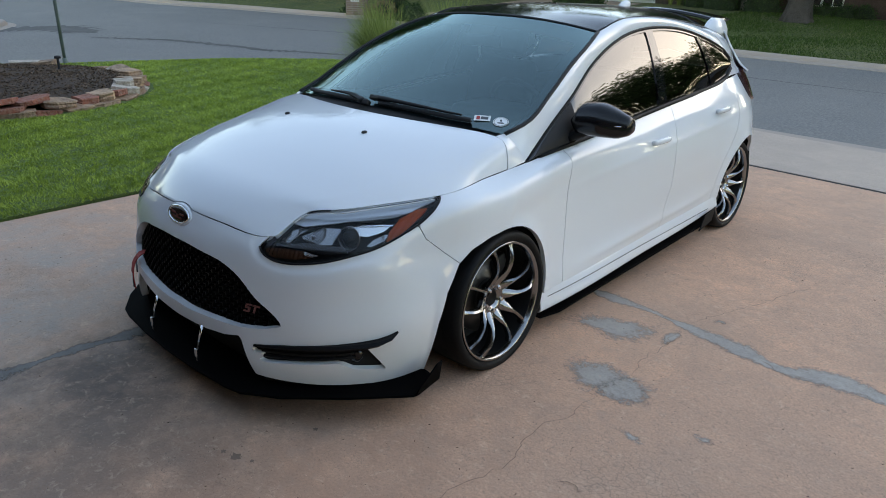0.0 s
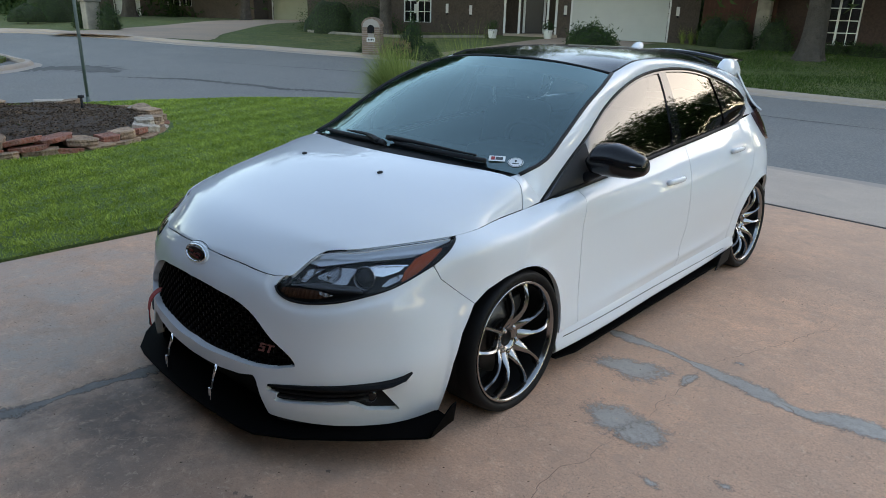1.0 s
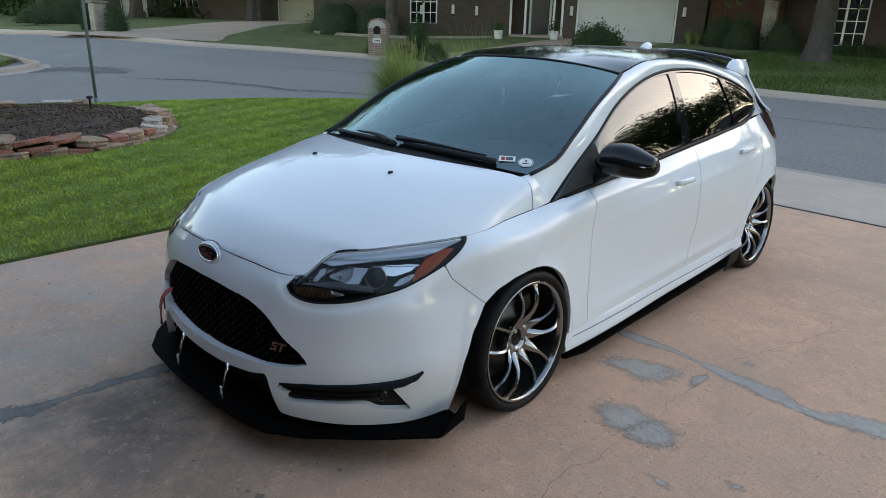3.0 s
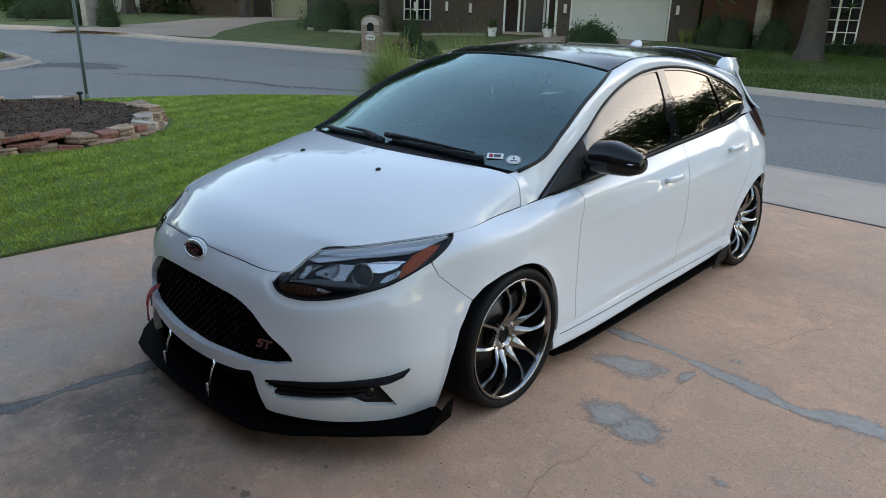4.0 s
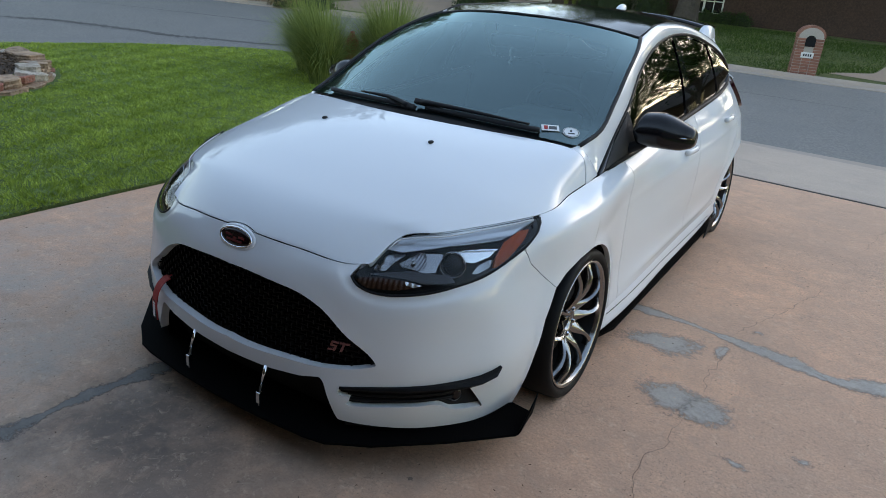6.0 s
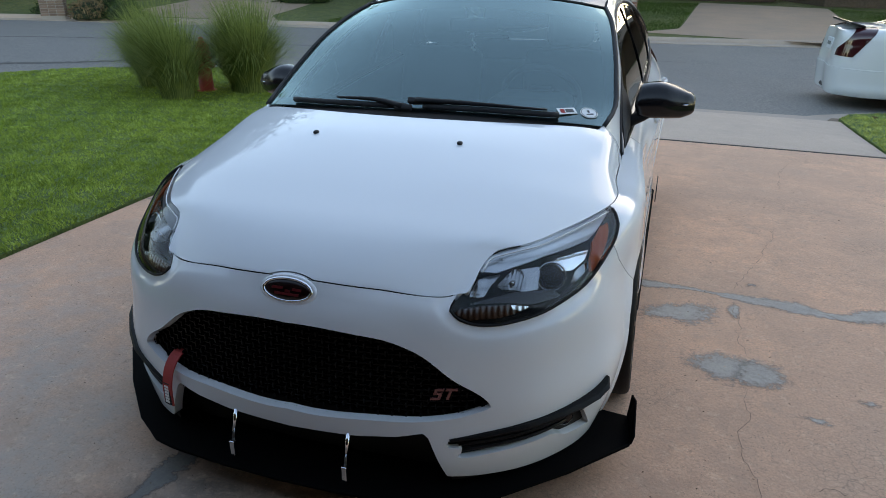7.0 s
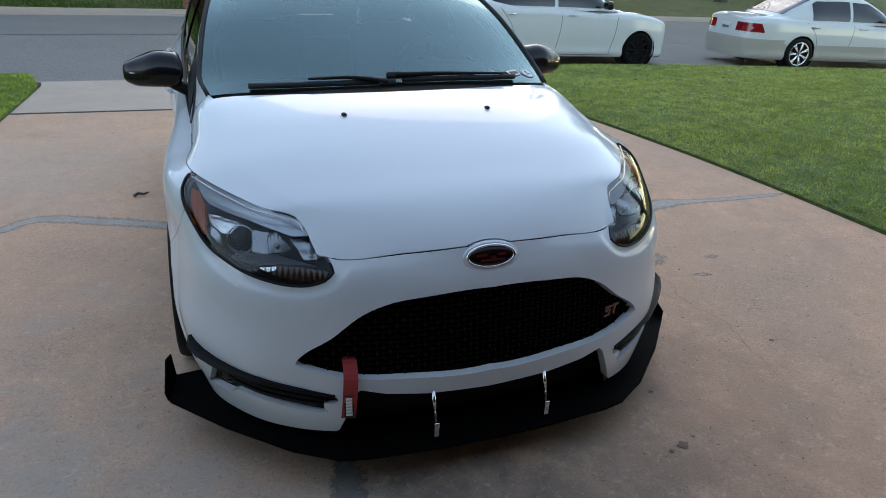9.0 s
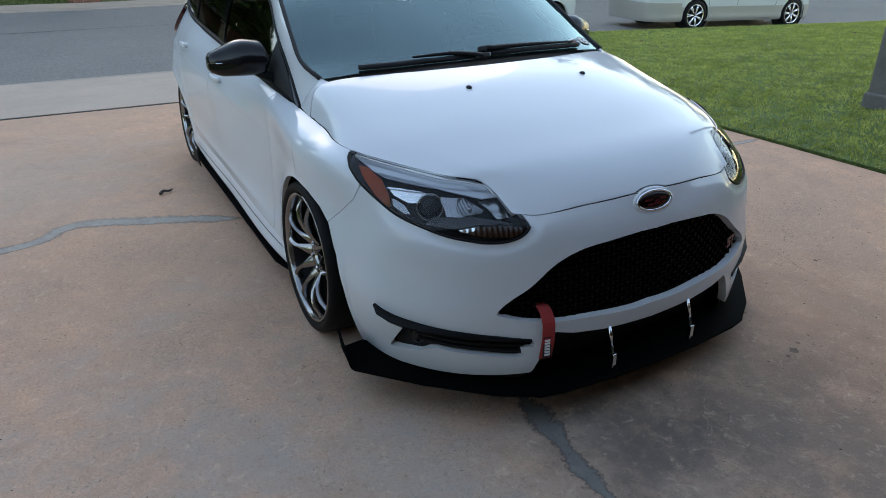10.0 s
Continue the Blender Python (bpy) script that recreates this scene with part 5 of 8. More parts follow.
for nm, poly, mat, depth, lab in LAMP_SET:
    test = inside(poly)
    got = trimmed(FLANK, (V[1], V[7]), (W[3], W[6]), 0.0035, lambda p: test(QZ(p)))
    bm = panel_mesh(*got, "left", 0.008, -depth)
    cx = sum(q[0] for q in poly) / len(poly)
    cz = sum(q[1] for q in poly) / len(poly)
    for v in bm.verts:
        q, h = 0.6 * v.co.x + 0.8 * v.co.y - cx + depth * 0.8, v.co.z - cz
        if nm == "bowl_reflector":
            # ribs that fan out from the projector, and a smooth ledge below them
            v.co.y += 0.0022 * math.sin(22 * math.atan2(v.co.z - 0.650, 0.8 * v.co.y + 0.6 * v.co.x + 0.075)) * (v.co.z > 0.712)
            v.co.z += 0.006 * (v.co.z < 0.708)
        elif nm == "high_beam_reflector":
            v.co.y += 0.022 * max(0.0, 1 - (math.hypot(q + 0.015, h * 1.3) / 0.05) ** 2) + 0.0016 * math.sin(v.co.x * 620 + 9 * h) * (q > -0.03)
        elif nm == "inner_reflector":
            v.co.y += 0.0025 * math.sin(v.co.x * 170 + 40 * v.co.z) + 0.002 * math.sin(v.co.z * 310)
        elif nm == "outer_reflector":
            v.co.y += 0.016 * max(0.0, 1 - (math.hypot(q, h) / 0.045) ** 2)
        else:
            v.co.y += 0.0016 * math.sin(v.co.x * 420 + v.co.z * 60)
    both_sides(nm, bm, mat, lamps, lab)
# projector: a dark glass ball in a chrome bowl behind the lens
pj = Vector((0.668, -0.612, 0.671))
bm = bmesh.new()
bmesh.ops.create_uvsphere(bm, u_segments=28, v_segments=16, radius=0.038, matrix=Matrix.Translation(pj))
both_sides("projector", shade(bm), BLACK_GLOSS, lamps, "round projector lens")
ringm = facing(pj + Vector((0.006, -0.012, 0.004)), (0.40, -0.9, 0.25))
both_sides("projector_ring", tube([ringm @ Vector((0.041 * math.cos(a), 0.041 * math.sin(a), 0)) for a in (2 * math.pi * k / 36 for k in range(36))], 0.0032, 8, True), CHROME, lamps)
# bulb cap of the high beam
cap, cap_n = locate(FLANK, QZ, (-0.224, 0.694), (V[1], V[7]), (W[3], W[6]))
bm = bmesh.new()
bmesh.ops.create_cone(bm, cap_ends=True, segments=16, radius1=0.012, radius2=0.006, depth=0.03, matrix=facing(cap - cap_n * 0.028, cap_n))
both_sides("bulb_cap", shade(bm), CHROME, lamps, "chrome bulb cap")
# the gloss black shelf that crosses the lamp above the turn signal
shelf = inside([(-0.120, 0.664), (-0.180, 0.668), (-0.245, 0.673), (-0.300, 0.666), (-0.389, 0.650), (-0.330, 0.655), (-0.262, 0.652), (-0.200, 0.638), (-0.10, 0.642)])
got = trimmed(FLANK, (V[1], V[7]), (W[3], W[6]), 0.005, lambda p: shelf(QZ(p)))
both_sides("lamp_shelf", panel_mesh(*got, "left", 0.006, -0.012), BLACK_GLOSS, lamps, "gloss black shelf")
lower_edge = LAMP[: next(k for k in range(len(LAMP)) if LAMP[k][1] > 0.786)]
rim_line = [locate(FLANK, QZ, tuple(q), (V[1], V[7]), (W[3], W[6])) for q in lower_edge]
both_sides("lens_seal", tube([p + n * 0.001 for p, n in rim_line], 0.0038, 6, False), BLACK_SATIN, lamps, "thin black seal round the lens")
# grey brow under the hood edge, and the moulded rim of the lens, its highlight painted pale
strip = inside([(-0.290, 0.718), (-0.262, 0.750), (-0.10, 0.80), (0.20, 0.82), (0.235, 0.785), (0.160, 0.768), (0.082, 0.748), (0.0, 0.742), (-0.10, 0.736), (-0.20, 0.723), (-0.25, 0.715)])
got = trimmed(FLANK, (V[1], V[7]), (W[3], W[6]), 0.006, lambda p: strip(QZ(p)))
brow = panel_mesh(*got, "left", 0.004, -0.012)
for v in brow.verts:
    # a long groove divides the brow
    v.co.z -= 0.0035 * math.exp(-(((v.co.z - 0.742 - 0.06 * (0.6 * v.co.x + 0.8 * v.co.y)) / 0.004) ** 2))
both_sides("brow", shade(brow), BROW, lamps, "satin grey brow")
edge_q = [(0.220, 0.781), (0.12, 0.774), (0.013, 0.766), (-0.05, 0.760), (-0.113, 0.754), (-0.17, 0.750), (-0.221, 0.743), (-0.252, 0.737), (-0.272, 0.724), (-0.290, 0.712)]
edge_line = [locate(FLANK, QZ, q, (V[1], V[7]), (W[3], W[6])) for q in spline(edge_q, 30)]
both_sides("lens_rim", tube([p + n * 0.0015 for p, n in edge_line], 0.0022, 6, False), LENS_RIM, lamps, "rim of the lens with its highlight painted pale")

# grille: dark backing, slats and struts between them
back = trimmed(FLANK, (V[0], V[5]), (W[0], W[6]), 0.02, lambda p: low(0.66 - p[:, 2], p[:, 2] - 0.11))
part("grille_backing", panel_mesh(*back, "both", 0.0, -0.085), VOID, car)
grille = bmesh.new()
GW = 0.0165
xs = np.linspace(-0.56, 0.56, 113)
row = 0
z = 0.322
while z < 0.60:
    zs = np.full(len(xs), z)
    near = [locate(FLANK, XZ, (x, z), FV, FW)[0] for x in np.linspace(0, 0.56, 12)]
    px, py = [p.x for p in near], [p.y for p in near]
    ys = np.interp(np.abs(xs), px, py) + 0.040
    ok = grille_in(np.stack([np.abs(xs), zs], 1)) > -0.008
    for k in range(len(xs) - 1):
        if ok[k] and ok[k + 1]:
            a = [grille.verts.new((xs[k + i], ys[k + i] + dy, z + dz)) for i in (0, 1) for dy, dz in ((0, -0.0022), (0, 0.0022), (0.018, 0.004), (0.018, -0.004))]
            for q in ((0, 1, 5, 4), (1, 2, 6, 5), (0, 4, 7, 3)):
                grille.faces.new([a[i] for i in q])
    for x0 in np.arange(-0.54 + (row % 2) * 0.02, 0.55, 0.04):
        if grille_in(np.array([[abs(x0), z + GW / 2]]))[0] > 0:
            y0 = float(np.interp(abs(x0), px, py)) + 0.027
            box(grille, (x0 - 0.0022, y0, z), (x0 + 0.0022, y0 + 0.014, z + GW))
    z += GW
    row += 1
bmesh.ops.recalc_face_normals(grille, faces=grille.faces)
part("grille", grille, GRILLE_BLACK, car, "black honeycomb grille")
fog_back = trimmed(FLANK, (V[1], V[6]), (W[0], W[3]), 0.012, lambda p: fog_in(QZ(p)) + 0.012)
for side in ("left", "right"):
    part("fog_lamp_recess", panel_mesh(*fog_back, side, 0.0, -0.040), VOID, car)
for zf in (0.256, 0.236):
    line = [locate(FLANK, QZ, (q, zf + 0.02 * (q + 0.44)), FV, FW) for q in np.linspace(-0.43, -0.09, 10)]
    both_sides("fog_slat", tube([p - n * 0.012 for p, n in line], 0.006, 6), BLACK_SATIN, CARS)
fp, fn = locate(FLANK, QZ, (-0.085, 0.245), FV, FW)
fl = lathe([(0, 0.034), (0.012, 0.033), (0.018, 0.026), (0.021, 0.0)], 24, "z")
bmesh.ops.transform(fl, matrix=facing(fp - fn * 0.035, (0.3, -1, 0)), verts=fl.verts)
both_sides("fog_lamp", fl, BLACK_GLOSS, CARS, "round fog lamp behind dark glass")

# blade above the fog lamp opening
blade = bmesh.new()
rings = []
for q, zt, out, thick in ((-0.452, 0.278, 0.006, 0.006), (-0.36, 0.292, 0.012, 0.010), (-0.25, 0.303, 0.016, 0.013), (-0.14, 0.308, 0.022, 0.015), (-0.06, 0.312, 0.030, 0.016), (-0.01, 0.318, 0.036, 0.013), (0.035, 0.330, 0.034, 0.008), (0.066, 0.343, 0.012, 0.003)):
    p, n = locate(FLANK, QZ, (q, zt), FV, FW)
    n.z = 0
    n.normalize()
    rings.append([blade.verts.new(p - n * 0.006 + Vector((0, 0, thick * 0.4))), blade.verts.new(p + n * out * 0.7 + Vector((0, 0, thick * 0.4))), blade.verts.new(p + n * out - Vector((0, 0, thick * 0.3))), blade.verts.new(p + n * out * 0.7 - Vector((0, 0, thick * 1.1))), blade.verts.new(p - n * 0.006 - Vector((0, 0, thick * 1.1)))])
for a, b in zip(rings, rings[1:]):
    for k in range(5):
        blade.faces.new((a[k], a[(k + 1) % 5], b[(k + 1) % 5], b[k]))
blade.faces.new(rings[0])
blade.faces.new(rings[-1])
bmesh.ops.recalc_face_normals(blade, faces=blade.faces)
both_sides("bumper_blade", blade, BLACK_SATIN, CARS, "satin black blade on the bumper corner")

# splitter, its end fins and tie rods
half = [(0.0, -1.035), (0.20, -1.030), (0.40, -1.012), (0.475, -0.995), (0.52, -0.965), (0.60, -0.915), (0.78, -0.745), (0.942, -0.560), (0.946, -0.535), (0.925, -0.410), (0.84, -0.40)]
outline = half + [(0.80, -0.45), (0.70, -0.62), (0.4, -0.80), (0.0, -0.82)]
outline = outline + [(-x, y) for x, y in outline[::-1][1:-1]]
part("splitter", plate(outline, 0.010, Matrix.Translation((0, 0, 0.104)), 0.003), SPLITTER_BLACK, car, "flat black front splitter")
fin = bmesh.new()
q = [(0.947, -0.552, 0.108), (0.927, -0.405, 0.108), (0.935, -0.400, 0.190), (0.948, -0.440, 0.196), (0.955, -0.545, 0.135)]
va = [fin.verts.new(c) for c in q]
vb = [fin.verts.new(Vector(c) + Vector((-0.005, -0.001, 0.001))) for c in q]
fin.faces.new(va)
fin.faces.new(vb[::-1])
for k in range(5):
    fin.faces.new((va[k], vb[k], vb[(k + 1) % 5], va[(k + 1) % 5]))
bmesh.ops.recalc_face_normals(fin, faces=fin.faces)
both_sides("splitter_fin", fin, SPLITTER_BLACK, CARS)
for x in (-0.183, 0.183):
    rod = part("tie_rod", tube([(x, -0.962, 0.268), (x, -0.985, 0.205)], 0.0065, 10), CHROME, car, "chrome splitter tie rod")
    part("rod_thread", tube([(x, -0.985, 0.205), (x, -0.994, 0.178)], 0.0040, 8), STEEL, rod)
    clevis = bmesh.new()
    box(clevis, (x - 0.0085, -1.006, 0.114), (x + 0.0085, -0.988, 0.180), 0.003)
    part("rod_clevis", clevis, CHROME, rod)
# black slabs filling the unseen underbody, added to keep light from under the car
under = bmesh.new()
box(under, (-0.58, -0.82, 0.12), (0.58, -0.36, 0.16))
box(under, (-0.78, -0.55, 0.12), (0.78, -0.36, 0.16))
box(under, (-0.58, -0.36, 0.13), (0.58, 0.36, 0.20))
box(under, (-0.82, 0.36, 0.14), (0.82, 2.28, 0.19))
box(under, (-0.58, 2.28, 0.16), (0.58, 3.30, 0.24))
box(under, (-0.56, -0.76, 0.16), (0.56, 0.30, 0.60))
part("underbody_fill", under, VOID, car)

# side skirts, lower blades and the fins before the rear wheels
skirt_rails = [[(x, y, z) for x, y, z in ((a, 0.315, zb), (b, 0.42, zb + 0.003), (b, 1.3, zb + 0.022), (b, 2.0, zb + 0.045), (a, 2.33, zb + 0.06))] for a, b, zb in ((0.80, 0.80, 0.108), (0.872, 0.880, 0.110), (0.892, 0.900, 0.124), (0.890, 0.896, 0.160), (0.883, 0.886, 0.205), (0.874, 0.874, 0.232))]
SKIRT = Surf(skirt_rails, (1, 0, 0))
sill_line = [locate(SKIRT, YZ, (y, np.interp(y, [0.35, 2.1], [0.184, 0.203])), (0, SKIRT.v[-1]), (0, SKIRT.w[-1])) for y in np.linspace(0.37, 2.16, 24)]
both_sides("sill_gap", tube([p + n * 0.0005 for p, n in sill_line], 0.0017, 6), JOINT_DARK, CARS, "thin dark shut line under the doors")
panel("side_skirt", SKIRT, (0, SKIRT.v[-1]), (0, SKIRT.w[-1]), 0.012, lambda p: arch(p), PAINT, "pair", "white side skirt", 0.006)
blade_side = bmesh.new()
for x0, x1, y0, y1, zz in ((0.78, 0.914, 0.33, 2.26, 0.080),):
    vs = [(x0, y0, zz), (x1 - 0.03, y0, zz), (x1, y0 + 0.12, zz + 0.002), (x1, y1 - 0.1, zz + 0.035), (x1 - 0.04, y1, zz + 0.04), (x0, y1, zz + 0.04)]
    a = [blade_side.verts.new(c) for c in vs]
    b = [blade_side.verts.new((c[0], c[1], c[2] + 0.012)) for c in vs]
    blade_side.faces.new(a[::-1])
    blade_side.faces.new(b)
    for k in range(6):
        blade_side.faces.new((a[k], a[(k + 1) % 6], b[(k + 1) % 6], b[k]))
bmesh.ops.recalc_face_normals(blade_side, faces=blade_side.faces)
both_sides("skirt_blade", blade_side, SPLITTER_BLACK, CARS, "black blade under the side skirt")
rear_fin = plate([(1.99, 0.100), (2.17, 0.130), (2.20, 0.215), (2.05, 0.185)], 0.006, Matrix(((0, 0, 1, 0.925), (1, 0, 0, 0), (0, 1, 0, 0), (0, 0, 0, 1))))
both_sides("skirt_fin", rear_fin, BLACK_SATIN, CARS)

# emblem, badge and tow strap
ep, en = locate(FLANK, XZ, (0.0, 0.664), (V[0], V[2]), (W[3], W[6]))
em = facing(ep, (0, en.y, en.z))
oval = bmesh.new()
bmesh.ops.create_uvsphere(oval, u_segments=40, v_segments=16, radius=1.0)
for v in oval.verts:
    v.co = em @ Vector((v.co.x * 0.070, v.co.y * 0.028, 0.004 + v.co.z * 0.007))
emblem = part("emblem", shade(oval), RED_BADGE, car, "dark red oval emblem in a chrome ring")
part("emblem_ring", tube([em @ Vector((0.073 * math.cos(a), 0.031 * math.sin(a), 0.005)) for a in (2 * math.pi * k / 48 for k in range(48))], 0.0045, 8, True), CHROME, emblem)
part("emblem_base", tube([em @ Vector((0.080 * math.cos(a), 0.037 * math.sin(a), -0.002)) for a in (2 * math.pi * k / 48 for k in range(48))], 0.007, 8, True), PAINT, emblem)
mark = bmesh.new()
for x0, x1, y0 in ((-0.045, -0.012, 0.004), (-0.004, 0.012, -0.003), (0.018, 0.045, 0.003), (-0.035, 0.038, -0.011)):
    box(mark, (x0, y0 - 0.004, 0.0095), (x1, y0 + 0.003, 0.0125), 0.0, em)
part("emblem_mark", mark, EMBLEM_RED, emblem)
bp, bn = locate(FLANK, XZ, (0.449, 0.413), FV, FW)
bmx = facing(bp - bn * 0.012, bn)
badge = bmesh.new()
for x0, x1, y0, y1 in ((-0.030, -0.004, 0.010, 0.016), (-0.030, -0.022, 0.002, 0.012), (-0.030, -0.006, -0.001, 0.005), (-0.014, -0.006, -0.012, 0.0), (-0.032, -0.006, -0.016, -0.010), (0.0, 0.032, 0.010, 0.016), (0.010, 0.018, -0.016, 0.012)):
    box(badge, (x0, y0, 0), (x1, y1, 0.005), 0.0, bmx)
for v in badge.verts:
    loc = bmx.inverted() @ v.co
    loc.x += 0.35 * loc.y
    v.co = bmx @ loc
part("grille_badge", badge, BADGE_RED, car, "small red and silver badge on the grille")
path = spline([(-0.418, -0.850, 0.370), (-0.420, -0.905, 0.378), (-0.424, -0.938, 0.350), (-0.430, -0.952, 0.300), (-0.437, -0.950, 0.220)], 16)
strap = bmesh.new()
rows_ = []
for i, p in enumerate(path):
    t = Vector(path[min(i + 1, 15)]) - Vector(path[max(i - 1, 0)])
    s = Vector((0.96, -0.26, 0.0)) * 0.021
    n = t.normalized().cross(s.normalized()) * 0.002
    rows_.append([strap.verts.new(Vector(p) + s + n), strap.verts.new(Vector(p) - s + n), strap.verts.new(Vector(p) - s - n), strap.verts.new(Vector(p) + s - n)])
for a, b in zip(rows_, rows_[1:]):
    for k in range(4):
        strap.faces.new((a[k], a[(k + 1) % 4], b[(k + 1) % 4], b[k]))
strap.faces.new(rows_[0])
strap.faces.new(rows_[-1])
bmesh.ops.recalc_face_normals(strap, faces=strap.faces)
tow = part("tow_strap", strap, RED_CLOTH, car, "red tow strap hanging over the bumper")
sm = facing(Vector((-0.4345, -0.9525, 0.262)), (-0.26, -0.965, 0.06))
lab_bm = bmesh.new()
box(lab_bm, (-0.014, -0.037, 0), (0.014, 0.037, 0.003), 0.0, sm)
tag = part("strap_label", lab_bm, BLACK_MATT, tow, "black label with white bars")
bars = bmesh.new()
for k in range(6):
    box(bars, (-0.009, -0.030 + k * 0.0102, 0.003), (0.009, -0.023 + k * 0.0102, 0.0045), 0.0, sm)
part("label_bar", bars, WHITE_PRINT, tag)

# washer jets, cowl and wipers
for x in (-0.272, 0.272):
    jp, jn = locate(HOOD, lambda p: p[:, :2], (abs(x), -0.196), (HV[0], HV[-1]), (HW[0], HW[-1]))
    jet = bmesh.new()
    bmesh.ops.create_uvsphere(jet, u_segments=14, v_segments=10, radius=1.0)
    for v in jet.verts:
        v.co = Vector((math.copysign(jp.x, x) + v.co.x * 0.010, jp.y + v.co.y * 0.014, jp.z + 0.003 + v.co.z * 0.007))
    part("washer_jet", shade(jet), BLACK_MATT, car, "small black washer jet")
cowl_rails = [[(0.70 * u, y + 0.085 * u ** 2.4, z - 0.040 * u ** 2.6) for y, z in ((-0.03, 0.942), (0.06, 0.952), (0.15, 0.970))] for u in (1.0, 0.7, 0.4, 0.0)]
COWL = Surf(cowl_rails, (0, 0, 1), mirror_w=True)
panel("cowl", COWL, (0, COWL.v[-1]), (0, COWL.w[-1]), 0.03, lambda p: 0.60 - np.abs(p[:, 0]), BLACK_MATT, "both", "black cowl below the windscreen")


def on_screen(x, s, lift):
    """A point over the windscreen, s of the way up."""
    p, n = locate(SCREEN, lambda q: np.stack([q[:, 0], q[:, 2]], 1), (abs(x), 0.955 + s * 0.39), (0, SCREEN.v[-1]), (0, SCREEN.w[-1]))
    p, n = Vector((math.copysign(p.x, x), p.y, p.z)), Vector((math.copysign(n.x, x), n.y, n.z))
    return p + n * lift


for blade_pts, arm_pts in ((((-0.56, 0.010), (-0.35, 0.03), (-0.05, 0.042)), ((-0.04, 0.016), (-0.15, 0.050), (-0.34, 0.046))), (((0.03, 0.052), (0.30, 0.044), (0.545, 0.018)), ((0.0, 0.066), (0.15, 0.066), (0.30, 0.056), (0.50, 0.030)))):
    arm = part("wiper", tube([on_screen(x, s, 0.030) for x, s in spline(arm_pts, 14)], 0.010, 8, False, 0.6, lambda t: 2.0 - 1.3 * t), BLACK_SATIN, car, "black windscreen wiper")
    part("wiper_blade", tube([on_screen(x, s, 0.014) for x, s in spline(blade_pts, 18)], 0.011, 8, False, 1.0), BLACK_MATT, arm)
    knob = bmesh.new()
    box(knob, (-0.034, -0.014, -0.012), (0.034, 0.014, 0.012), 0.006, Matrix.Translation(on_screen(*arm_pts[0], 0.026)) @ Matrix.Rotation(math.radians(-28), 4, "X"))
    part("wiper_pivot", shade(knob), BLACK_MATT, arm)
# stickers inside the lower corner of the screen
stp = on_screen(0.648, 0.040, 0.003)
_, stn = locate(SCREEN, lambda q: np.stack([q[:, 0], q[:, 2]], 1), (0.64, 0.97), (0, SCREEN.v[-1]), (0, SCREEN.w[-1]))
stm = facing(stp, stn)
ring = part("round_sticker", lathe([(0.0, 0.0), (0.0, 0.034)], 32, "z"), WHITE_PRINT, car, "round white sticker on the windscreen")
bmesh_fix = ring.data
for v in bmesh_fix.vertices:
    v.co = stm @ v.co
part("sticker_ring", tube([stm @ Vector((0.030 * math.cos(a), 0.030 * math.sin(a), 0.0012)) for a in (2 * math.pi * k / 32 for k in range(32))], 0.0014, 6, True, 0.3), DASH, ring)
sq = bmesh.new()
box(sq, (-0.014, -0.012, 0), (0.014, -0.007, 0.002), 0.0, stm)
box(sq, (-0.004, 0.002, 0), (0.004, 0.014, 0.002), 0.0, stm)
part("sticker_bar", sq, DASH, ring)
st2 = facing(on_screen(0.568, 0.058, 0.003), stn)
sq = bmesh.new()
box(sq, (-0.036, -0.019, 0), (0.036, 0.019, 0.0015), 0.0, st2)
stick = part("square_sticker", sq, WHITE_PRINT, car, "small red and white sticker on the windscreen")
sq = bmesh.new()
box(sq, (-0.006, -0.010, 0.002), (0.026, 0.010, 0.003), 0.0, st2)
part("sticker_block", sq, DASH, stick)
sq = bmesh.new()
box(sq, (-0.026, -0.012, 0.002), (-0.010, 0.012, 0.003), 0.0, st2)
part("sticker_block", sq, RED_CLOTH, stick)

# door mirrors
mir = bmesh.new()
rings = []
for i in range(25):
    t = i / 24
    # height of top and foot, and depth, from the inner end to the outer tip
    top_z = 1.010 + 0.034 * math.sin(math.pi * min(t * 0.72 + 0.20, 1.0)) - 0.026 * smooth((t - 0.35) / 0.65)
    low_z = 0.890 + 0.006 * t + 0.016 * smooth((t - 0.75) / 0.25) + 0.012 * (1 - smooth(t / 0.12))
    deep = (0.098 - 0.048 * smooth((t - 0.45) / 0.55)) * (1 - 0.30 * smooth((t - 0.88) / 0.12))
    x, yb = 0.800 + 0.238 * t, 0.665 + 0.030 * t
    k = 0.35 + 0.65 * smooth(t / 0.06) if t < 0.06 else 1.0
    zc, hz = (top_z + low_z) / 2, (top_z - low_z) / 2 * k
    if t > 0.94:
        hz *= 1 - 0.30 * ((t - 0.94) / 0.06) ** 2
    ring = []
    for n_ in range(28):
        a = 2 * math.pi * n_ / 28
        f = lambda v, q: math.copysign(abs(v) ** q, v)
        cy, cz = f(math.cos(a), 0.75), f(math.sin(a), 0.62)
        ring.append(mir.verts.new((x, yb + (deep if cy < 0 else 0.030) * cy * (1 - 0.22 * max(cz, 0)), zc + hz * cz)))
    rings.append(ring)
for a, b in zip(rings, rings[1:]):
    for n_ in range(28):
        mir.faces.new((a[n_], a[(n_ + 1) % 28], b[(n_ + 1) % 28], b[n_]))
mir.faces.new(rings[0])
mir.faces.new(rings[-1])
bmesh.ops.recalc_face_normals(mir, faces=mir.faces)
mirrors = both_sides("door_mirror", shade(mir), MIRROR_BLACK, CARS, "gloss black door mirror")
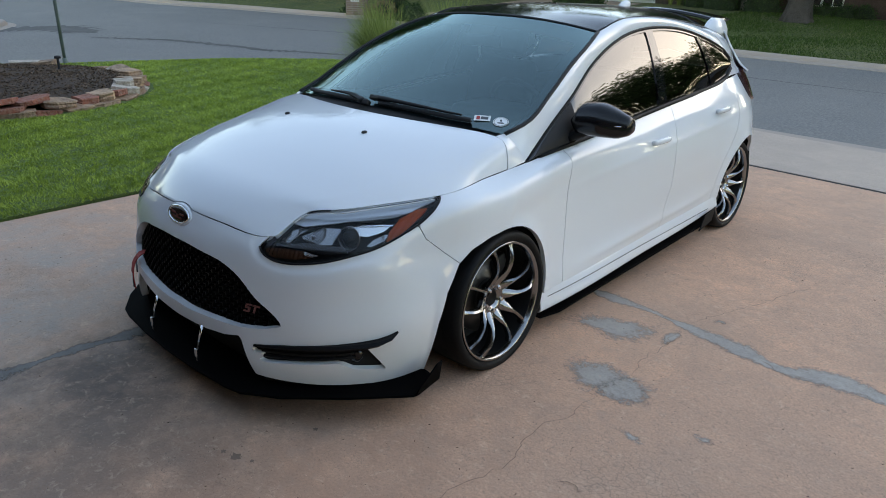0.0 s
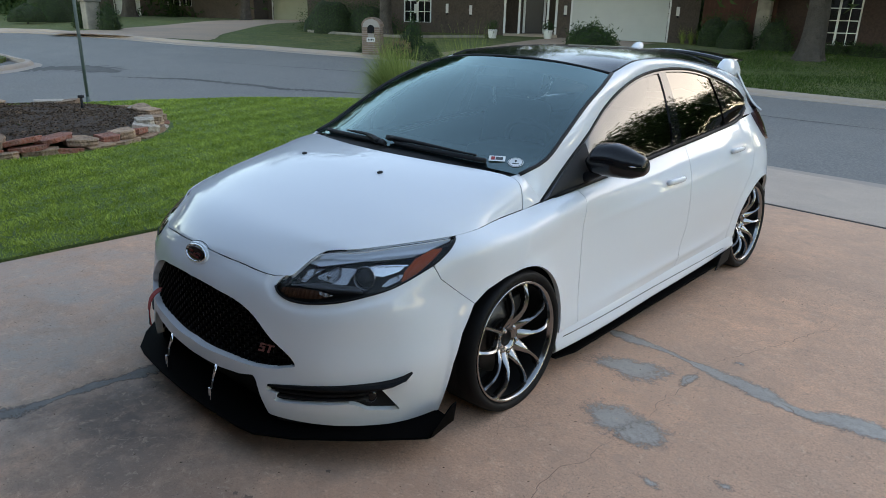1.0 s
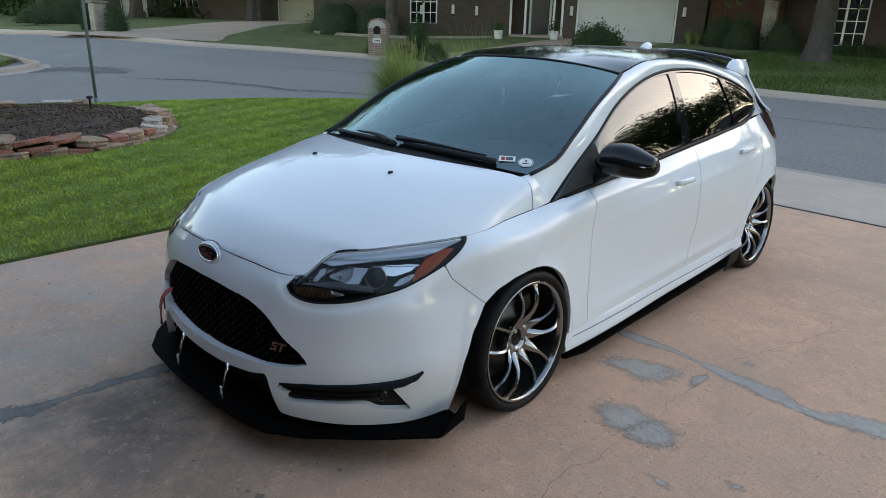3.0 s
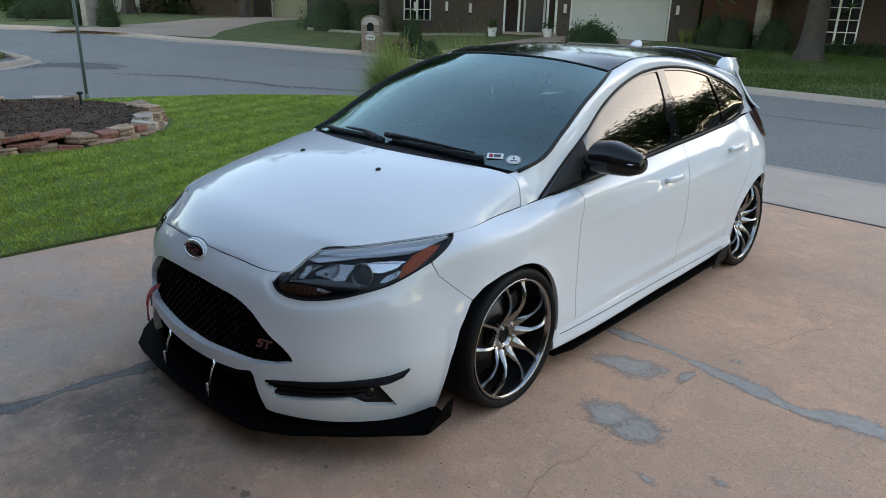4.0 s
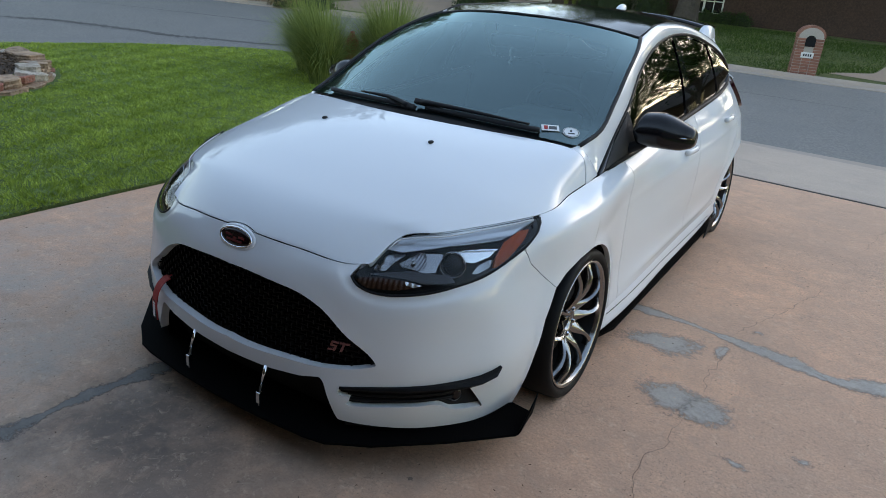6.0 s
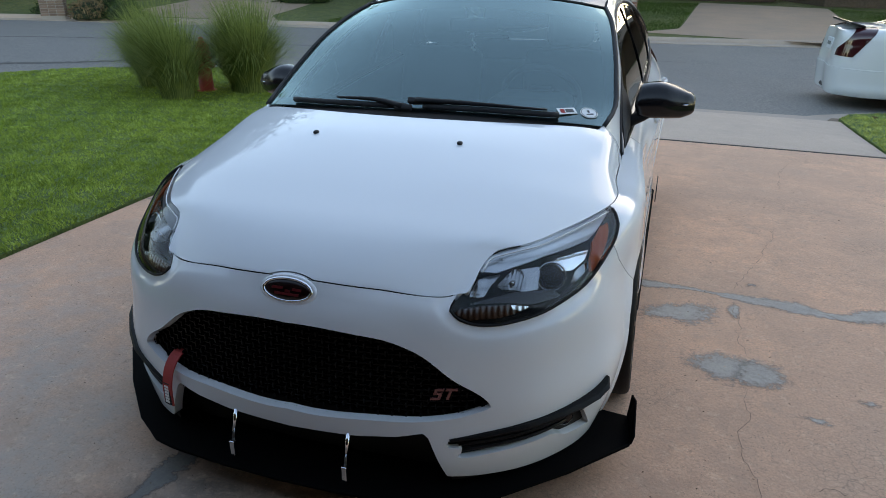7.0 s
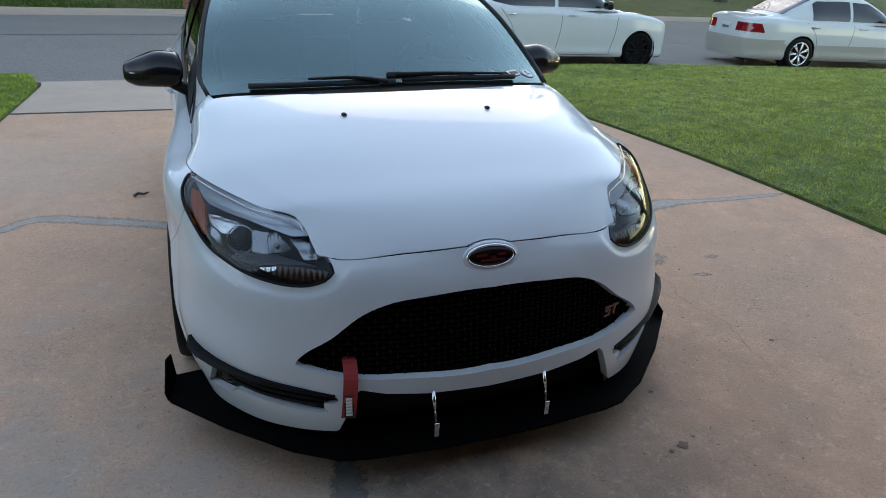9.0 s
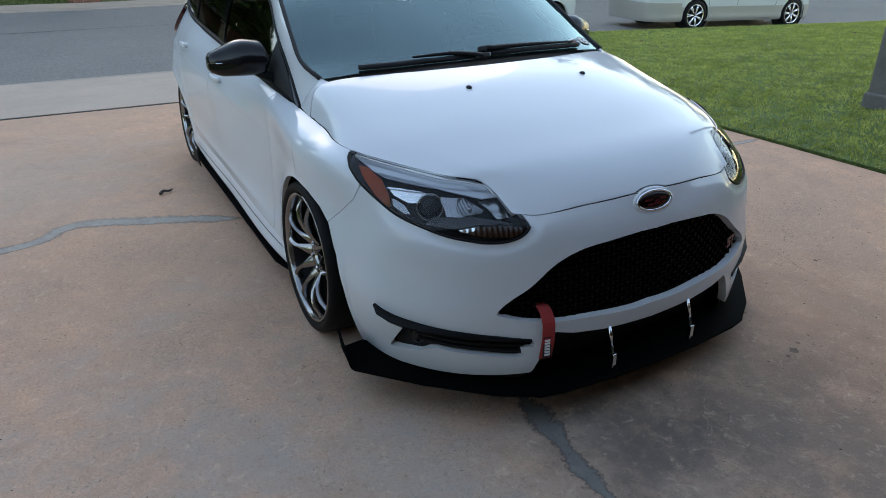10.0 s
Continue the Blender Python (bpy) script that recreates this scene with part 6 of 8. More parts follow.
both_sides("mirror_stalk", tube([(0.765, 0.610, 0.868), (0.795, 0.612, 0.886), (0.83, 0.622, 0.905), (0.87, 0.633, 0.930)], 0.034, 10, False, 0.7), BLACK_SATIN, mirrors)
both_sides("mirror_indicator", tube([(0.965, 0.617, 0.958), (1.005, 0.637, 0.957), (1.036, 0.669, 0.957)], 0.0045, 6, False, 0.7), CHROME, mirrors, "thin clear turn signal")
# black corner trim before the side glass
corner = trimmed(SIDE, (0, SIDE.v[-1]), (0, SIDE.w[-1]), 0.010, lambda p: low(0.655 - p[:, 1], low(TOPZ(p, 0.016), BOTZ(p, 0.012))))
for side in ("left", "right"):
    part("corner_trim", panel_mesh(*corner, side, 0.004, 0.003), BLACK_MATT, car)
belt_line = [tuple(p + np.array([0.004, 0, 0.004])) for p in BELT[1:]]
both_sides("belt_moulding", tube(belt_line, 0.009, 8, False, 1.2), BLACK_SATIN, CARS, "dark belt moulding below the windows")
both_sides("window_seal", tube([tuple(p + np.array([0.003, 0, -0.006])) for p in WTOP], 0.008, 8), BLACK_SATIN, CARS)
both_sides("screen_seal", tube([tuple(p + np.array([0.002, 0, 0.003])) for p in SCREEN_EDGE], 0.009, 8), BLACK_MATT, CARS)
both_sides("roof_seal", tube([tuple(p + np.array([0.0, 0, 0.002])) for p in ROOF_EDGE], 0.006, 8), BLACK_MATT, CARS)
part("header_seal", tube([(ROOF_EDGE[0][0] * u, ROOF_MID[0][0] + (ROOF_EDGE[0][1] - ROOF_MID[0][0]) * abs(u) ** 2.6 - 0.004, ROOF_MID[0][1] + (ROOF_EDGE[0][2] - ROOF_MID[0][1]) * abs(u) ** 2.4) for u in np.linspace(-1, 1, 30)], 0.006, 8), BLACK_MATT, car)

# door handles
for y0, y1, zz in ((1.262, 1.441, 0.762), (2.050, 2.235, 0.833)):
    pts = []
    for t in np.linspace(0, 1, 9):
        p, n = locate(FLANK, YZ, (y0 + (y1 - y0) * t, zz), (V[6], V[11]), (W[3], W[6]))
        pts.append(p + n * (0.012 + 0.014 * math.sin(math.pi * t) ** 0.5))
    handle = both_sides("door_handle", tube(pts, 0.011, 10, False, 1.35), PAINT, CARS, "white door handle")
    p, n = locate(FLANK, YZ, ((y0 + y1) / 2, zz - 0.012), (V[6], V[11]), (W[3], W[6]))
    cup = bmesh.new()
    bmesh.ops.create_uvsphere(cup, u_segments=24, v_segments=12, radius=1.0)
    cm = facing(p, n)
    for v in cup.verts:
        v.co = cm @ Vector((v.co.x * 0.050, v.co.y * 0.026, v.co.z * 0.002))
    both_sides("handle_recess", shade(cup), PAINT, handle)

# roof spoiler and aerial
wing = bmesh.new()
rings = []
for x in np.linspace(-0.50, 0.50, 27):
    drop = 0.055 * (abs(x) / 0.52) ** 2
    rings.append([wing.verts.new((x, y - 0.05 * (abs(x) / 0.52) ** 2, z - drop)) for y, z in ((2.80, 1.358), (2.86, 1.374), (2.98, 1.374), (3.08, 1.370), (3.08, 1.364), (2.98, 1.354), (2.86, 1.348))])
for a, b in zip(rings, rings[1:]):
    for k in range(7):
        wing.faces.new((a[k], a[(k + 1) % 7], b[(k + 1) % 7], b[k]))
wing.faces.new(rings[0])
wing.faces.new(rings[-1])
bmesh.ops.recalc_face_normals(wing, faces=wing.faces)
spoiler = part("roof_spoiler", shade(wing), BLACK_GLOSS, car, "large black roof spoiler with white end plates")
end = bmesh.new()
pl = [(2.575, 1.243), (2.64, 1.278), (2.70, 1.322), (2.75, 1.334), (2.88, 1.318), (2.95, 1.262), (2.965, 1.20), (2.93, 1.14), (2.78, 1.165)]
a = [end.verts.new((0.525 + 0.03 * (1.334 - z), y, z)) for y, z in pl]
b = [end.verts.new((0.475 + 0.02 * (1.334 - z), y, z)) for y, z in pl]
end.faces.new(a)
end.faces.new(b[::-1])
for k in range(len(pl)):
    end.faces.new((a[k], b[k], b[(k + 1) % len(pl)], a[(k + 1) % len(pl)]))
bmesh.ops.recalc_face_normals(end, faces=end.faces)
bmesh.ops.bevel(end, geom=end.edges[:], offset=0.008, segments=2, affect="EDGES")
both_sides("end_plate", shade(end), PAINT, (spoiler, spoiler), "white spoiler end plate")
aer = bmesh.new()
rings = []
for k in range(9):
    t = k / 8
    rings.append([aer.verts.new((0.030 * (1 - t * t) ** 0.5 * math.cos(a), 2.40 + 0.035 * t + 0.075 * (1 - t ** 2.5) ** 0.6 * math.sin(a), 1.380 + 0.048 * t)) for a in (2 * math.pi * i / 12 for i in range(12))])
for a, b in zip(rings, rings[1:]):
    for i in range(12):
        aer.faces.new((a[i], a[(i + 1) % 12], b[(i + 1) % 12], b[i]))
aer.faces.new(rings[-1])
bmesh.ops.recalc_face_normals(aer, faces=aer.faces)
part("shark_fin_aerial", shade(aer), PAINT, car, "white shark fin aerial on the roof")

# cabin
dash = bmesh.new()
box(dash, (-0.68, 0.20, 0.80), (0.68, 0.62, 0.925), 0.05)
box(dash, (0.20, 0.40, 0.90), (0.54, 0.68, 0.985), 0.04)
part("dashboard", shade(dash), DASH, car, "dark dashboard")
wm = facing((0.37, 0.78, 0.93), (0, 0.82, 0.5))
wheel_ring = part("steering_wheel", tube([wm @ Vector((0.175 * math.cos(a), 0.175 * math.sin(a), 0)) for a in (2 * math.pi * k / 40 for k in range(40))], 0.016, 8, True), BLACK_MATT, car, "black steering wheel")
hubb = bmesh.new()
box(hubb, (-0.17, -0.03, -0.02), (0.17, 0.03, 0.005), 0.01, wm)
box(hubb, (-0.06, -0.06, -0.03), (0.06, 0.06, 0.02), 0.015, wm)
part("wheel_hub", hubb, BLACK_MATT, wheel_ring)
for x in (-0.37, 0.37):
    seat = bmesh.new()
    box(seat, (x - 0.25, 0.95, 0.35), (x + 0.25, 1.45, 0.52), 0.05)
    s_ob = part("seat", shade(seat), GREY_FABRIC, car, "grey fabric front seat")
    bk = bmesh.new()
    box(bk, (-0.24, -0.07, 0.0), (0.24, 0.07, 0.62), 0.05, pose(x, 1.45, 0.46, -14, 0, 0))
    part("backrest", shade(bk), GREY_FABRIC, s_ob)
    hd = bmesh.new()
    box(hd, (-0.13, -0.05, 0.66), (0.13, 0.05, 0.86), 0.04, pose(x, 1.45, 0.44, -14, 0, 0))
    part("headrest", shade(hd), GREY_FABRIC, s_ob)
rear = bmesh.new()
box(rear, (-0.62, 2.0, 0.35), (0.62, 2.5, 0.90), 0.06)
part("rear_bench", shade(rear), GREY_FABRIC, car)
rv = bmesh.new()
box(rv, (-0.115, -0.012, -0.032), (0.115, 0.02, 0.032), 0.012, pose(0.02, 0.86, 1.235, 8, 0, 12))
rvm = part("rear_view_mirror", shade(rv), BLACK_SATIN, car, "dark interior mirror with a hanging charm")
charm = tube([(0.02, 0.85, 1.205), (0.018, 0.852, 1.17), (0.03, 0.85, 1.15), (0.015, 0.85, 1.135), (0.03, 0.853, 1.12)], 0.006, 6)
part("charm", charm, WHITE_PRINT, rvm, "pale charm hanging from the mirror")
tagb = bmesh.new()
box(tagb, (-0.04, -0.002, -0.012), (0.04, 0.002, 0.012), 0.0, pose(0.02, 0.945, 1.315, -60, 0, 0))
part("screen_tag", tagb, WHITE_PRINT, rvm)

# ---------------------------------------------------------------- plants
def cloud(name, tris, material, parent=None, label=""):
    """One mesh of many loose triangles, from an array of n x 3 x 3."""
    tris = np.asarray(tris, float)
    me = bpy.data.meshes.new(name)
    n = len(tris)
    me.from_pydata(tris.reshape(-1, 3).tolist(), [], np.arange(3 * n).reshape(n, 3).tolist())
    me.materials.append(material)
    ob = new(name, me)
    if parent is not None:
        ob.parent = parent
    if label:
        ob["label"] = label
    return ob


def leaf_tris(centres, size, rng, flat=0.0):
    n = len(centres)
    a = rng.normal(size=(n, 3))
    a[:, 2] *= 1 - flat
    a /= np.linalg.norm(a, axis=1)[:, None]
    b = np.cross(a, rng.normal(size=(n, 3)))
    b /= np.linalg.norm(b, axis=1)[:, None] + 1e-9
    s = size * rng.uniform(0.6, 1.4, (n, 1))
    return np.stack([centres - a * s, centres + b * s * 0.55, centres + a * s], 1)


def make_tree(x, y, base, height, spread, trunk_r, seed, leaves=5000, clear=2.4, label="leafy shade tree on a lawn", leaf=0.21):
    rng = np.random.default_rng(seed)
    tree = tagged(new("tree"), label, "tree", "trees of the street")
    tree.matrix_world = Matrix.Translation((x, y, base))
    pts = [(0, 0, -0.3), (0, 0, 0.0), (0.01, 0, 0.25), (0.03, 0.02, 0.9), (0.02, 0.05, clear), (0.08, 0.02, height * 0.62)]
    bm = tube(spline(pts, 40), trunk_r, 28, False, 1.0, lambda t: 1.0 - 0.55 * t + 0.85 * math.exp(-26 * t))
    for v in bm.verts:
        ang = math.atan2(v.co.y, v.co.x)
        k = 1 + 0.22 * math.sin(5 * ang + seed) * math.exp(-max(v.co.z, 0) * 1.6) + 0.035 * math.sin(9 * ang + 2 + 2 * v.co.z) + 0.02 * math.sin(17 * ang + 5 * v.co.z)
        v.co.x *= k
        v.co.y *= k
    part("trunk", bm, BARK, tree)
    heads = []
    for k in range(7):
        a = 2 * math.pi * k / 7 + rng.uniform(-0.3, 0.3)
        r, zz = spread * rng.uniform(0.45, 0.75), height * rng.uniform(0.55, 0.9)
        z0 = clear + rng.uniform(-0.2, 0.8)
        limb = spline([(0.02, 0.04, z0), (0.4 * r * math.cos(a), 0.4 * r * math.sin(a), z0 + (zz - z0) * 0.6), (r * math.cos(a), r * math.sin(a), zz)], 8)
        part("limb", tube(limb, trunk_r * 0.42, 7, False, 1.0, lambda t: 1 - 0.75 * t), BARK, tree)
        heads.append(limb[-1])
        heads.append(limb[5])
    heads.append((0, 0, height * 0.9))
    cents = []
    for h in heads:
        for _ in range(5):
            c = np.array(h) + rng.normal(size=3) * spread * 0.20
            m = int(leaves / len(heads) / 5)
            cents.append(c + rng.normal(size=(m, 3)) * spread * np.array([0.13, 0.13, 0.10]))
    cents = np.concatenate(cents)
    cloud("crown", leaf_tris(cents, leaf, rng), LEAF, tree)
    return tree


def make_shrub(x, y, base, rx, rz, seed, n=2200, label="dense dark green rounded shrub", material=None, size=0.05):
    rng = np.random.default_rng(seed)
    shrub = tagged(new("shrub"), label, "shrub", "shrubs in the front yards")
    shrub.matrix_world = Matrix.Translation((x, y, base))
    d = rng.normal(size=(n, 3))
    d /= np.linalg.norm(d, axis=1)[:, None]
    d[:, 2] = np.abs(d[:, 2])
    n = len(d)
    lump = 1 + 0.16 * np.sin(d[:, :1] * 7 + seed) * np.cos(d[:, 1:2] * 6) + 0.08 * rng.normal(size=(n, 1))
    c = d * lump * np.array([rx, rx, rz]) * (0.75 + 0.25 * rng.random((n, 1)))
    part("stem", tube([(0, 0, -0.2), (0.02, 0, rz * 0.5)], 0.04, 6), BARK, shrub)
    # added dark core that fills the gaps between leaves with painted shade
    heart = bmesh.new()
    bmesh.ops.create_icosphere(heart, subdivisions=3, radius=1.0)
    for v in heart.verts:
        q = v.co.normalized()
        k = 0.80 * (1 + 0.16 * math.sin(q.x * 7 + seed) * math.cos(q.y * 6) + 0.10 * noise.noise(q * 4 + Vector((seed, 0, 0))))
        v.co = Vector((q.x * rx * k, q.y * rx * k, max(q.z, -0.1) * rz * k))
    part("shade_core", shade(heart), SHRUB_HEART, shrub)
    cloud("foliage", leaf_tris(c, size, rng), material or SHRUB, shrub)
    return shrub


def make_plume_grass(x, y, base, height, spread, seed, n=1500):
    """A fountain of arching blades."""
    rng = np.random.default_rng(seed)
    t = np.linspace(0, 1, 7)
    tris = []
    for _ in range(n):
        a = rng.uniform(0, 2 * math.pi)
        r0 = 0.18 * math.sqrt(rng.random()) * spread / 0.7
        fan = rng.random() ** 0.9
        # a few long wisps stand out of the mass, all swept a little by the wind
        long = 1.18 if rng.random() < 0.12 else 1.0
        h = height * long * rng.uniform(0.62, 1.05) * (1 - 0.22 * fan)
        out = spread * long * (0.04 + rng.uniform(0.6, 1.05) * fan)
        droop = rng.uniform(0.0, 0.45) + 0.75 * fan * rng.random()
        w = 0.0042 * (1 - t) + 0.0009
        d, s = np.array([math.cos(a), math.sin(a)]), np.array([-math.sin(a), math.cos(a)])
        z = h * (t - droop * t ** 3 * 0.75)
        xy = d * (r0 + out * t ** 1.7)[:, None] + np.array([-0.10, -0.03]) * (t ** 2)[:, None] + s * (rng.normal() * 0.10 * t ** 2)[:, None]
        left = np.concatenate([xy + s * w[:, None], z[:, None]], 1)
        right = np.concatenate([xy - s * w[:, None], z[:, None]], 1)
        tris.append((left, right))
    verts, faces = [], []
    for left, right in tris:
        k = len(verts)
        verts += left.tolist() + right.tolist()
        faces += [(k + i, k + i + 1, k + 8 + i, k + 7 + i) for i in range(6)]
    me = bpy.data.meshes.new("plume_grass")
    me.from_pydata(verts, [], faces)
    me.materials.append(PLUME)
    ob = new("plume_grass", me)
    ob.matrix_world = Matrix.Translation((x, y, base))
    return tagged(ob, "tall arching clump of ornamental grass on the lawn", "ornamental grass", "ornamental grass clumps")


make_plume_grass(-4.92, 4.80, slope(-4.9, 4.8), 1.34, 0.74, 1, 3000)
make_plume_grass(-4.42, 5.65, slope(-4.4, 5.6), 1.50, 0.95, 2, 4200)
make_plume_grass(-5.82, 5.45, slope(-5.8, 5.4), 1.38, 0.70, 3, 2200)

# ---------------------------------------------------------------- things on the near lawns
# raised flower bed of stacked flagstones
BED = Vector((-7.85, 0.38, slope(-7.9, 0.25) + 0.02))
bed = tagged(new("flower_bed"), "round raised bed of stacked tan and red flagstones with mulch", "flower bed")
bed.matrix_world = Matrix.Translation(BED)
soil = sheet(lambda u, v: ((r := 1.78 * u) * math.cos(2 * math.pi * v), r * math.sin(2 * math.pi * v), 0.125 + 0.07 * (1 - u * u) + 0.012 * math.sin(9 * r + 30 * v)), 14, 60)
part("mulch", shade(soil), SOIL, bed, "dark bark mulch")
rng = np.random.default_rng(5)
a = rng.uniform(0, 2 * math.pi, 12000)
r = 1.75 * np.sqrt(rng.random(12000))
chips = np.stack([r * np.cos(a), r * np.sin(a), 0.14 + 0.07 * (1 - (r / 1.78) ** 2) + 0.012 * np.sin(9 * r)], 1)
ob = cloud("bark_mulch", leaf_tris(chips, 0.020, rng, 0.6), CHIP, bed)
ob["kind"] = "stuff"


def flagstone(length, deep, tall, seed):
    rnd = random.Random(seed)
    n = rnd.choice((6, 7, 8))
    spin = rnd.uniform(0, 1)
    bm = bmesh.new()
    ring = []
    for k in range(n):
        t = 2 * math.pi * (k + spin + rnd.uniform(-0.25, 0.25)) / n
        ring.append((length / 2 * math.copysign(abs(math.cos(t)) ** 0.6, math.cos(t)) * rnd.uniform(0.82, 1.08), deep / 2 * math.copysign(abs(math.sin(t)) ** 0.6, math.sin(t)) * rnd.uniform(0.82, 1.1)))
    levels = [[bm.verts.new((x * k * rnd.uniform(0.96, 1.04), y * k * rnd.uniform(0.94, 1.04), z + rnd.uniform(-0.008, 0.008))) for x, y in ring] for z, k in ((0, 0.95), (tall * 0.3, 0.99), (tall * 0.55, 0.95), (tall * 0.88, 1.02), (tall, 0.95))]
    for p, q in zip(levels, levels[1:]):
        for k in range(n):
            bm.faces.new((p[k], p[(k + 1) % n], q[(k + 1) % n], q[k]))
    bm.faces.new(levels[0][::-1])
    bm.faces.new(levels[-1])
    me = bpy.data.meshes.new("stone")
    bm.to_mesh(me)
    bm.free()
    return me


kinds = []
for k in range(15):
    me = flagstone(random.uniform(0.22, 0.50), random.uniform(0.20, 0.34), random.uniform(0.055, 0.095), k)
    me.materials.append((FLAG_TAN, FLAG_RED, FLAG_TAN, FLAG_TAN, FLAG_PALE)[k % 5])
    kinds.append(me)
rnd = random.Random(8)
for level in range(3):
    ang, rad = rnd.uniform(0, 0.3), 1.93 - 0.05 * level
    z = 0.074 * level - 0.030
    while ang < 2 * math.pi:
        me = rnd.choice(kinds)
        wide = me.vertices and max(v.co.x for v in me.vertices) * 2
        if not (level == 2 and rnd.random() < 0.45):
            st = new("stone", me)
            st.parent = bed
            st.matrix_local = pose(rad * math.cos(ang), rad * math.sin(ang), z, rnd.uniform(-9, 9), rnd.uniform(-8, 8), math.degrees(ang) + 90 + rnd.uniform(-22, 22))
        ang += (wide * 0.94) / rad
# two plain black stakes with caps; neither is a lamp
for dx, dy in ((-1.05, -0.15), (-0.35, 1.15)):
    bm = tube([(BED.x + dx, BED.y + dy, BED.z + 0.12), (BED.x + dx, BED.y + dy, BED.z + 0.32)], 0.018, 8)
    stake = link("garden_stake", bm, BLACK_MATT)
    tagged(stake, "small black stake in the mulch", "garden stake", "stakes in the bed")
    cap = lathe([(0, 0.018), (0.0, 0.045), (0.035, 0.040), (0.04, 0.0)], 12, "z", (BED.x + dx, BED.y + dy, BED.z + 0.32))
    part("cap", cap, BLACK_MATT, stake)

# street sign post
pole = tagged(link("sign_post", tube([(-10.15, 2.30, slope(-10, 2.3) - 0.3), (-10.15, 2.30, 1.5), (-10.15, 2.30, 3.4)], 0.028, 8), POST_GREEN), "weathered green steel post at the corner of the lawn", "post")
part("collar", lathe([(0.0, 0.040), (0.10, 0.036), (0.11, 0.028)], 10, "z", (-10.15, 2.30, slope(-10, 2.3))), POST_GREEN, pole)
sign = bmesh.new()
box(sign, (-10.55, 2.285, 2.95), (-9.75, 2.315, 3.2), 0.004)
part("sign_plate", sign, POST_GREEN, pole)

# weathered timber post on the east lawn
tp = bmesh.new()
box(tp, (4.60, 0.82, -0.2), (4.80, 1.02, 2.8), 0.012)
post = tagged(link("timber_post", tp, TIMBER), "grey weathered square timber post on the lawn", "post")
pf = bmesh.new()
box(pf, (4.575, 0.795, -0.05), (4.825, 1.045, 0.14), 0.02)
part("post_foot", pf, TIMBER, post)

# fire hydrant between the grass clumps
hx, hy = -4.95, 5.42
hz = slope(hx, hy)
hyd = tagged(link("fire_hydrant", lathe([(-0.05, 0.13), (0.03, 0.13), (0.035, 0.095), (0.42, 0.090), (0.43, 0.125), (0.47, 0.125), (0.48, 0.11), (0.58, 0.092), (0.64, 0.055), (0.66, 0.033), (0.70, 0.033), (0.71, 0.0)], 20, "z", (hx, hy, hz)), HYDRANT), "faded red fire hydrant between grass clumps", "hydrant")
for dx, dy, r in ((0.0, -1, 0.06), (1, 0, 0.045), (-1, 0, 0.045)):
    noz = tube([(hx + dx * 0.07, hy + dy * 0.07, hz + 0.36), (hx + dx * 0.15, hy + dy * 0.15, hz + 0.36)], r, 12)
    part("nozzle", noz, HYDRANT, hyd)

# twig and fallen leaves on the concrete
tz = slope(-1.16, 1.95)
twig = tagged(link("twig", tube(spline([(-1.205, 1.925, tz + 0.010), (-1.18, 1.945, tz + 0.020), (-1.155, 1.945, tz + 0.014), (-1.125, 1.975, tz + 0.012)], 8), 0.012, 6, False, 0.7, lambda t: 1.1 - 0.6 * t), BARK), "short dry twig on the concrete", "twig")

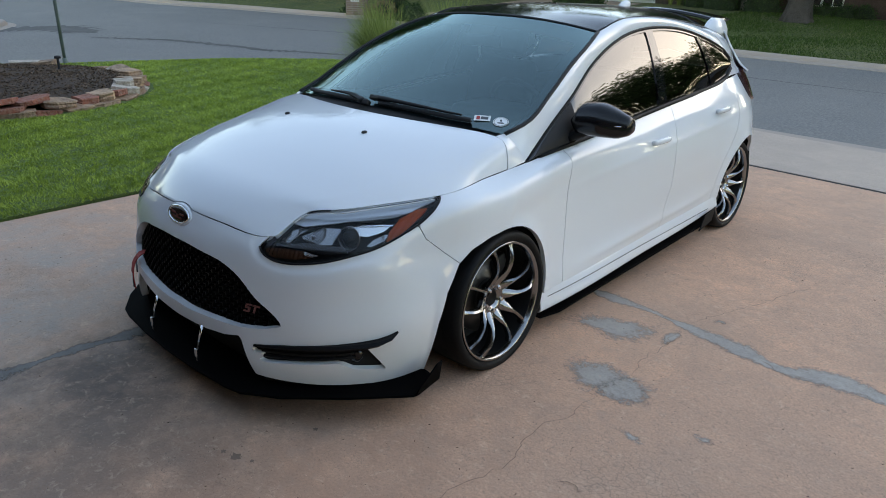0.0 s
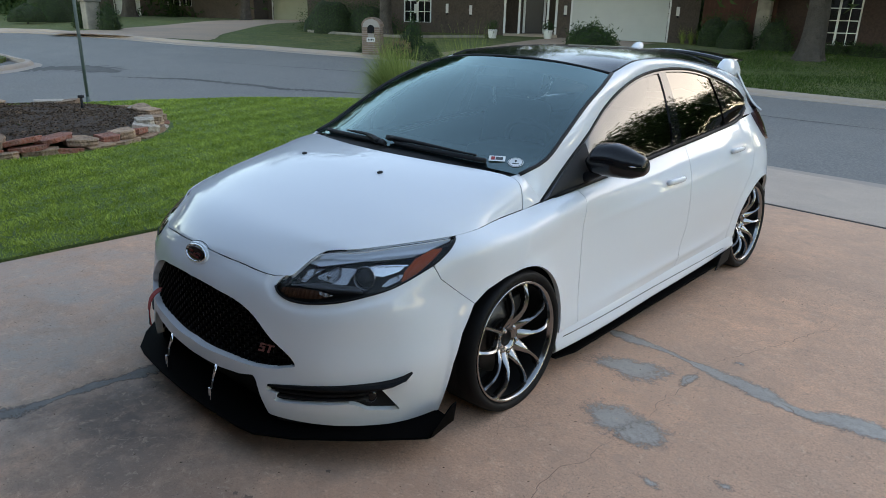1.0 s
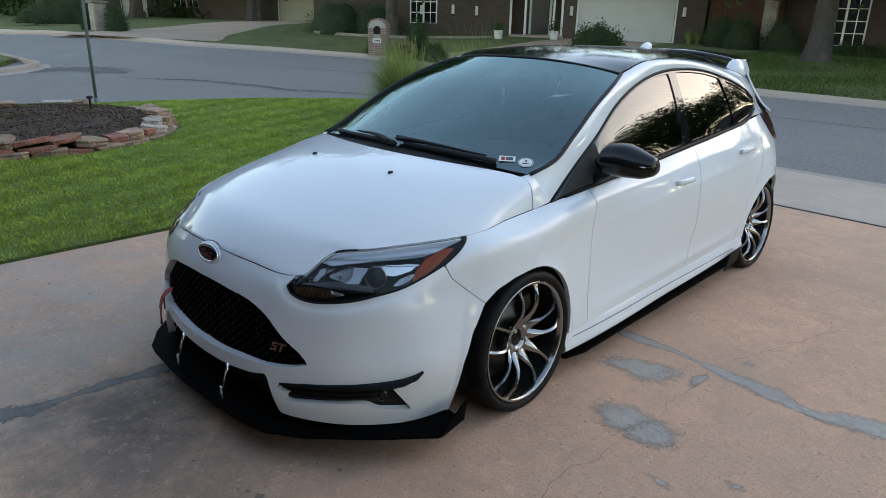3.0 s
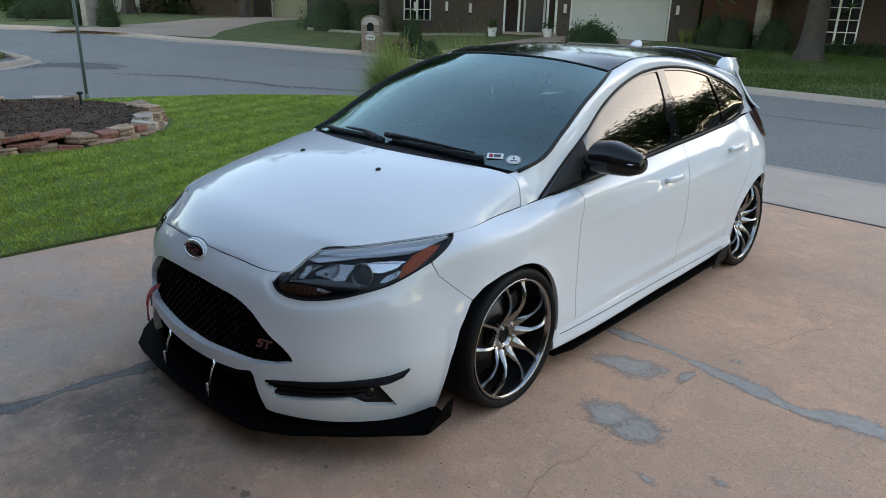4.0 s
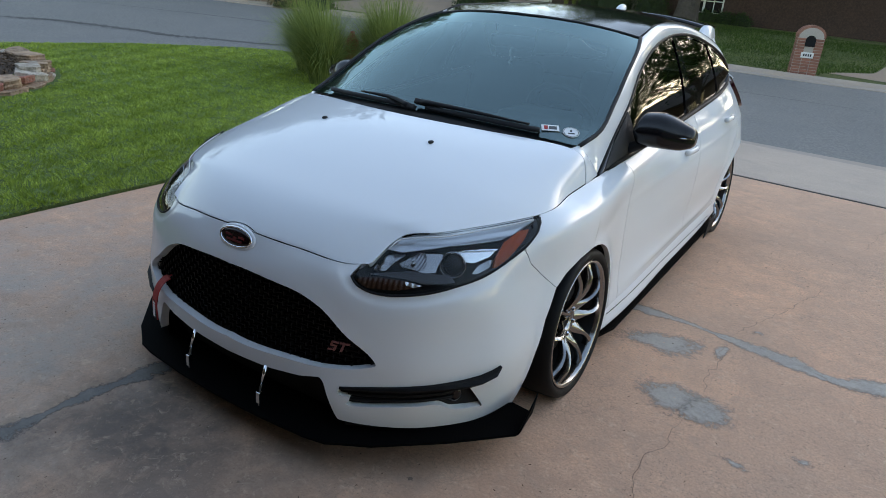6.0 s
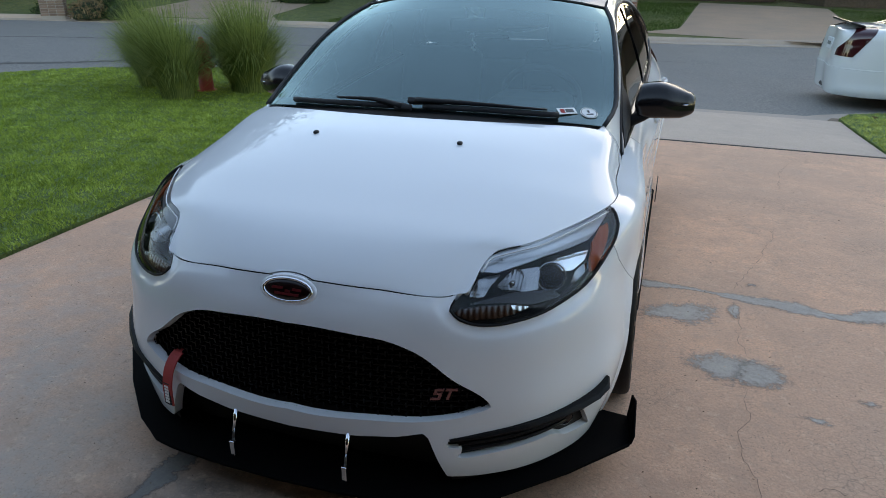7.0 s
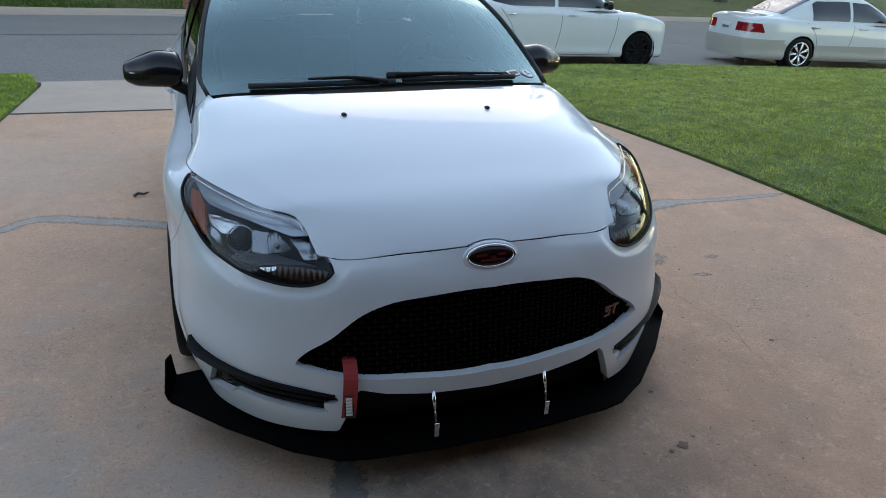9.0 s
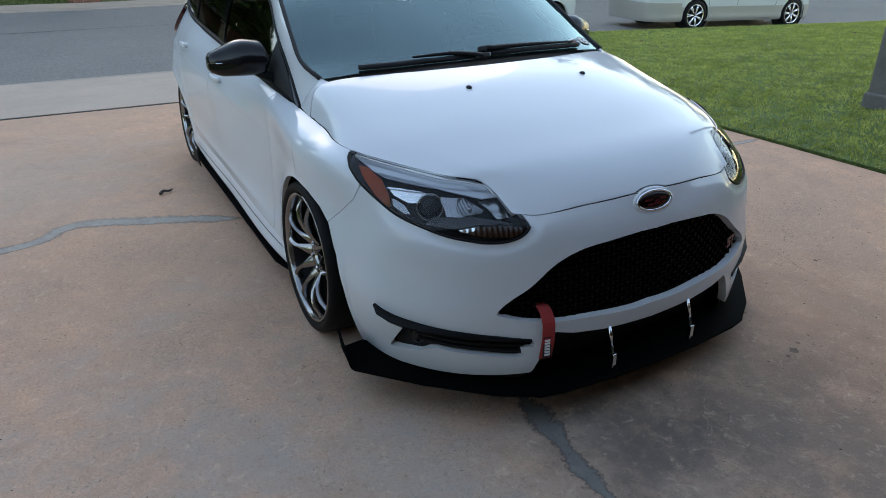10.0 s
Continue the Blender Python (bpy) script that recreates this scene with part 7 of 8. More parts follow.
# ---------------------------------------------------------------- cars along the street
def make_sedan(name, label, paint, wb, front, rear, width, height, hood, belt, deck, roof, wheel_r, lower=None, black_wheels=True, spoiler=False, lamp="upright"):
    """A four-door saloon in its own frame: front axle at the origin, nose to -y. roof: y of screen foot, roof front, roof rear, rear screen foot."""
    top = tagged(new(name), label, "car", "cars on the street")
    hw = width / 2
    ys = [-front, -front + 0.07, -front + 0.30, -0.05, 0.9, wb * 0.6, wb - 0.4, wb + 0.15, wb + rear - 0.30, wb + rear - 0.07, wb + rear]
    plan = [0.0, 0.52, 0.86, 0.985, 1.0, 1.0, 1.0, 0.985, 0.93, 0.78, 0.0]
    zt = [hood - 0.30, hood - 0.25, hood - 0.13, hood - 0.02, belt - 0.05, belt, belt + 0.02, deck - 0.02, deck - 0.02, deck - 0.05, deck - 0.06]
    rails = []
    for kx, f, up in ((0.93, 0.0, 0.19), (0.985, 0.08, 0.19), (0.98, 0.20, 0.19), (0.995, 0.48, 0.19), (0.985, 0.78, 0.19), (0.95, 0.95, 0.19), (0.86, 1.0, 0.19), (0.55, 1.03, 0.19), (0.0, 1.045, 0.19)):
        rails.append([(hw * p * kx, y + (0.10 if i == 0 else 0.06 if i == 1 else -0.10 if i == 10 else -0.06 if i == 9 else 0.0) * abs(f - 0.45), up + (z - up) * f) for i, (p, y, z) in enumerate(zip(plan, ys, zt))])
    body = Surf(rails, (1, 0, 0), (True, True), True)
    cut = lambda p: np.minimum(np.hypot(p[:, 1], p[:, 2] - wheel_r), np.hypot(p[:, 1] - wb, p[:, 2] - wheel_r)) - wheel_r - 0.035
    put = lambda nm, got, mat, mode, rim, lift, lab="": [part(nm, panel_mesh(*got, s, rim, lift), mat, top, lab) for s in (("both",) if mode == "both" else ("left", "right"))]
    kv, kw = (body.v[0], body.v[-1]), (0, body.w[-1])
    put("body", trimmed(body, kv, kw, 0.04, cut), paint, "both", 0.02, 0.0)
    if lower:
        put("lower_body", trimmed(body, kv, (0, body.w[4]), 0.04, lambda p: low(cut(p), 0.50 - p[:, 2])), lower, "both", 0.0, 0.006, "darker lower body cladding")
    # shut lines: before the front door, between the doors, and round the rear arch
    for gap in (((0.52, belt - 0.12), (0.56, 0.60), (0.65, 0.24)), ((1.68, belt - 0.03), (1.71, 0.60), (1.79, 0.23)), ((wb - 0.04, belt - 0.02), (wb - 0.26, 0.72), (wb - 0.38, 0.46), (wb - 0.53, 0.28), (wb - 0.62, 0.25), (1.79, 0.23), (0.65, 0.24))):
        run = [locate(body, YZ, q, (body.v[3], body.v[8]), (0, body.w[5])) for q in spline(gap, 16)]
        for s in (1, -1):
            part("door_gap", tube([(s * (p.x + 0.001), p.y, p.z) for p, n in run], 0.0034, 6), JOINT_DARK, top)
    for yy in ((0.55, 1.62), (1.72, wb - 0.10)):
        hy = yy[1] - 0.14
        hp, hn = locate(body, YZ, (hy, belt - 0.11), kv, (body.w[2], body.w[6]))
        for s in (1, -1):
            h = tube([Vector((s * (hp.x + 0.012), hy - 0.09, hp.z)), Vector((s * (hp.x + 0.03), hy, hp.z + 0.004)), Vector((s * (hp.x + 0.012), hy + 0.09, hp.z))], 0.014, 8)
            part("door_handle", h, CHROME if not lower else paint, top)
    a, b, c, d = roof
    gy = [a, a + (b - a) * 0.5, b, (b + c) / 2, c, c + (d - c) * 0.5, d]
    gz = [belt, belt + (height - belt) * 0.56, height - 0.03, height, height - 0.02, height - (height - deck) * 0.45, deck]
    cabin_rails = []
    for kx, f in ((0.90, 0.0), (0.86, 0.30), (0.76, 0.68), (0.66, 0.93), (0.58, 0.985), (0.3, 1.0), (0.0, 1.0)):
        cabin_rails.append([(hw * kx * (1.0 if 0 < i < 6 else 0.93), y + (0.10 * (1 - kx) if i == 6 else -0.16 * (0.9 - kx) if i == 0 else 0), belt - 0.03 + (z - belt + 0.03) * f) for i, (y, z) in enumerate(zip(gy, gz))])
    cab = Surf(cabin_rails, (1, 0, 0), mirror_w=True)
    gv, gw = (0, cab.v[-1]), (0, cab.w[-1])
    put("cabin", trimmed(cab, gv, gw, 0.04), paint, "both", 0.0, 0.0)
    line = lambda p: np.interp(p[:, 1], gy, gz)
    for nm, y0, y1 in (("front_window", a + 0.28, wb * 0.61 - 0.04), ("rear_window", wb * 0.61 + 0.03, min(d - 0.30, wb + (0.08 if spoiler else -0.20)))):
        side = trimmed(cab, gv, gw, 0.02, lambda p: low(low(p[:, 2] - belt - 0.02, line(p) - 0.075 - p[:, 2]), low(low(p[:, 1] - y0, y1 - p[:, 1]), np.abs(p[:, 0]) - hw * 0.60)))
        if side[2]:
            put(nm, side, DARK_GLASS, "pair", 0.0, 0.006, "dark side window")
    for nm, y0, y1 in (("windscreen", a + 0.05, b - 0.03), ("rear_screen", c + 0.06, d - 0.06)):
        got = trimmed(cab, gv, gw, 0.025, lambda p: low(low(p[:, 1] - y0, y1 - p[:, 1]), low(hw * 0.64 - np.abs(p[:, 0]), p[:, 2] - line(p) + 0.10)))
        if got[2]:
            put(nm, got, DARK_GLASS, "both", 0.0, 0.006)
    # lamps and plate at the tail
    ty = wb + rear
    if lamp == "upright":
        shape = inside([(wb + 0.66, deck + 0.02), (wb + 0.90, deck + 0.02), (wb + 1.16, deck - 0.38), (wb + 0.92, deck - 0.385)])
        got = trimmed(body, kv, kw, 0.012, lambda p: low(shape(YZ(p)), np.abs(p[:, 0]) - 0.62 * hw))
    else:
        got = trimmed(body, kv, kw, 0.012, lambda p: low(low(deck - 0.13 - p[:, 2], p[:, 2] - deck + 0.30), low(np.abs(p[:, 0]) - 0.40 * hw, p[:, 1] - ty + 0.30 - 0.4 * (p[:, 2] - deck + 0.2))))
    put("tail_lamp", got, SMOKED_RED if lamp == "upright" else RED_LENS, "pair", 0.01, 0.006)
    pl = bmesh.new()
    box(pl, (-0.16, ty - 0.05, deck - 0.34), (0.16, ty - 0.01, deck - 0.18), 0.005)
    plate_ob = part("number_plate", pl, PLATE, top)
    bar = bmesh.new()
    box(bar, (-0.11, ty - 0.01, deck - 0.285), (0.11, ty - 0.006, deck - 0.235))
    part("plate_bar", bar, POST_GREEN, plate_ob)
    bump = bmesh.new()
    box(bump, (-0.55 * hw, ty - 0.12, 0.22), (0.55 * hw, ty - 0.02, 0.34), 0.02)
    part("diffuser", bump, BLACK_SATIN if not lower else lower, top)
    got = trimmed(body, kv, (0, body.w[5]), 0.03, lambda p: low(low(p[:, 1] - wb - 0.42, 0.58 - p[:, 2]), p[:, 2] - 0.21))
    put("rear_bumper", got, lower or paint, "both", 0.02, 0.013)
    if spoiler:
        sp = bmesh.new()
        box(sp, (-0.74 * hw, ty - 0.24, deck + 0.02), (0.74 * hw, ty - 0.04, deck + 0.055), 0.014)
        for v in sp.verts:
            v.co.y -= 0.12 * (v.co.x / hw) ** 2
            v.co.z += 0.05 * (v.co.y - ty + 0.24) / 0.2
        part("boot_spoiler", sp, BLACK_GLOSS, top, "black boot spoiler")
    for s in (1, -1):
        mb = bmesh.new()
        box(mb, (0.95 * hw, a + 0.30, belt + 0.01), (0.95 * hw + 0.20, a + 0.42, belt + 0.15), 0.035)
        for v in mb.verts:
            v.co.x *= s
        bmesh.ops.recalc_face_normals(mb, faces=mb.faces)
        part("door_mirror", shade(mb), BLACK_GLOSS, top)
        for yy in (0.0, wb):
            x0 = s * (hw - 0.015)
            prof = [(0.0, wheel_r * 0.70), (0.012, wheel_r * 0.80), (0.008, wheel_r * 0.93), (-0.02, wheel_r), (-0.20, wheel_r), (-0.21, wheel_r * 0.7)]
            wheel = part("wheel", lathe([(x0 + s * p, r) for p, r in prof], 40, "x", (0, yy, wheel_r)), TYRE_SHADE if black_wheels else RUBBER, top, "black tyre with an alloy rim")
            metal = BLACK_SATIN if black_wheels else SILVER
            part("rim", lathe([(x0 - s * 0.012, wheel_r * 0.66), (x0 + s * 0.006, wheel_r * 0.70), (x0 + s * 0.0, wheel_r * 0.735), (x0 - s * 0.02, wheel_r * 0.735)], 40, "x", (0, yy, wheel_r)), metal, wheel)
            part("wheel_well", lathe([(x0 - s * 0.06, wheel_r * 0.70), (x0 - s * 0.07, 0.0)], 30, "x", (0, yy, wheel_r)), VOID, wheel)
            for k in range(7 if not black_wheels else 10):
                for off in ((-0.09, 0.09) if not black_wheels else (0.0,)):
                    an = 2 * math.pi * k / (7 if not black_wheels else 10) + off
                    c_, s_ = math.cos(an), math.sin(an)
                    part("spoke", tube([(x0 - s * 0.02, yy + 0.02 * c_, wheel_r + 0.02 * s_), (x0 - s * 0.010, yy + wheel_r * 0.4 * c_, wheel_r + wheel_r * 0.4 * s_), (x0 - s * 0.006, yy + wheel_r * 0.69 * c_, wheel_r + wheel_r * 0.69 * s_)], 0.013, 6), metal, wheel)
            well = lathe([(x0 - s * 0.01, wheel_r + 0.05), (x0 - s * 0.25, wheel_r + 0.05), (x0 - s * 0.25, 0.0)], 30, "x", (0, yy, wheel_r))
            part("arch_liner", well, VOID, top)
    # unseen black slab, added to block light under the car
    un = bmesh.new()
    box(un, (-hw * 0.8, -front + 0.3, 0.17), (hw * 0.8, wb + rear - 0.3, 0.26))
    part("underbody_fill", un, VOID, top)
    return top


def park(ob, x, y, turn=0.0, wb=2.9):
    """Stand a car on the street with its rear axle at (x, y), its nose turned from the east by turn degrees."""
    c, s = math.cos(math.radians(turn)), math.sin(math.radians(turn))
    zr, zf = slope(x, y) - ROAD_DROP, slope(x + wb * c, y + wb * s) - ROAD_DROP
    ob.matrix_world = Matrix.Translation((x + wb * c, y + wb * s, zf)) @ Matrix.Rotation(math.radians(90 + turn), 4, "Z") @ Matrix.Rotation(math.atan2(zr - zf, wb), 4, "X")


white_saloon = make_sedan("saloon_car", "pearl white saloon with black wheels parked at the kerb", PEARL, 2.93, 0.92, 1.12, 1.83, 1.49, 0.96, 1.02, 1.12, (0.45, 1.28, 2.20, 3.45), 0.320, None, True, True, "upright")
park(white_saloon, 4.29, 9.72)
old_saloon = make_sedan("saloon_car", "older white saloon with champagne lower body parked at the kerb", PEARL, 2.85, 0.92, 1.22, 1.82, 1.42, 0.88, 0.95, 1.00, (0.50, 1.30, 2.55, 3.28), 0.318, CHAMPAGNE, False, False, "wide")
park(old_saloon, 10.95, 9.45, -7)
red_saloon = make_sedan("saloon_car", "deep red saloon further down the street", CRIMSON, 2.85, 0.90, 1.15, 1.86, 1.43, 0.86, 0.96, 1.08, (0.40, 1.25, 2.30, 3.45), 0.34, None, False, False, "wide")
park(red_saloon, 44.0, 14.5)

# ---------------------------------------------------------------- houses
def make_house(label, origin, heading, base, spans, length, depth, wall_mat, group="houses of the street", tall=2.75, e=0.55):
    """A one-storey house. spans: openings of the front, (kind, from, to, bottom, top) along it; heading: degrees of the front's direction."""
    house = tagged(new("house"), label, "house", group)
    house.matrix_world = Matrix.Translation((origin[0], origin[1], base)) @ Matrix.Rotation(math.radians(heading), 4, "Z")
    start, stop = length
    def wall(lo, hi):
        part("wall", box(bmesh.new(), lo, hi), wall_mat, house)

    cuts = sorted(spans, key=lambda s: s[1])
    x = start
    for kind, a, b, z0, z1 in cuts:
        wall((x, 0, -0.6), (a, 0.22, tall))
        if z0 > 0.02:
            wall((a, 0, -0.6), (b, 0.22, z0))
        wall((a, 0, z1), (b, 0.22, tall))
        x = b
    wall((x, 0, -0.6), (stop, 0.22, tall))
    wall((start, 0.22, -0.6), (start + 0.22, depth, tall))
    wall((stop - 0.22, 0.22, -0.6), (stop, depth, tall))
    wall((start + 0.22, depth - 0.22, -0.6), (stop - 0.22, depth, tall))
    roof = bmesh.new()
    p = [(start - e, -e, tall), (stop + e, -e, tall), (stop + e, depth + e, tall), (start - e, depth + e, tall), (start + depth / 2, depth / 2, tall + depth * 0.28), (stop - depth / 2, depth / 2, tall + depth * 0.28)]
    vs = [roof.verts.new(c) for c in p]
    lo = [roof.verts.new((c[0], c[1], tall - 0.18)) for c in p[:4]]
    for f in ((0, 1, 5, 4), (1, 2, 5), (2, 3, 4, 5), (3, 0, 4)):
        roof.faces.new([vs[i] for i in f])
    for k in range(4):
        roof.faces.new((vs[k], lo[k], lo[(k + 1) % 4], vs[(k + 1) % 4]))
    roof.faces.new(lo)
    bmesh.ops.recalc_face_normals(roof, faces=roof.faces)
    part("roof", roof, SHINGLE, house)
    for kind, a, b, z0, z1 in cuts:
        if kind.startswith("garage"):
            mat = {"garage": WHITE_DOOR, "garage_sage": SAGE_DOOR}[kind]
            gd = part("garage_door", box(bmesh.new(), (a, 0.10, z0 - 0.3), (b, 0.15, z1)), mat, house)
            rows_n = 4
            for r_ in range(rows_n):
                h = (z1 - z0) / rows_n
                part("door_panel", box(bmesh.new(), (a + 0.02, 0.085, z0 + r_ * h + 0.012), (b - 0.02, 0.102, z0 + (r_ + 1) * h - 0.012), 0.006), mat, gd)
            for xx in (a - 0.09, b):
                part("door_trim", box(bmesh.new(), (xx, -0.02, z0 - 0.3), (xx + 0.09, 0.12, z1 + 0.08), 0.006), WHITE_TRIM, house)
            part("door_trim", box(bmesh.new(), (a, -0.02, z1), (b, 0.12, z1 + 0.09), 0.006), WHITE_TRIM, house)
        elif kind == "porch":
            part("porch_back", box(bmesh.new(), (a - 0.2, 1.5, -0.4), (b + 0.2, 1.62, tall)), wall_mat, house)
            part("porch_floor", box(bmesh.new(), (a, -0.3, -0.4), (b, 1.5, 0.10), 0.01), CONCRETE_GREY, house)
            fd = part("front_door", box(bmesh.new(), ((a + b) / 2 - 0.1, 1.44, 0.10), ((a + b) / 2 + 0.85, 1.50, 2.15), 0.008), DARK_DOOR, house)
            for xx in ((a + b) / 2 - 0.22, (a + b) / 2 + 0.85):
                part("door_frame", box(bmesh.new(), (xx, 1.40, 0.10), (xx + 0.12, 1.50, 2.25), 0.006), WHITE_TRIM, fd)
            for xx in (a, b - 0.12, a + 0.75, b - 0.55):
                part("porch_column", box(bmesh.new(), (xx, -0.02, 0.0), (xx + 0.11, 0.10, tall), 0.012), WHITE_TRIM, house)
        elif kind == "window":
            win = part("window_frame", box(bmesh.new(), (a, 0.12, z0), (b, 0.16, z1)), DARK_GLASS, house, "dark window glass")
            for xx in (a, b - 0.07, (a + b) / 2 - 0.05):
                part("mullion", box(bmesh.new(), (xx, 0.03, z0), (xx + (0.10 if a < xx < b - 0.1 else 0.07), 0.13, z1), 0.005), WHITE_TRIM, win)
            for half in (0, 1):
                w0 = a + (b - a) / 2 * half
                part("glazing_bar", box(bmesh.new(), (w0 + (b - a) / 4 - 0.02, 0.06, z0), (w0 + (b - a) / 4 + 0.02, 0.13, z1), 0.003), WHITE_TRIM, win)
            n = max(2, int((z1 - z0) / 0.48))
            for k in range(n + 1):
                zz = z0 + (z1 - z0) * k / n
                part("glazing_bar", box(bmesh.new(), (a + 0.07, 0.058, zz - 0.02), (b - 0.07, 0.128, zz + 0.02), 0.003), WHITE_TRIM, win)
            part("window_sill", box(bmesh.new(), (a - 0.06, -0.06, z0 - 0.09), (b + 0.06, 0.12, z0), 0.008), wall_mat, house)
    return house


def wall_lamp(x, y, z, heading):
    lamp = tagged(link("wall_lamp", box(bmesh.new(), (-0.07, -0.16, -0.22), (0.07, -0.02, 0.22), 0.01), POT), "white box lantern on the brick wall", "wall lamp", "wall lamps")
    lamp.matrix_world = Matrix.Translation((x, y, z)) @ Matrix.Rotation(math.radians(heading), 4, "Z")
    part("lamp_foot", box(bmesh.new(), (-0.045, -0.13, -0.30), (0.045, -0.03, -0.22), 0.006), BLACK_SATIN, lamp)
    part("lamp_bracket", box(bmesh.new(), (-0.03, -0.03, -0.05), (0.03, 0.004, 0.05)), BLACK_SATIN, lamp)


HA, HDG = (-18.2, 29.0), 43.8
ZA = 0.66
front_a = lambda s, off=0.0: (HA[0] + s * math.cos(math.radians(HDG)) + off * math.sin(math.radians(HDG)), HA[1] + s * math.sin(math.radians(HDG)) - off * math.cos(math.radians(HDG)))
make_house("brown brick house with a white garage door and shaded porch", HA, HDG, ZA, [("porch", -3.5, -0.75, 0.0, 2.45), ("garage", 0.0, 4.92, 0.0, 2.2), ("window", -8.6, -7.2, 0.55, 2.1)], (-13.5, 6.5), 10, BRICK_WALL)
for s, z in ((-5.2, 1.45), (-8.0, 1.45), (-6.4, 1.5), (-0.38, 1.55), (5.35, 1.62)):
    p = front_a(s)
    wall_lamp(p[0], p[1], ZA + z - 0.25, HDG)
HB = (-7.9, 33.9)
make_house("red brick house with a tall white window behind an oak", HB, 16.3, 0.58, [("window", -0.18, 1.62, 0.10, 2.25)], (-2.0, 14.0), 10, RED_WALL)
pillar = link("stone_pillar", box(bmesh.new(), (-10.35, 32.55, -0.2), (-9.72, 33.2, 3.0), 0.04), LIMESTONE)
tagged(pillar, "pale rough stone corner pillar of the brick house", "pillar")
make_house("low house with a sage garage door beyond the side street", (-47.5, 30.3), 24, 1.15, [("garage_sage", 0.0, 4.9, 0.0, 2.2)], (-9.0, 7.0), 9, BRICK_WALL)
make_house("brown house with a pale garage door behind a big tree", (-66.0, 24.0), 14, 1.1, [("garage", 2.0, 5.4, 0.0, 2.2), ("window", 9.0, 12.0, 0.7, 1.9)], (-4.0, 19.0), 9, BRICK_WALL)
# the unseen home with its garage behind the camera, sized to shade car and driveway
make_house("unseen brick home with a wide open garage, added to shade the driveway", (0.3, -3.5), 180, 0.0, [("opening", -2.6, 2.6, 0.0, 2.15)], (-17.0, 17.0), 9, BRICK_WALL, tall=2.9, e=0.72)

# cedar fence between the two houses
fence = tagged(new("fence"), "tall red cedar board fence between two houses", "fence")
fence.matrix_world = Matrix.Translation((-13.4, 33.6, 0.35)) @ Matrix.Rotation(math.radians(-12), 4, "Z")
board = bmesh.new()
box(board, (0, 0, -0.2), (0.135, 0.02, 2.45), 0.003)
bme = bpy.data.meshes.new("board")
board.to_mesh(bme)
board.free()
bme.materials.append(CEDAR)
for k in range(28):
    b_ob = new("board", bme)
    b_ob.parent = fence
    b_ob.matrix_local = Matrix.Translation((k * 0.142, 0.004 * (k % 2), 0.02 * ((k * 7) % 3 - 1)))
part("rail", box(bmesh.new(), (0, 0.022, 0.3), (3.98, 0.06, 0.39)), CEDAR, fence)
part("rail", box(bmesh.new(), (0, 0.022, 1.5), (3.98, 0.06, 1.59)), CEDAR, fence)


# brick letter boxes
def make_mailbox(x, y, heading, mat, label):
    z = far_rise(x, y)
    box_ob = tagged(new("mailbox"), label, "mailbox", "brick mailboxes")
    box_ob.matrix_world = Matrix.Translation((x, y, z)) @ Matrix.Rotation(math.radians(heading), 4, "Z")
    w, d, h = 0.62, 0.62, 0.92
    arch_pts = [(-w / 2, -0.3), (w / 2, -0.3), (w / 2, h)] + [(w / 2 * math.cos(t), h + w / 2 * 0.85 * math.sin(t)) for t in np.linspace(0.15, math.pi - 0.15, 14)] + [(-w / 2, h)]
    core = plate(arch_pts, d - 0.02, Matrix(((1, 0, 0, 0), (0, 0, 1, -d / 2 + 0.01), (0, 1, 0, 0), (0, 0, 0, 1))))
    part("core", core, MORTAR, box_ob)
    bm = bmesh.new()
    box(bm, (-0.095, -0.045, -0.03), (0.095, 0.045, 0.03), 0.004)
    me = bpy.data.meshes.new("brick")
    bm.to_mesh(me)
    bm.free()
    me.materials.append(mat)

    def lay(m):
        b = new("brick", me)
        b.parent = box_ob
        b.matrix_local = m
    for row in range(13):
        zz = 0.04 + row * 0.071
        off = 0.1 * (row % 2)
        for k in range(3):
            xx = -0.205 + 0.205 * k + (0.05 if row % 2 else -0.05) * 0
            if not (k == 1 and 8 <= row <= 12):
                lay(Matrix.Translation((xx, -d / 2 + 0.032, zz)))
            lay(Matrix.Translation((xx, d / 2 - 0.032, zz)))
        for s in (-1, 1):
            for k in range(3):
                lay(Matrix.Translation((s * (w / 2 - 0.03), -0.205 + 0.205 * k, zz)) @ Matrix.Rotation(math.pi / 2, 4, "Z"))
    for t in np.linspace(0.12, math.pi - 0.12, 12):
        for k in range(3):
            lay(Matrix.Translation((w / 2 * math.cos(t), -0.205 + 0.205 * k, h + 0.03 + w / 2 * 0.85 * math.sin(t))) @ Matrix.Rotation(math.pi / 2 - t, 4, "Y") @ Matrix.Rotation(math.pi / 2, 4, "Z"))
    part("letter_door", plate([(-0.12, 0.72), (0.12, 0.72), (0.12, 0.88)] + [(0.12 * math.cos(t), 0.88 + 0.12 * math.sin(t)) for t in np.linspace(0.2, math.pi - 0.2, 8)] + [(-0.12, 0.88)], 0.03, Matrix(((1, 0, 0, 0), (0, 0, -1, -d / 2 + 0.004), (0, 1, 0, 0), (0, 0, 0, 1)))), BLACK_SATIN, box_ob, "black letter box door")
    pl = part("number_plate", box(bmesh.new(), (-0.15, -d / 2 - 0.03, 0.44), (0.15, -d / 2 - 0.012, 0.58), 0.004), POT, box_ob, "white plate with dark bars")
    for k in range(4):
        part("plate_bar", box(bmesh.new(), (-0.10 + k * 0.055, -d / 2 - 0.033, 0.48), (-0.065 + k * 0.055, -d / 2 - 0.029, 0.54)), BLACK_MATT, pl)
    return box_ob


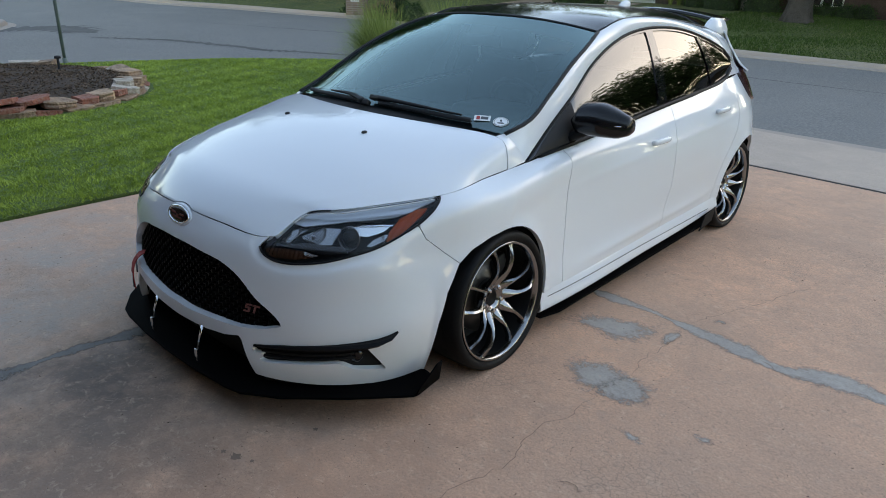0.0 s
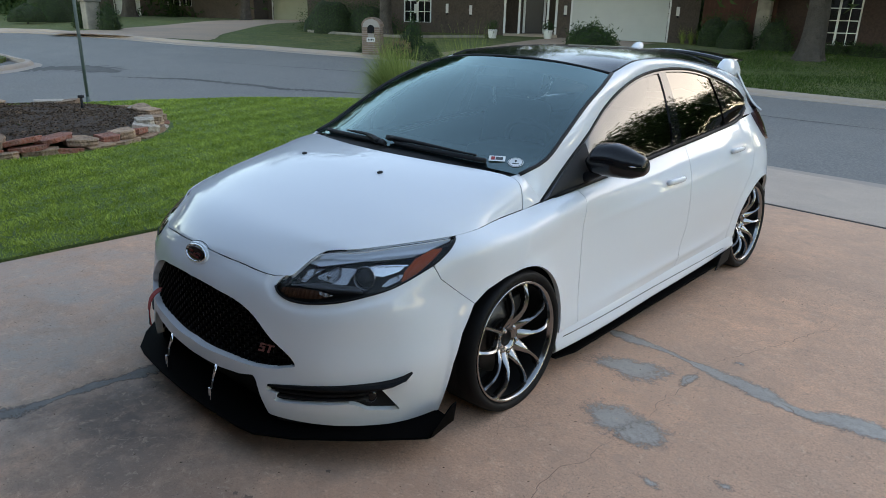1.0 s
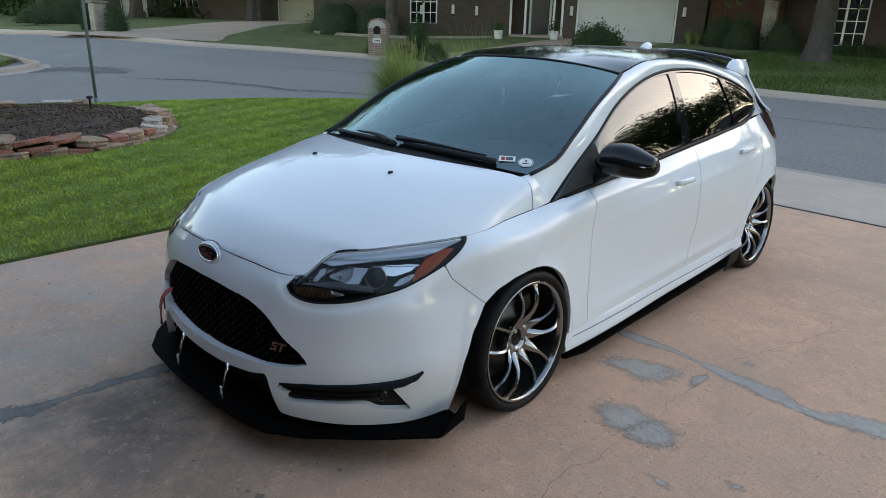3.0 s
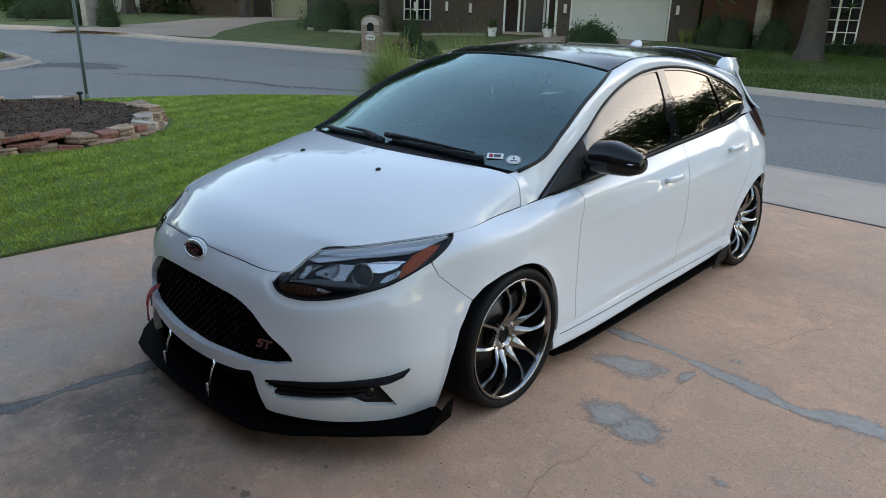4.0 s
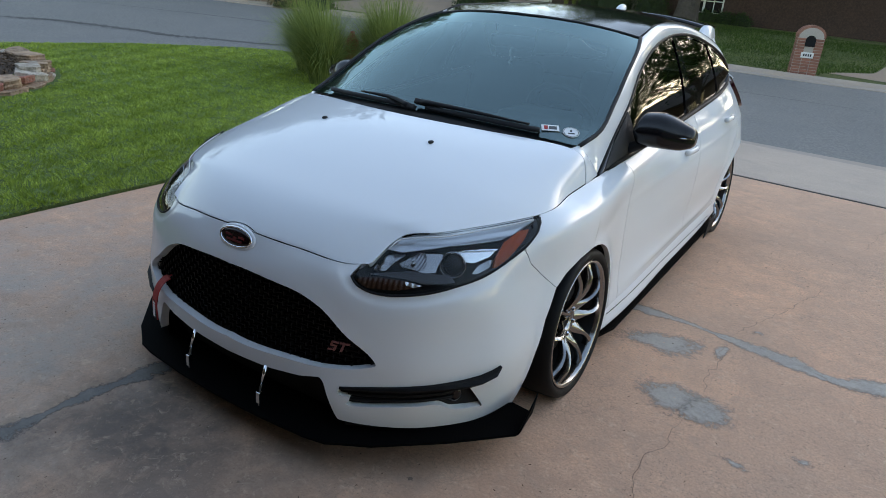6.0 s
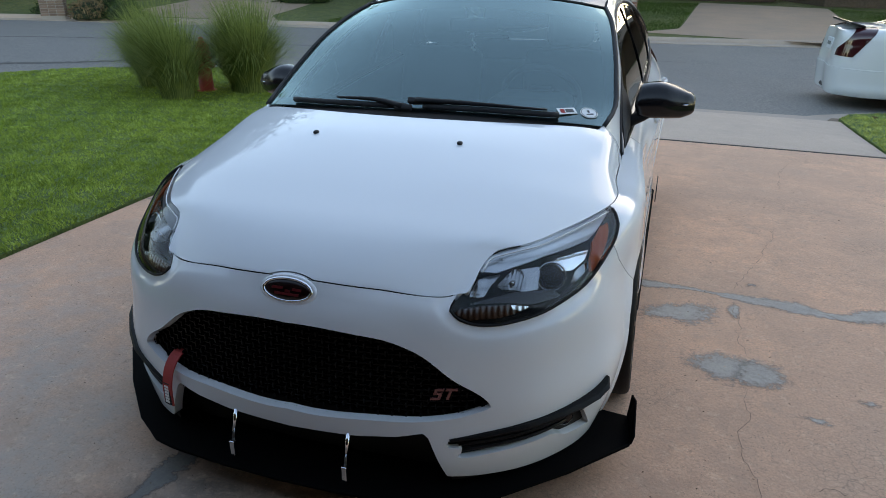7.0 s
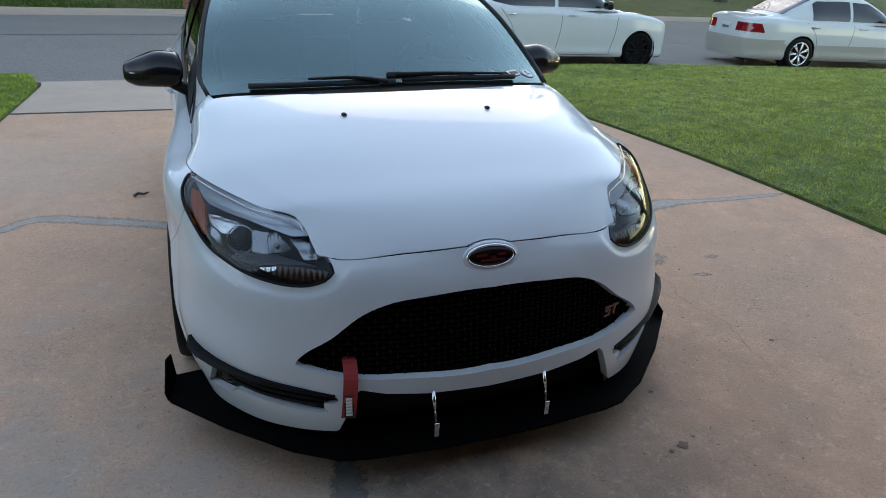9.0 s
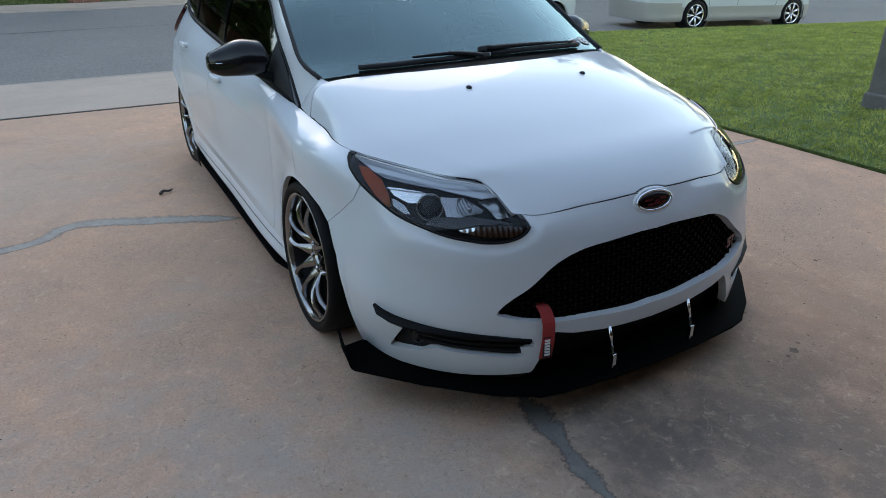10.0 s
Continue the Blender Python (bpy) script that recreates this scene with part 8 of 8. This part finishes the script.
make_mailbox(-16.60, 14.25, 38, BRICK, "tan brick mailbox pillar with an arched top")
make_mailbox(-0.55, 18.55, 12, RED_BRICK, "red brick mailbox pillar at the far kerb")
gate = tagged(link("stone_pier", box(bmesh.new(), (-0.3, -0.3, -0.3), (0.3, 0.3, 1.12), 0.05), LIMESTONE), "rough pale stone pier beside a driveway", "pier")
gate.matrix_world = Matrix.Translation((-30.2, 9.9, far_rise(-30.2, 9.9)))
part("pier_cap", box(bmesh.new(), (-0.36, -0.36, 1.12), (0.36, 0.36, 1.22), 0.02), LIMESTONE, gate)

# planting across the street
make_tree(-6.45, 28.3, far_rise(-6.5, 28.3), 11.5, 7.5, 0.46, 11, 16000, 3.6, "big oak with a flared grey trunk on the lawn", 0.32)
make_tree(-51.5, 20.5, 0.95, 10, 6.5, 0.5, 12, 9000, 3.2, leaf=0.42)
make_tree(-70, 12, 0.9, 10, 6, 0.55, 13, 6000, 2.4, leaf=0.42)
yard = front_a(-9.3, 3.4)
make_tree(*yard, far_rise(*yard), 10.5, 8.0, 0.30, 41, 12000, 3.6, "shade tree with a slim dark trunk before the brick house", 0.40)
# two more trees, added so that their unseen crowns shade the house fronts
make_tree(-42.0, 24.5, far_rise(-42, 24.5), 9.5, 6.5, 0.34, 42, 9000, 3.4, leaf=0.42)
make_tree(-58.0, 17.0, far_rise(-58, 17), 9.5, 6.5, 0.34, 43, 9000, 3.0, leaf=0.42)
for k, (tx, ty, th, ts) in enumerate(((3.0, 40.0, 9.5, 4.6), (9.5, 31.0, 10.5, 4.8), (14.5, 29.0, 11.0, 4.8), (20.0, 31.0, 12.0, 5.4), (26.0, 29.0, 12.5, 5.6), (33.0, 30.0, 12.5, 5.6), (41.0, 27.0, 12.0, 5.6), (45.0, 16.0, 10.0, 5.0), (44.0, 5.0, 9.5, 5.0), (-3.0, 47.0, 10.0, 5.0), (-14.0, 46.0, 10.5, 5.2), (-26.0, 44.0, 10.5, 5.2), (-38.0, 42.0, 10.0, 5.2), (-17.5, 41.0, 8.0, 4.6), (-11.0, 42.0, 8.5, 4.6), (-58.0, 36.0, 10.0, 5.4), (-76.0, 30.0, 10.0, 5.6), (-84.0, 18.0, 10.0, 5.6), (-80.0, 6.0, 10.0, 5.6), (-72.0, -6.0, 10.0, 5.6))):
    make_tree(tx, ty, far_rise(tx, ty), th, ts, 0.24, 14 + k, 9500, 1.7)
# two unseen houses, added to block the low sky to the east
make_house("unseen brick house added behind trees further along the street", (7.5, 36.0), 10, 0.0, [("window", 3.0, 5.0, 0.8, 2.1), ("garage", 9.0, 13.9, 0.0, 2.2)], (0.0, 17.0), 9, BRICK_WALL)
make_house("unseen red brick house added further along the street", (28.0, 36.0), 4, -0.4, [("window", 3.0, 5.0, 0.8, 2.1)], (0.0, 15.0), 9, RED_WALL)
make_shrub(-13.4, 23.3, far_rise(-13.4, 23.3), 1.15, 1.15, 1, 3200, "loose green shrub beside the garage drive", None, 0.07)
for s, rx, rz in ((-10.2, 1.5, 1.5), (-12.0, 1.6, 1.7)):
    p = front_a(s, 2.0)
    make_shrub(p[0], p[1], far_rise(*p), rx, rz, int(-s * 3), 3000, "big clipped dark green shrub")
# dense hedges and thickets that close the view behind the yards
for k, (sx, sy, rx, rz) in enumerate(((-58, 30, 5, 4.2), (-66, 36, 7, 5), (-74, 27, 6, 5), (-83, 22, 7, 5), (-88, 11, 7, 5), (-86, 0, 7, 5), (-80, -12, 7, 5), (-40, 36, 5, 4.5), (-33, 40, 5, 4.5), (-26, 38, 4, 4), (-13.5, 38.5, 3.2, 4.2), (-9.5, 39.5, 3.0, 4.2), (-49, 40, 6, 5), (-57, 16, 2.6, 2.6), (-62, 8, 3, 2.6))):
    make_shrub(sx, sy, far_rise(sx, sy) - 0.3, rx, rz, 80 + k, 4200, "dense dark thicket behind the yards", None, 0.34)
make_shrub(-15.75, 15.35, far_rise(-15.7, 15.3), 0.42, 1.35, 21, 1500, "slim green shrub behind the mailbox")
make_shrub(-15.55, 14.5, far_rise(-15.5, 14.5), 0.55, 0.55, 22, 900, "low mixed planting by the mailbox", DRY, 0.06)
make_shrub(-14.7, 15.0, far_rise(-14.7, 15.0), 0.6, 0.55, 23, 1100, "low mixed planting by the mailbox")
make_shrub(-17.0, 14.4, far_rise(-17, 14.4), 0.4, 0.5, 24, 800, "low green shrub by the mailbox")
make_shrub(-30.9, 9.7, far_rise(-31, 9.7), 0.38, 1.05, 25, 1200, "clipped shrub beside the stone pier")
make_shrub(-29.4, 10.3, far_rise(-29.4, 10.3), 0.5, 1.15, 26, 1500, "clipped shrub beside the stone pier")
make_shrub(-37.5, 9.5, 0.85, 1.0, 0.9, 27, 1500)
make_shrub(-40.0, 11.5, 0.85, 1.5, 2.4, 28, 2600, "tall dark evergreen shrub")
for k, (sx, sy) in enumerate(((-10.9, 31.8), (-9.2, 32.2), (-12.2, 32.4))):
    make_shrub(sx, sy, far_rise(sx, sy), 0.9, 1.6, 30 + k, 2000, "dark shrub before the brick house")
for k in range(4):
    make_shrub(-7.6 + k * 0.75, 33.3 + k * 0.2, far_rise(-7, 33.3), 0.55, 0.55, 40 + k, 900, "low clipped hedge under the window")
for k in range(5):
    p = front_a(5.5 + 0.42 * k, 0.9)
    make_plume_grass(p[0], p[1], far_rise(*p), 0.95, 0.35, 60 + k, 260)
for s in (-4.2, -1.4):
    p = front_a(s, 2.4 if s < -3 else 1.5)
    pt = tagged(link("flower_pot", lathe([(-0.05, 0.17), (0.36, 0.23), (0.40, 0.23), (0.40, 0.20), (0.34, 0.18), (0.34, 0.0)], 18, "z"), POT), "white clay flower pot by the porch", "flower pot", "flower pots")
    pt.matrix_world = Matrix.Translation((*p, far_rise(*p)))
    rng = np.random.default_rng(int(-s * 10))
    cloud("flowers", leaf_tris(rng.normal(size=(260, 3)) * np.array([0.15, 0.15, 0.13]) + np.array([0, 0, 0.55]), 0.06, rng), SHRUB, pt)["kind"] = "stuff"
# white edging of the planting bed
edge = [front_a(s, 3.2 + 0.9 * math.sin((s + 12) * 0.55)) for s in np.linspace(-13.0, -4.6, 26)]
tagged(link("bed_edging", tube([(x, y, far_rise(x, y) + 0.05) for x, y in edge], 0.09, 6, False, 0.9), LIMESTONE), "white stone edging of a planting bed", "edging")

# ---------------------------------------------------------------- cracks, seals and patches in the driveway
def ribbon(points, wide, lift, seed, wobble=0.3, step=0.02):
    """A thin uneven strip lying on the land along (x, y) points."""
    rnd = random.Random(seed)
    pts = np.asarray(points, float)
    n = max(6, int(np.linalg.norm(np.diff(pts, axis=0), axis=1).sum() / step))
    p = spline(pts, n) if wide > 0.02 else np.stack([np.interp(np.linspace(0, len(pts) - 1, n), range(len(pts)), pts[:, c]) for c in (0, 1)], 1)
    bm = bmesh.new()
    last = None
    for i in range(n):
        t = p[min(i + 1, n - 1)] - p[max(i - 1, 0)]
        t = t / (np.linalg.norm(t) + 1e-9)
        nrm = np.array([-t[1], t[0]])
        w = wide * (1 + wobble * (noise.noise(Vector((i * step * 9, seed, 0))) + 0.6 * noise.noise(Vector((i * step * 31, seed, 5)))))
        w *= min(1, 0.15 + 4 * i / n, 0.15 + 4 * (n - 1 - i) / n)
        off = nrm * wide * wobble * 1.1 * noise.noise(Vector((i * step * 12, seed + 9, 2)))
        a, b = p[i] + off + nrm * w / 2, p[i] + off - nrm * w / 2
        cur = [bm.verts.new((q[0], q[1], slope(q[0], q[1]) + lift)) for q in (a, b)]
        if last:
            bm.faces.new((last[0], last[1], cur[1], cur[0]))
        last = cur
    bmesh.ops.recalc_face_normals(bm, faces=bm.faces)
    return bm


def jagged(points, seed, amount=0.02, step=0.045):
    """The points with small sharp turns put between them."""
    rnd = random.Random(seed)
    out = []
    for (xa, ya), (xb, yb) in zip(points, points[1:]):
        n = max(2, int(math.hypot(xb - xa, yb - ya) / step))
        for k in range(n):
            out.append((xa + (xb - xa) * k / n + rnd.uniform(-amount, amount), ya + (yb - ya) * k / n + rnd.uniform(-amount, amount)))
    return out + [points[-1]]


# lines of cement smeared into cracks: (x, y, half width)
SEALS = (
    [(0.78, 0.96, 0.05), (1.01, 0.953, 0.045), (1.14, 0.958, 0.022), (1.24, 0.940, 0.018), (1.33, 0.925, 0.035), (1.41, 0.912, 0.055), (1.52, 0.900, 0.062), (1.65, 0.878, 0.070), (1.74, 0.850, 0.040), (1.83, 0.845, 0.045), (1.93, 0.885, 0.075), (2.05, 0.920, 0.085), (2.2, 0.900, 0.05), (2.55, 0.87, 0.035), (2.99, 0.86, 0.03)],
    [(-2.46, 1.30, 0.05), (-2.05, 1.456, 0.05), (-1.90, 1.49, 0.05), (-1.73, 1.64, 0.06), (-1.37, 1.53, 0.065), (-0.86, 1.28, 0.06)],
    [(-0.44, -0.80, 0.035), (-0.450, -0.98, 0.055), (-0.465, -1.12, 0.032), (-0.49, -1.26, 0.040), (-0.485, -1.38, 0.022), (-0.49, -1.50, 0.050), (-0.52, -1.63, 0.060), (-0.49, -1.9, 0.03), (-0.47, -2.2, 0.05), (-0.5, -3.2, 0.05)],
)


def skin(rows_, lift=0.0012):
    """A mesh of rows of (x, y, edge coordinate), laid on the land a millimetre up."""
    bm = bmesh.new()
    uv = bm.loops.layers.uv.new("edge")
    made = [[(bm.verts.new((x, y, slope(x, y) + lift)), c) for x, y, c in row] for row in rows_]
    for a, b in zip(made, made[1:]):
        for k in range(len(a) - 1):
            quad = [a[k], a[k + 1], b[k + 1], b[k]]
            if len({q[0] for q in quad}) < 4:
                continue
            f = bm.faces.new([q[0] for q in quad])
            for lp, q in zip(f.loops, quad):
                lp[uv].uv = (q[1], 0.5)
    bmesh.ops.recalc_face_normals(bm, faces=bm.faces)
    return shade(bm)


def seal_rows(path):
    p = spline(np.array(path), max(24, len(path) * 8))
    rows_ = []
    for i in range(len(p)):
        t = p[min(i + 1, len(p) - 1), :2] - p[max(i - 1, 0), :2]
        t /= np.linalg.norm(t) + 1e-9
        end = max(0.0, 1 - min(i, len(p) - 1 - i) / 4) * 0.6
        rows_.append([(*(p[i, :2] + np.array([-t[1], t[0]]) * p[i, 2] * 1.3 * s), abs(s) * 1.05 + end) for s in (-1, -0.5, 0, 0.5, 1)])
    return rows_


def patch_rows(cx, cy, rx, ry, turn, seed):
    """Rings of an uneven round patch."""
    rows_ = []
    for k in range(37):
        a = 2 * math.pi * k / 36
        r = 1 + 0.16 * math.sin(2 * a + seed) + 0.10 * math.sin(3 * a + 2 * seed)
        x, y = rx * r * math.cos(a), ry * r * math.sin(a)
        x, y = x * math.cos(turn) - y * math.sin(turn), x * math.sin(turn) + y * math.cos(turn)
        rows_.append([(cx + x * s, cy + y * s, 0.92 * s) for s in (0.02, 0.4, 0.8, 1.2)])
    return rows_


for k, path in enumerate(SEALS):
    part("crack_seal", skin(seal_rows(path)), PATCH_DARK if k == 2 else PATCH, driveway, "grey cement smear along a crack")
CRACKS = (
    [(1.33, 0.924), (1.37, 1.07), (1.43, 1.24), (1.505, 1.46), (1.56, 1.63), (1.63, 1.90), (1.66, 2.1)],
    [(1.345, 0.88), (1.341, 0.784), (1.361, 0.623), (1.337, 0.509), (1.363, 0.405), (1.38, 0.30)],
    [(1.349, 0.12), (1.327, -0.002), (1.34, -0.10), (1.296, -0.235), (1.309, -0.367), (1.325, -0.457), (1.335, -0.541), (1.31, -0.60), (1.25, -0.9)],
    [(2.03, 4.35), (2.008, 4.133), (1.88, 3.70), (1.84, 3.35), (1.80, 3.05), (1.93, 3.03)],
    [(1.50, -0.447), (1.543, -0.425), (1.576, -0.437), (1.60, -0.425)],
    [(1.70, 0.85), (1.84, 0.80), (1.93, 0.845)],
    [(1.01, 0.953), (1.14, 0.957), (1.24, 0.94), (1.34, 0.92)],
)
for k, pts in enumerate(CRACKS):
    part("crack", ribbon(jagged(pts, k, 0.014, 0.03), 0.0022, 0.0056 if k in (1, 2) else 0.0026, 20 + k, 0.9, 0.010), CRACK, driveway, "thin dark crack")
for k, (cx, cy, rx, ry, turn) in enumerate(((1.10, 0.665, 0.185, 0.105, 0.55), (1.275, 0.225, 0.150, 0.105, 0.62), (1.40, 0.20, 0.13, 0.085, 0.4), (1.342, 0.76, 0.03, 0.075, 0.1))):
    part("cement_patch", skin(patch_rows(cx, cy, rx * 1.22, ry * 1.22, turn, 3 + k), 0.0020 + 0.0008 * k), PATCH, driveway, "round grey cement patch")
for k, (cx, cy, rx, ry) in enumerate(((1.58, -0.056, 0.10, 0.05), (1.777, 0.12, 0.09, 0.05), (1.44, 1.10, 0.08, 0.05))):
    rows_ = [[(x, y, min(c + 0.42, 1.3)) for x, y, c in row] for row in patch_rows(cx, cy, rx, ry, 0.4 * k, 9 + k)]
    part("cement_fleck", skin(rows_), PATCH, driveway)
for k, (cx, cy, s) in enumerate(((0.640, -1.125, 0.020), (0.70, -1.10, 0.008), (0.585, -1.14, 0.010), (0.713, -0.84, 0.010), (1.43, -0.678, 0.012))):
    bm = bmesh.new()
    vs = [bm.verts.new((cx + s * (1 + 0.4 * math.sin(5 * t + k)) * math.cos(t), cy + s * 0.8 * (1 + 0.3 * math.cos(4 * t)) * math.sin(t), slope(cx, cy) + 0.0022)) for t in np.linspace(0, 2 * math.pi, 16, endpoint=False)]
    bm.faces.new(vs)
    part("oil_spot", bm, CRACK, driveway, "dark oil spot")
# grit and crumbs on the concrete
rng = np.random.default_rng(77)
n = 2600
gx, gy = rng.uniform(-2.4, 2.9, n), -2.4 + 5.5 * rng.random(n) ** 1.5
gz = np.array([slope(x, y) for x, y in zip(gx, gy)]) + 0.002
grit = cloud("grit", leaf_tris(np.stack([gx, gy, gz], 1), 0.0046, rng, 0.8), CHIP)
tagged(grit, "small dark crumbs and grit on the concrete", "grit", kind="stuff")

# old tar lines and a dark patch in the street
for pts, wide, lab in (([(-17.9, 2.6), (-18.0, 3.8), (-17.2, 4.8), (-15.6, 5.0)], 0.9, "dark asphalt patch"), ([(-14.9, 4.6), (-13.26, 5.63), (-11.9, 6.15), (-10.55, 6.47), (-9.5, 7.2), (-8.0, 8.6)], 0.22, "dark tar line"), ([(-16.5, 8.0), (-12.0, 10.6), (-6.0, 12.4), (2.0, 14.0)], 0.10, "dark tar line"), ([(3.0, 12.2), (6.0, 12.6), (12.0, 13.2)], 0.09, "dark tar line")):
    tar = ribbon(jagged(pts, 7, 0.06, 0.5), wide, 0.004 - ROAD_DROP, 90, 0.7, 0.08)
    part("tar_line", tar, TAR, road, lab)

# ---------------------------------------------------------------- blades of the near lawns
def blades(count, x_range, y_range, keep, seed, tall, power):
    rng = np.random.default_rng(seed)
    x = rng.uniform(*x_range, count * 3)
    y = rng.uniform(*y_range, count * 3)
    far = np.hypot(x - 0.5, y + 1.5)
    ok = keep(x, y) & (rng.random(count * 3) < np.clip((4.5 / far) ** power, 0, 1))
    x, y = x[ok][:count], y[ok][:count]
    u = np.clip((y - 0.6) / 8.0, 0, 1)
    z = u * u * (3 - 2 * u) * (-0.19 - 0.028 * np.clip(x, -30, 22)) + 0.005
    n = len(x)
    a = rng.uniform(0, 2 * math.pi, n)
    # tufts: clumps a hand's width across stand taller and lean together
    clump = np.sin(x * 19 + 3 * np.sin(y * 5.3)) * np.sin(y * 23 + 3 * np.sin(x * 6.1)) + 0.6 * np.sin(x * 47 + 2 * np.sin(y * 17)) * np.sin(y * 41)
    h = tall * rng.uniform(0.55, 1.2, n) * (1 + 0.42 * clump) * (1 + 0.2 * np.sin(x * 2.1) * np.cos(y * 2.7))
    w = 0.0040 * rng.uniform(0.7, 1.3, n) * (1 + 0.10 * np.hypot(x, y + 2))
    lean = rng.normal(size=(n, 2)) * 0.55 + 0.5 * np.stack([np.sin(x * 11 + y * 4), np.cos(y * 13 - x * 5)], 1)
    base = np.stack([x, y, z], 1)
    side = np.stack([np.cos(a) * w, np.sin(a) * w, 0 * a], 1)
    tip = base + np.stack([lean[:, 0] * h, lean[:, 1] * h, h], 1)
    return np.stack([base - side, base + side, tip], 1)


west_x = np.array([p[0] for p in LAWN_WEST]), np.array([p[1] for p in LAWN_WEST])
in_west = lambda x, y: (x > np.interp(y, *west_x) + 0.05) & (x < DRIVE_W - 0.01 - 0.45 * np.clip((y - 6.4) / 1.8, 0, 1)) & (np.hypot(x - BED.x, y - BED.y) > 2.1) & (y < 7.66 - 0.42 * np.clip((x + 5.0) / 2.4, 0, 1))
west = cloud("grass_west", blades(300000, (-11, -2.4), (-4.5, 7.7), in_west, 1, 0.027, 0.9), BLADE)
tagged(west, "green mown grass beside the driveway", "grass", kind="stuff")
in_east = lambda x, y: (x > DRIVE_E + 0.012) & (y < np.interp(x, *np.array(EAST_KERB).T) - 0.03)
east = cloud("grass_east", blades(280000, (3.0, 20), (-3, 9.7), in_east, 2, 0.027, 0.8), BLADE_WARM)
tagged(east, "mown grass by the street, sunlight put into its yellow-green colour", "grass", kind="stuff")
rng = np.random.default_rng(9)
fx, fy = rng.uniform(3.4, 12, 40), rng.uniform(2.5, 9, 40)
fz = np.array([slope(x, y) for x, y in zip(fx, fy)]) + 0.05
tagged(cloud("fallen_leaves", leaf_tris(np.stack([fx, fy, fz], 1), 0.04, rng, 0.6), DRY), "a few dry brown leaves on the grass", "fallen leaves", kind="stuff")

# tufts on the lawns across the street
rng = np.random.default_rng(31)
tx, ty = rng.uniform(-9.5, 10, 90000), rng.uniform(15, 33, 90000)
kerb_y = np.array([curve_at(FAR_KERB, x) for x in np.linspace(-10, 11, 80)])
ok = (ty > np.interp(tx, np.linspace(-10, 11, 80), kerb_y) + 0.25) & (np.abs(tx - 3.6 - (ty - 19.6) / 14.4) > 2.75 + 0.95 * np.clip(1 - (ty - 19.6) / 2.2, 0, 1))
tx, ty = tx[ok], ty[ok]
tz = np.array([far_rise(x, y) for x, y in zip(tx, ty)])
h = 0.055 * rng.uniform(0.5, 1.4, len(tx)) * (1 + 0.5 * np.sin(tx * 1.3 + 2 * np.sin(ty * 0.7)))
a = rng.uniform(0, 2 * math.pi, len(tx))
foot = np.stack([tx, ty, tz], 1)
wide = np.stack([np.cos(a), np.sin(a), 0 * a], 1) * 0.012
tip = foot + np.stack([rng.normal(size=len(tx)) * 0.03, rng.normal(size=len(tx)) * 0.03, h], 1)
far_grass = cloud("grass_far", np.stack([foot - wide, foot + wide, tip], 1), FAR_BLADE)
tagged(far_grass, "mown grass of the front lawns across the street", "grass", kind="stuff")
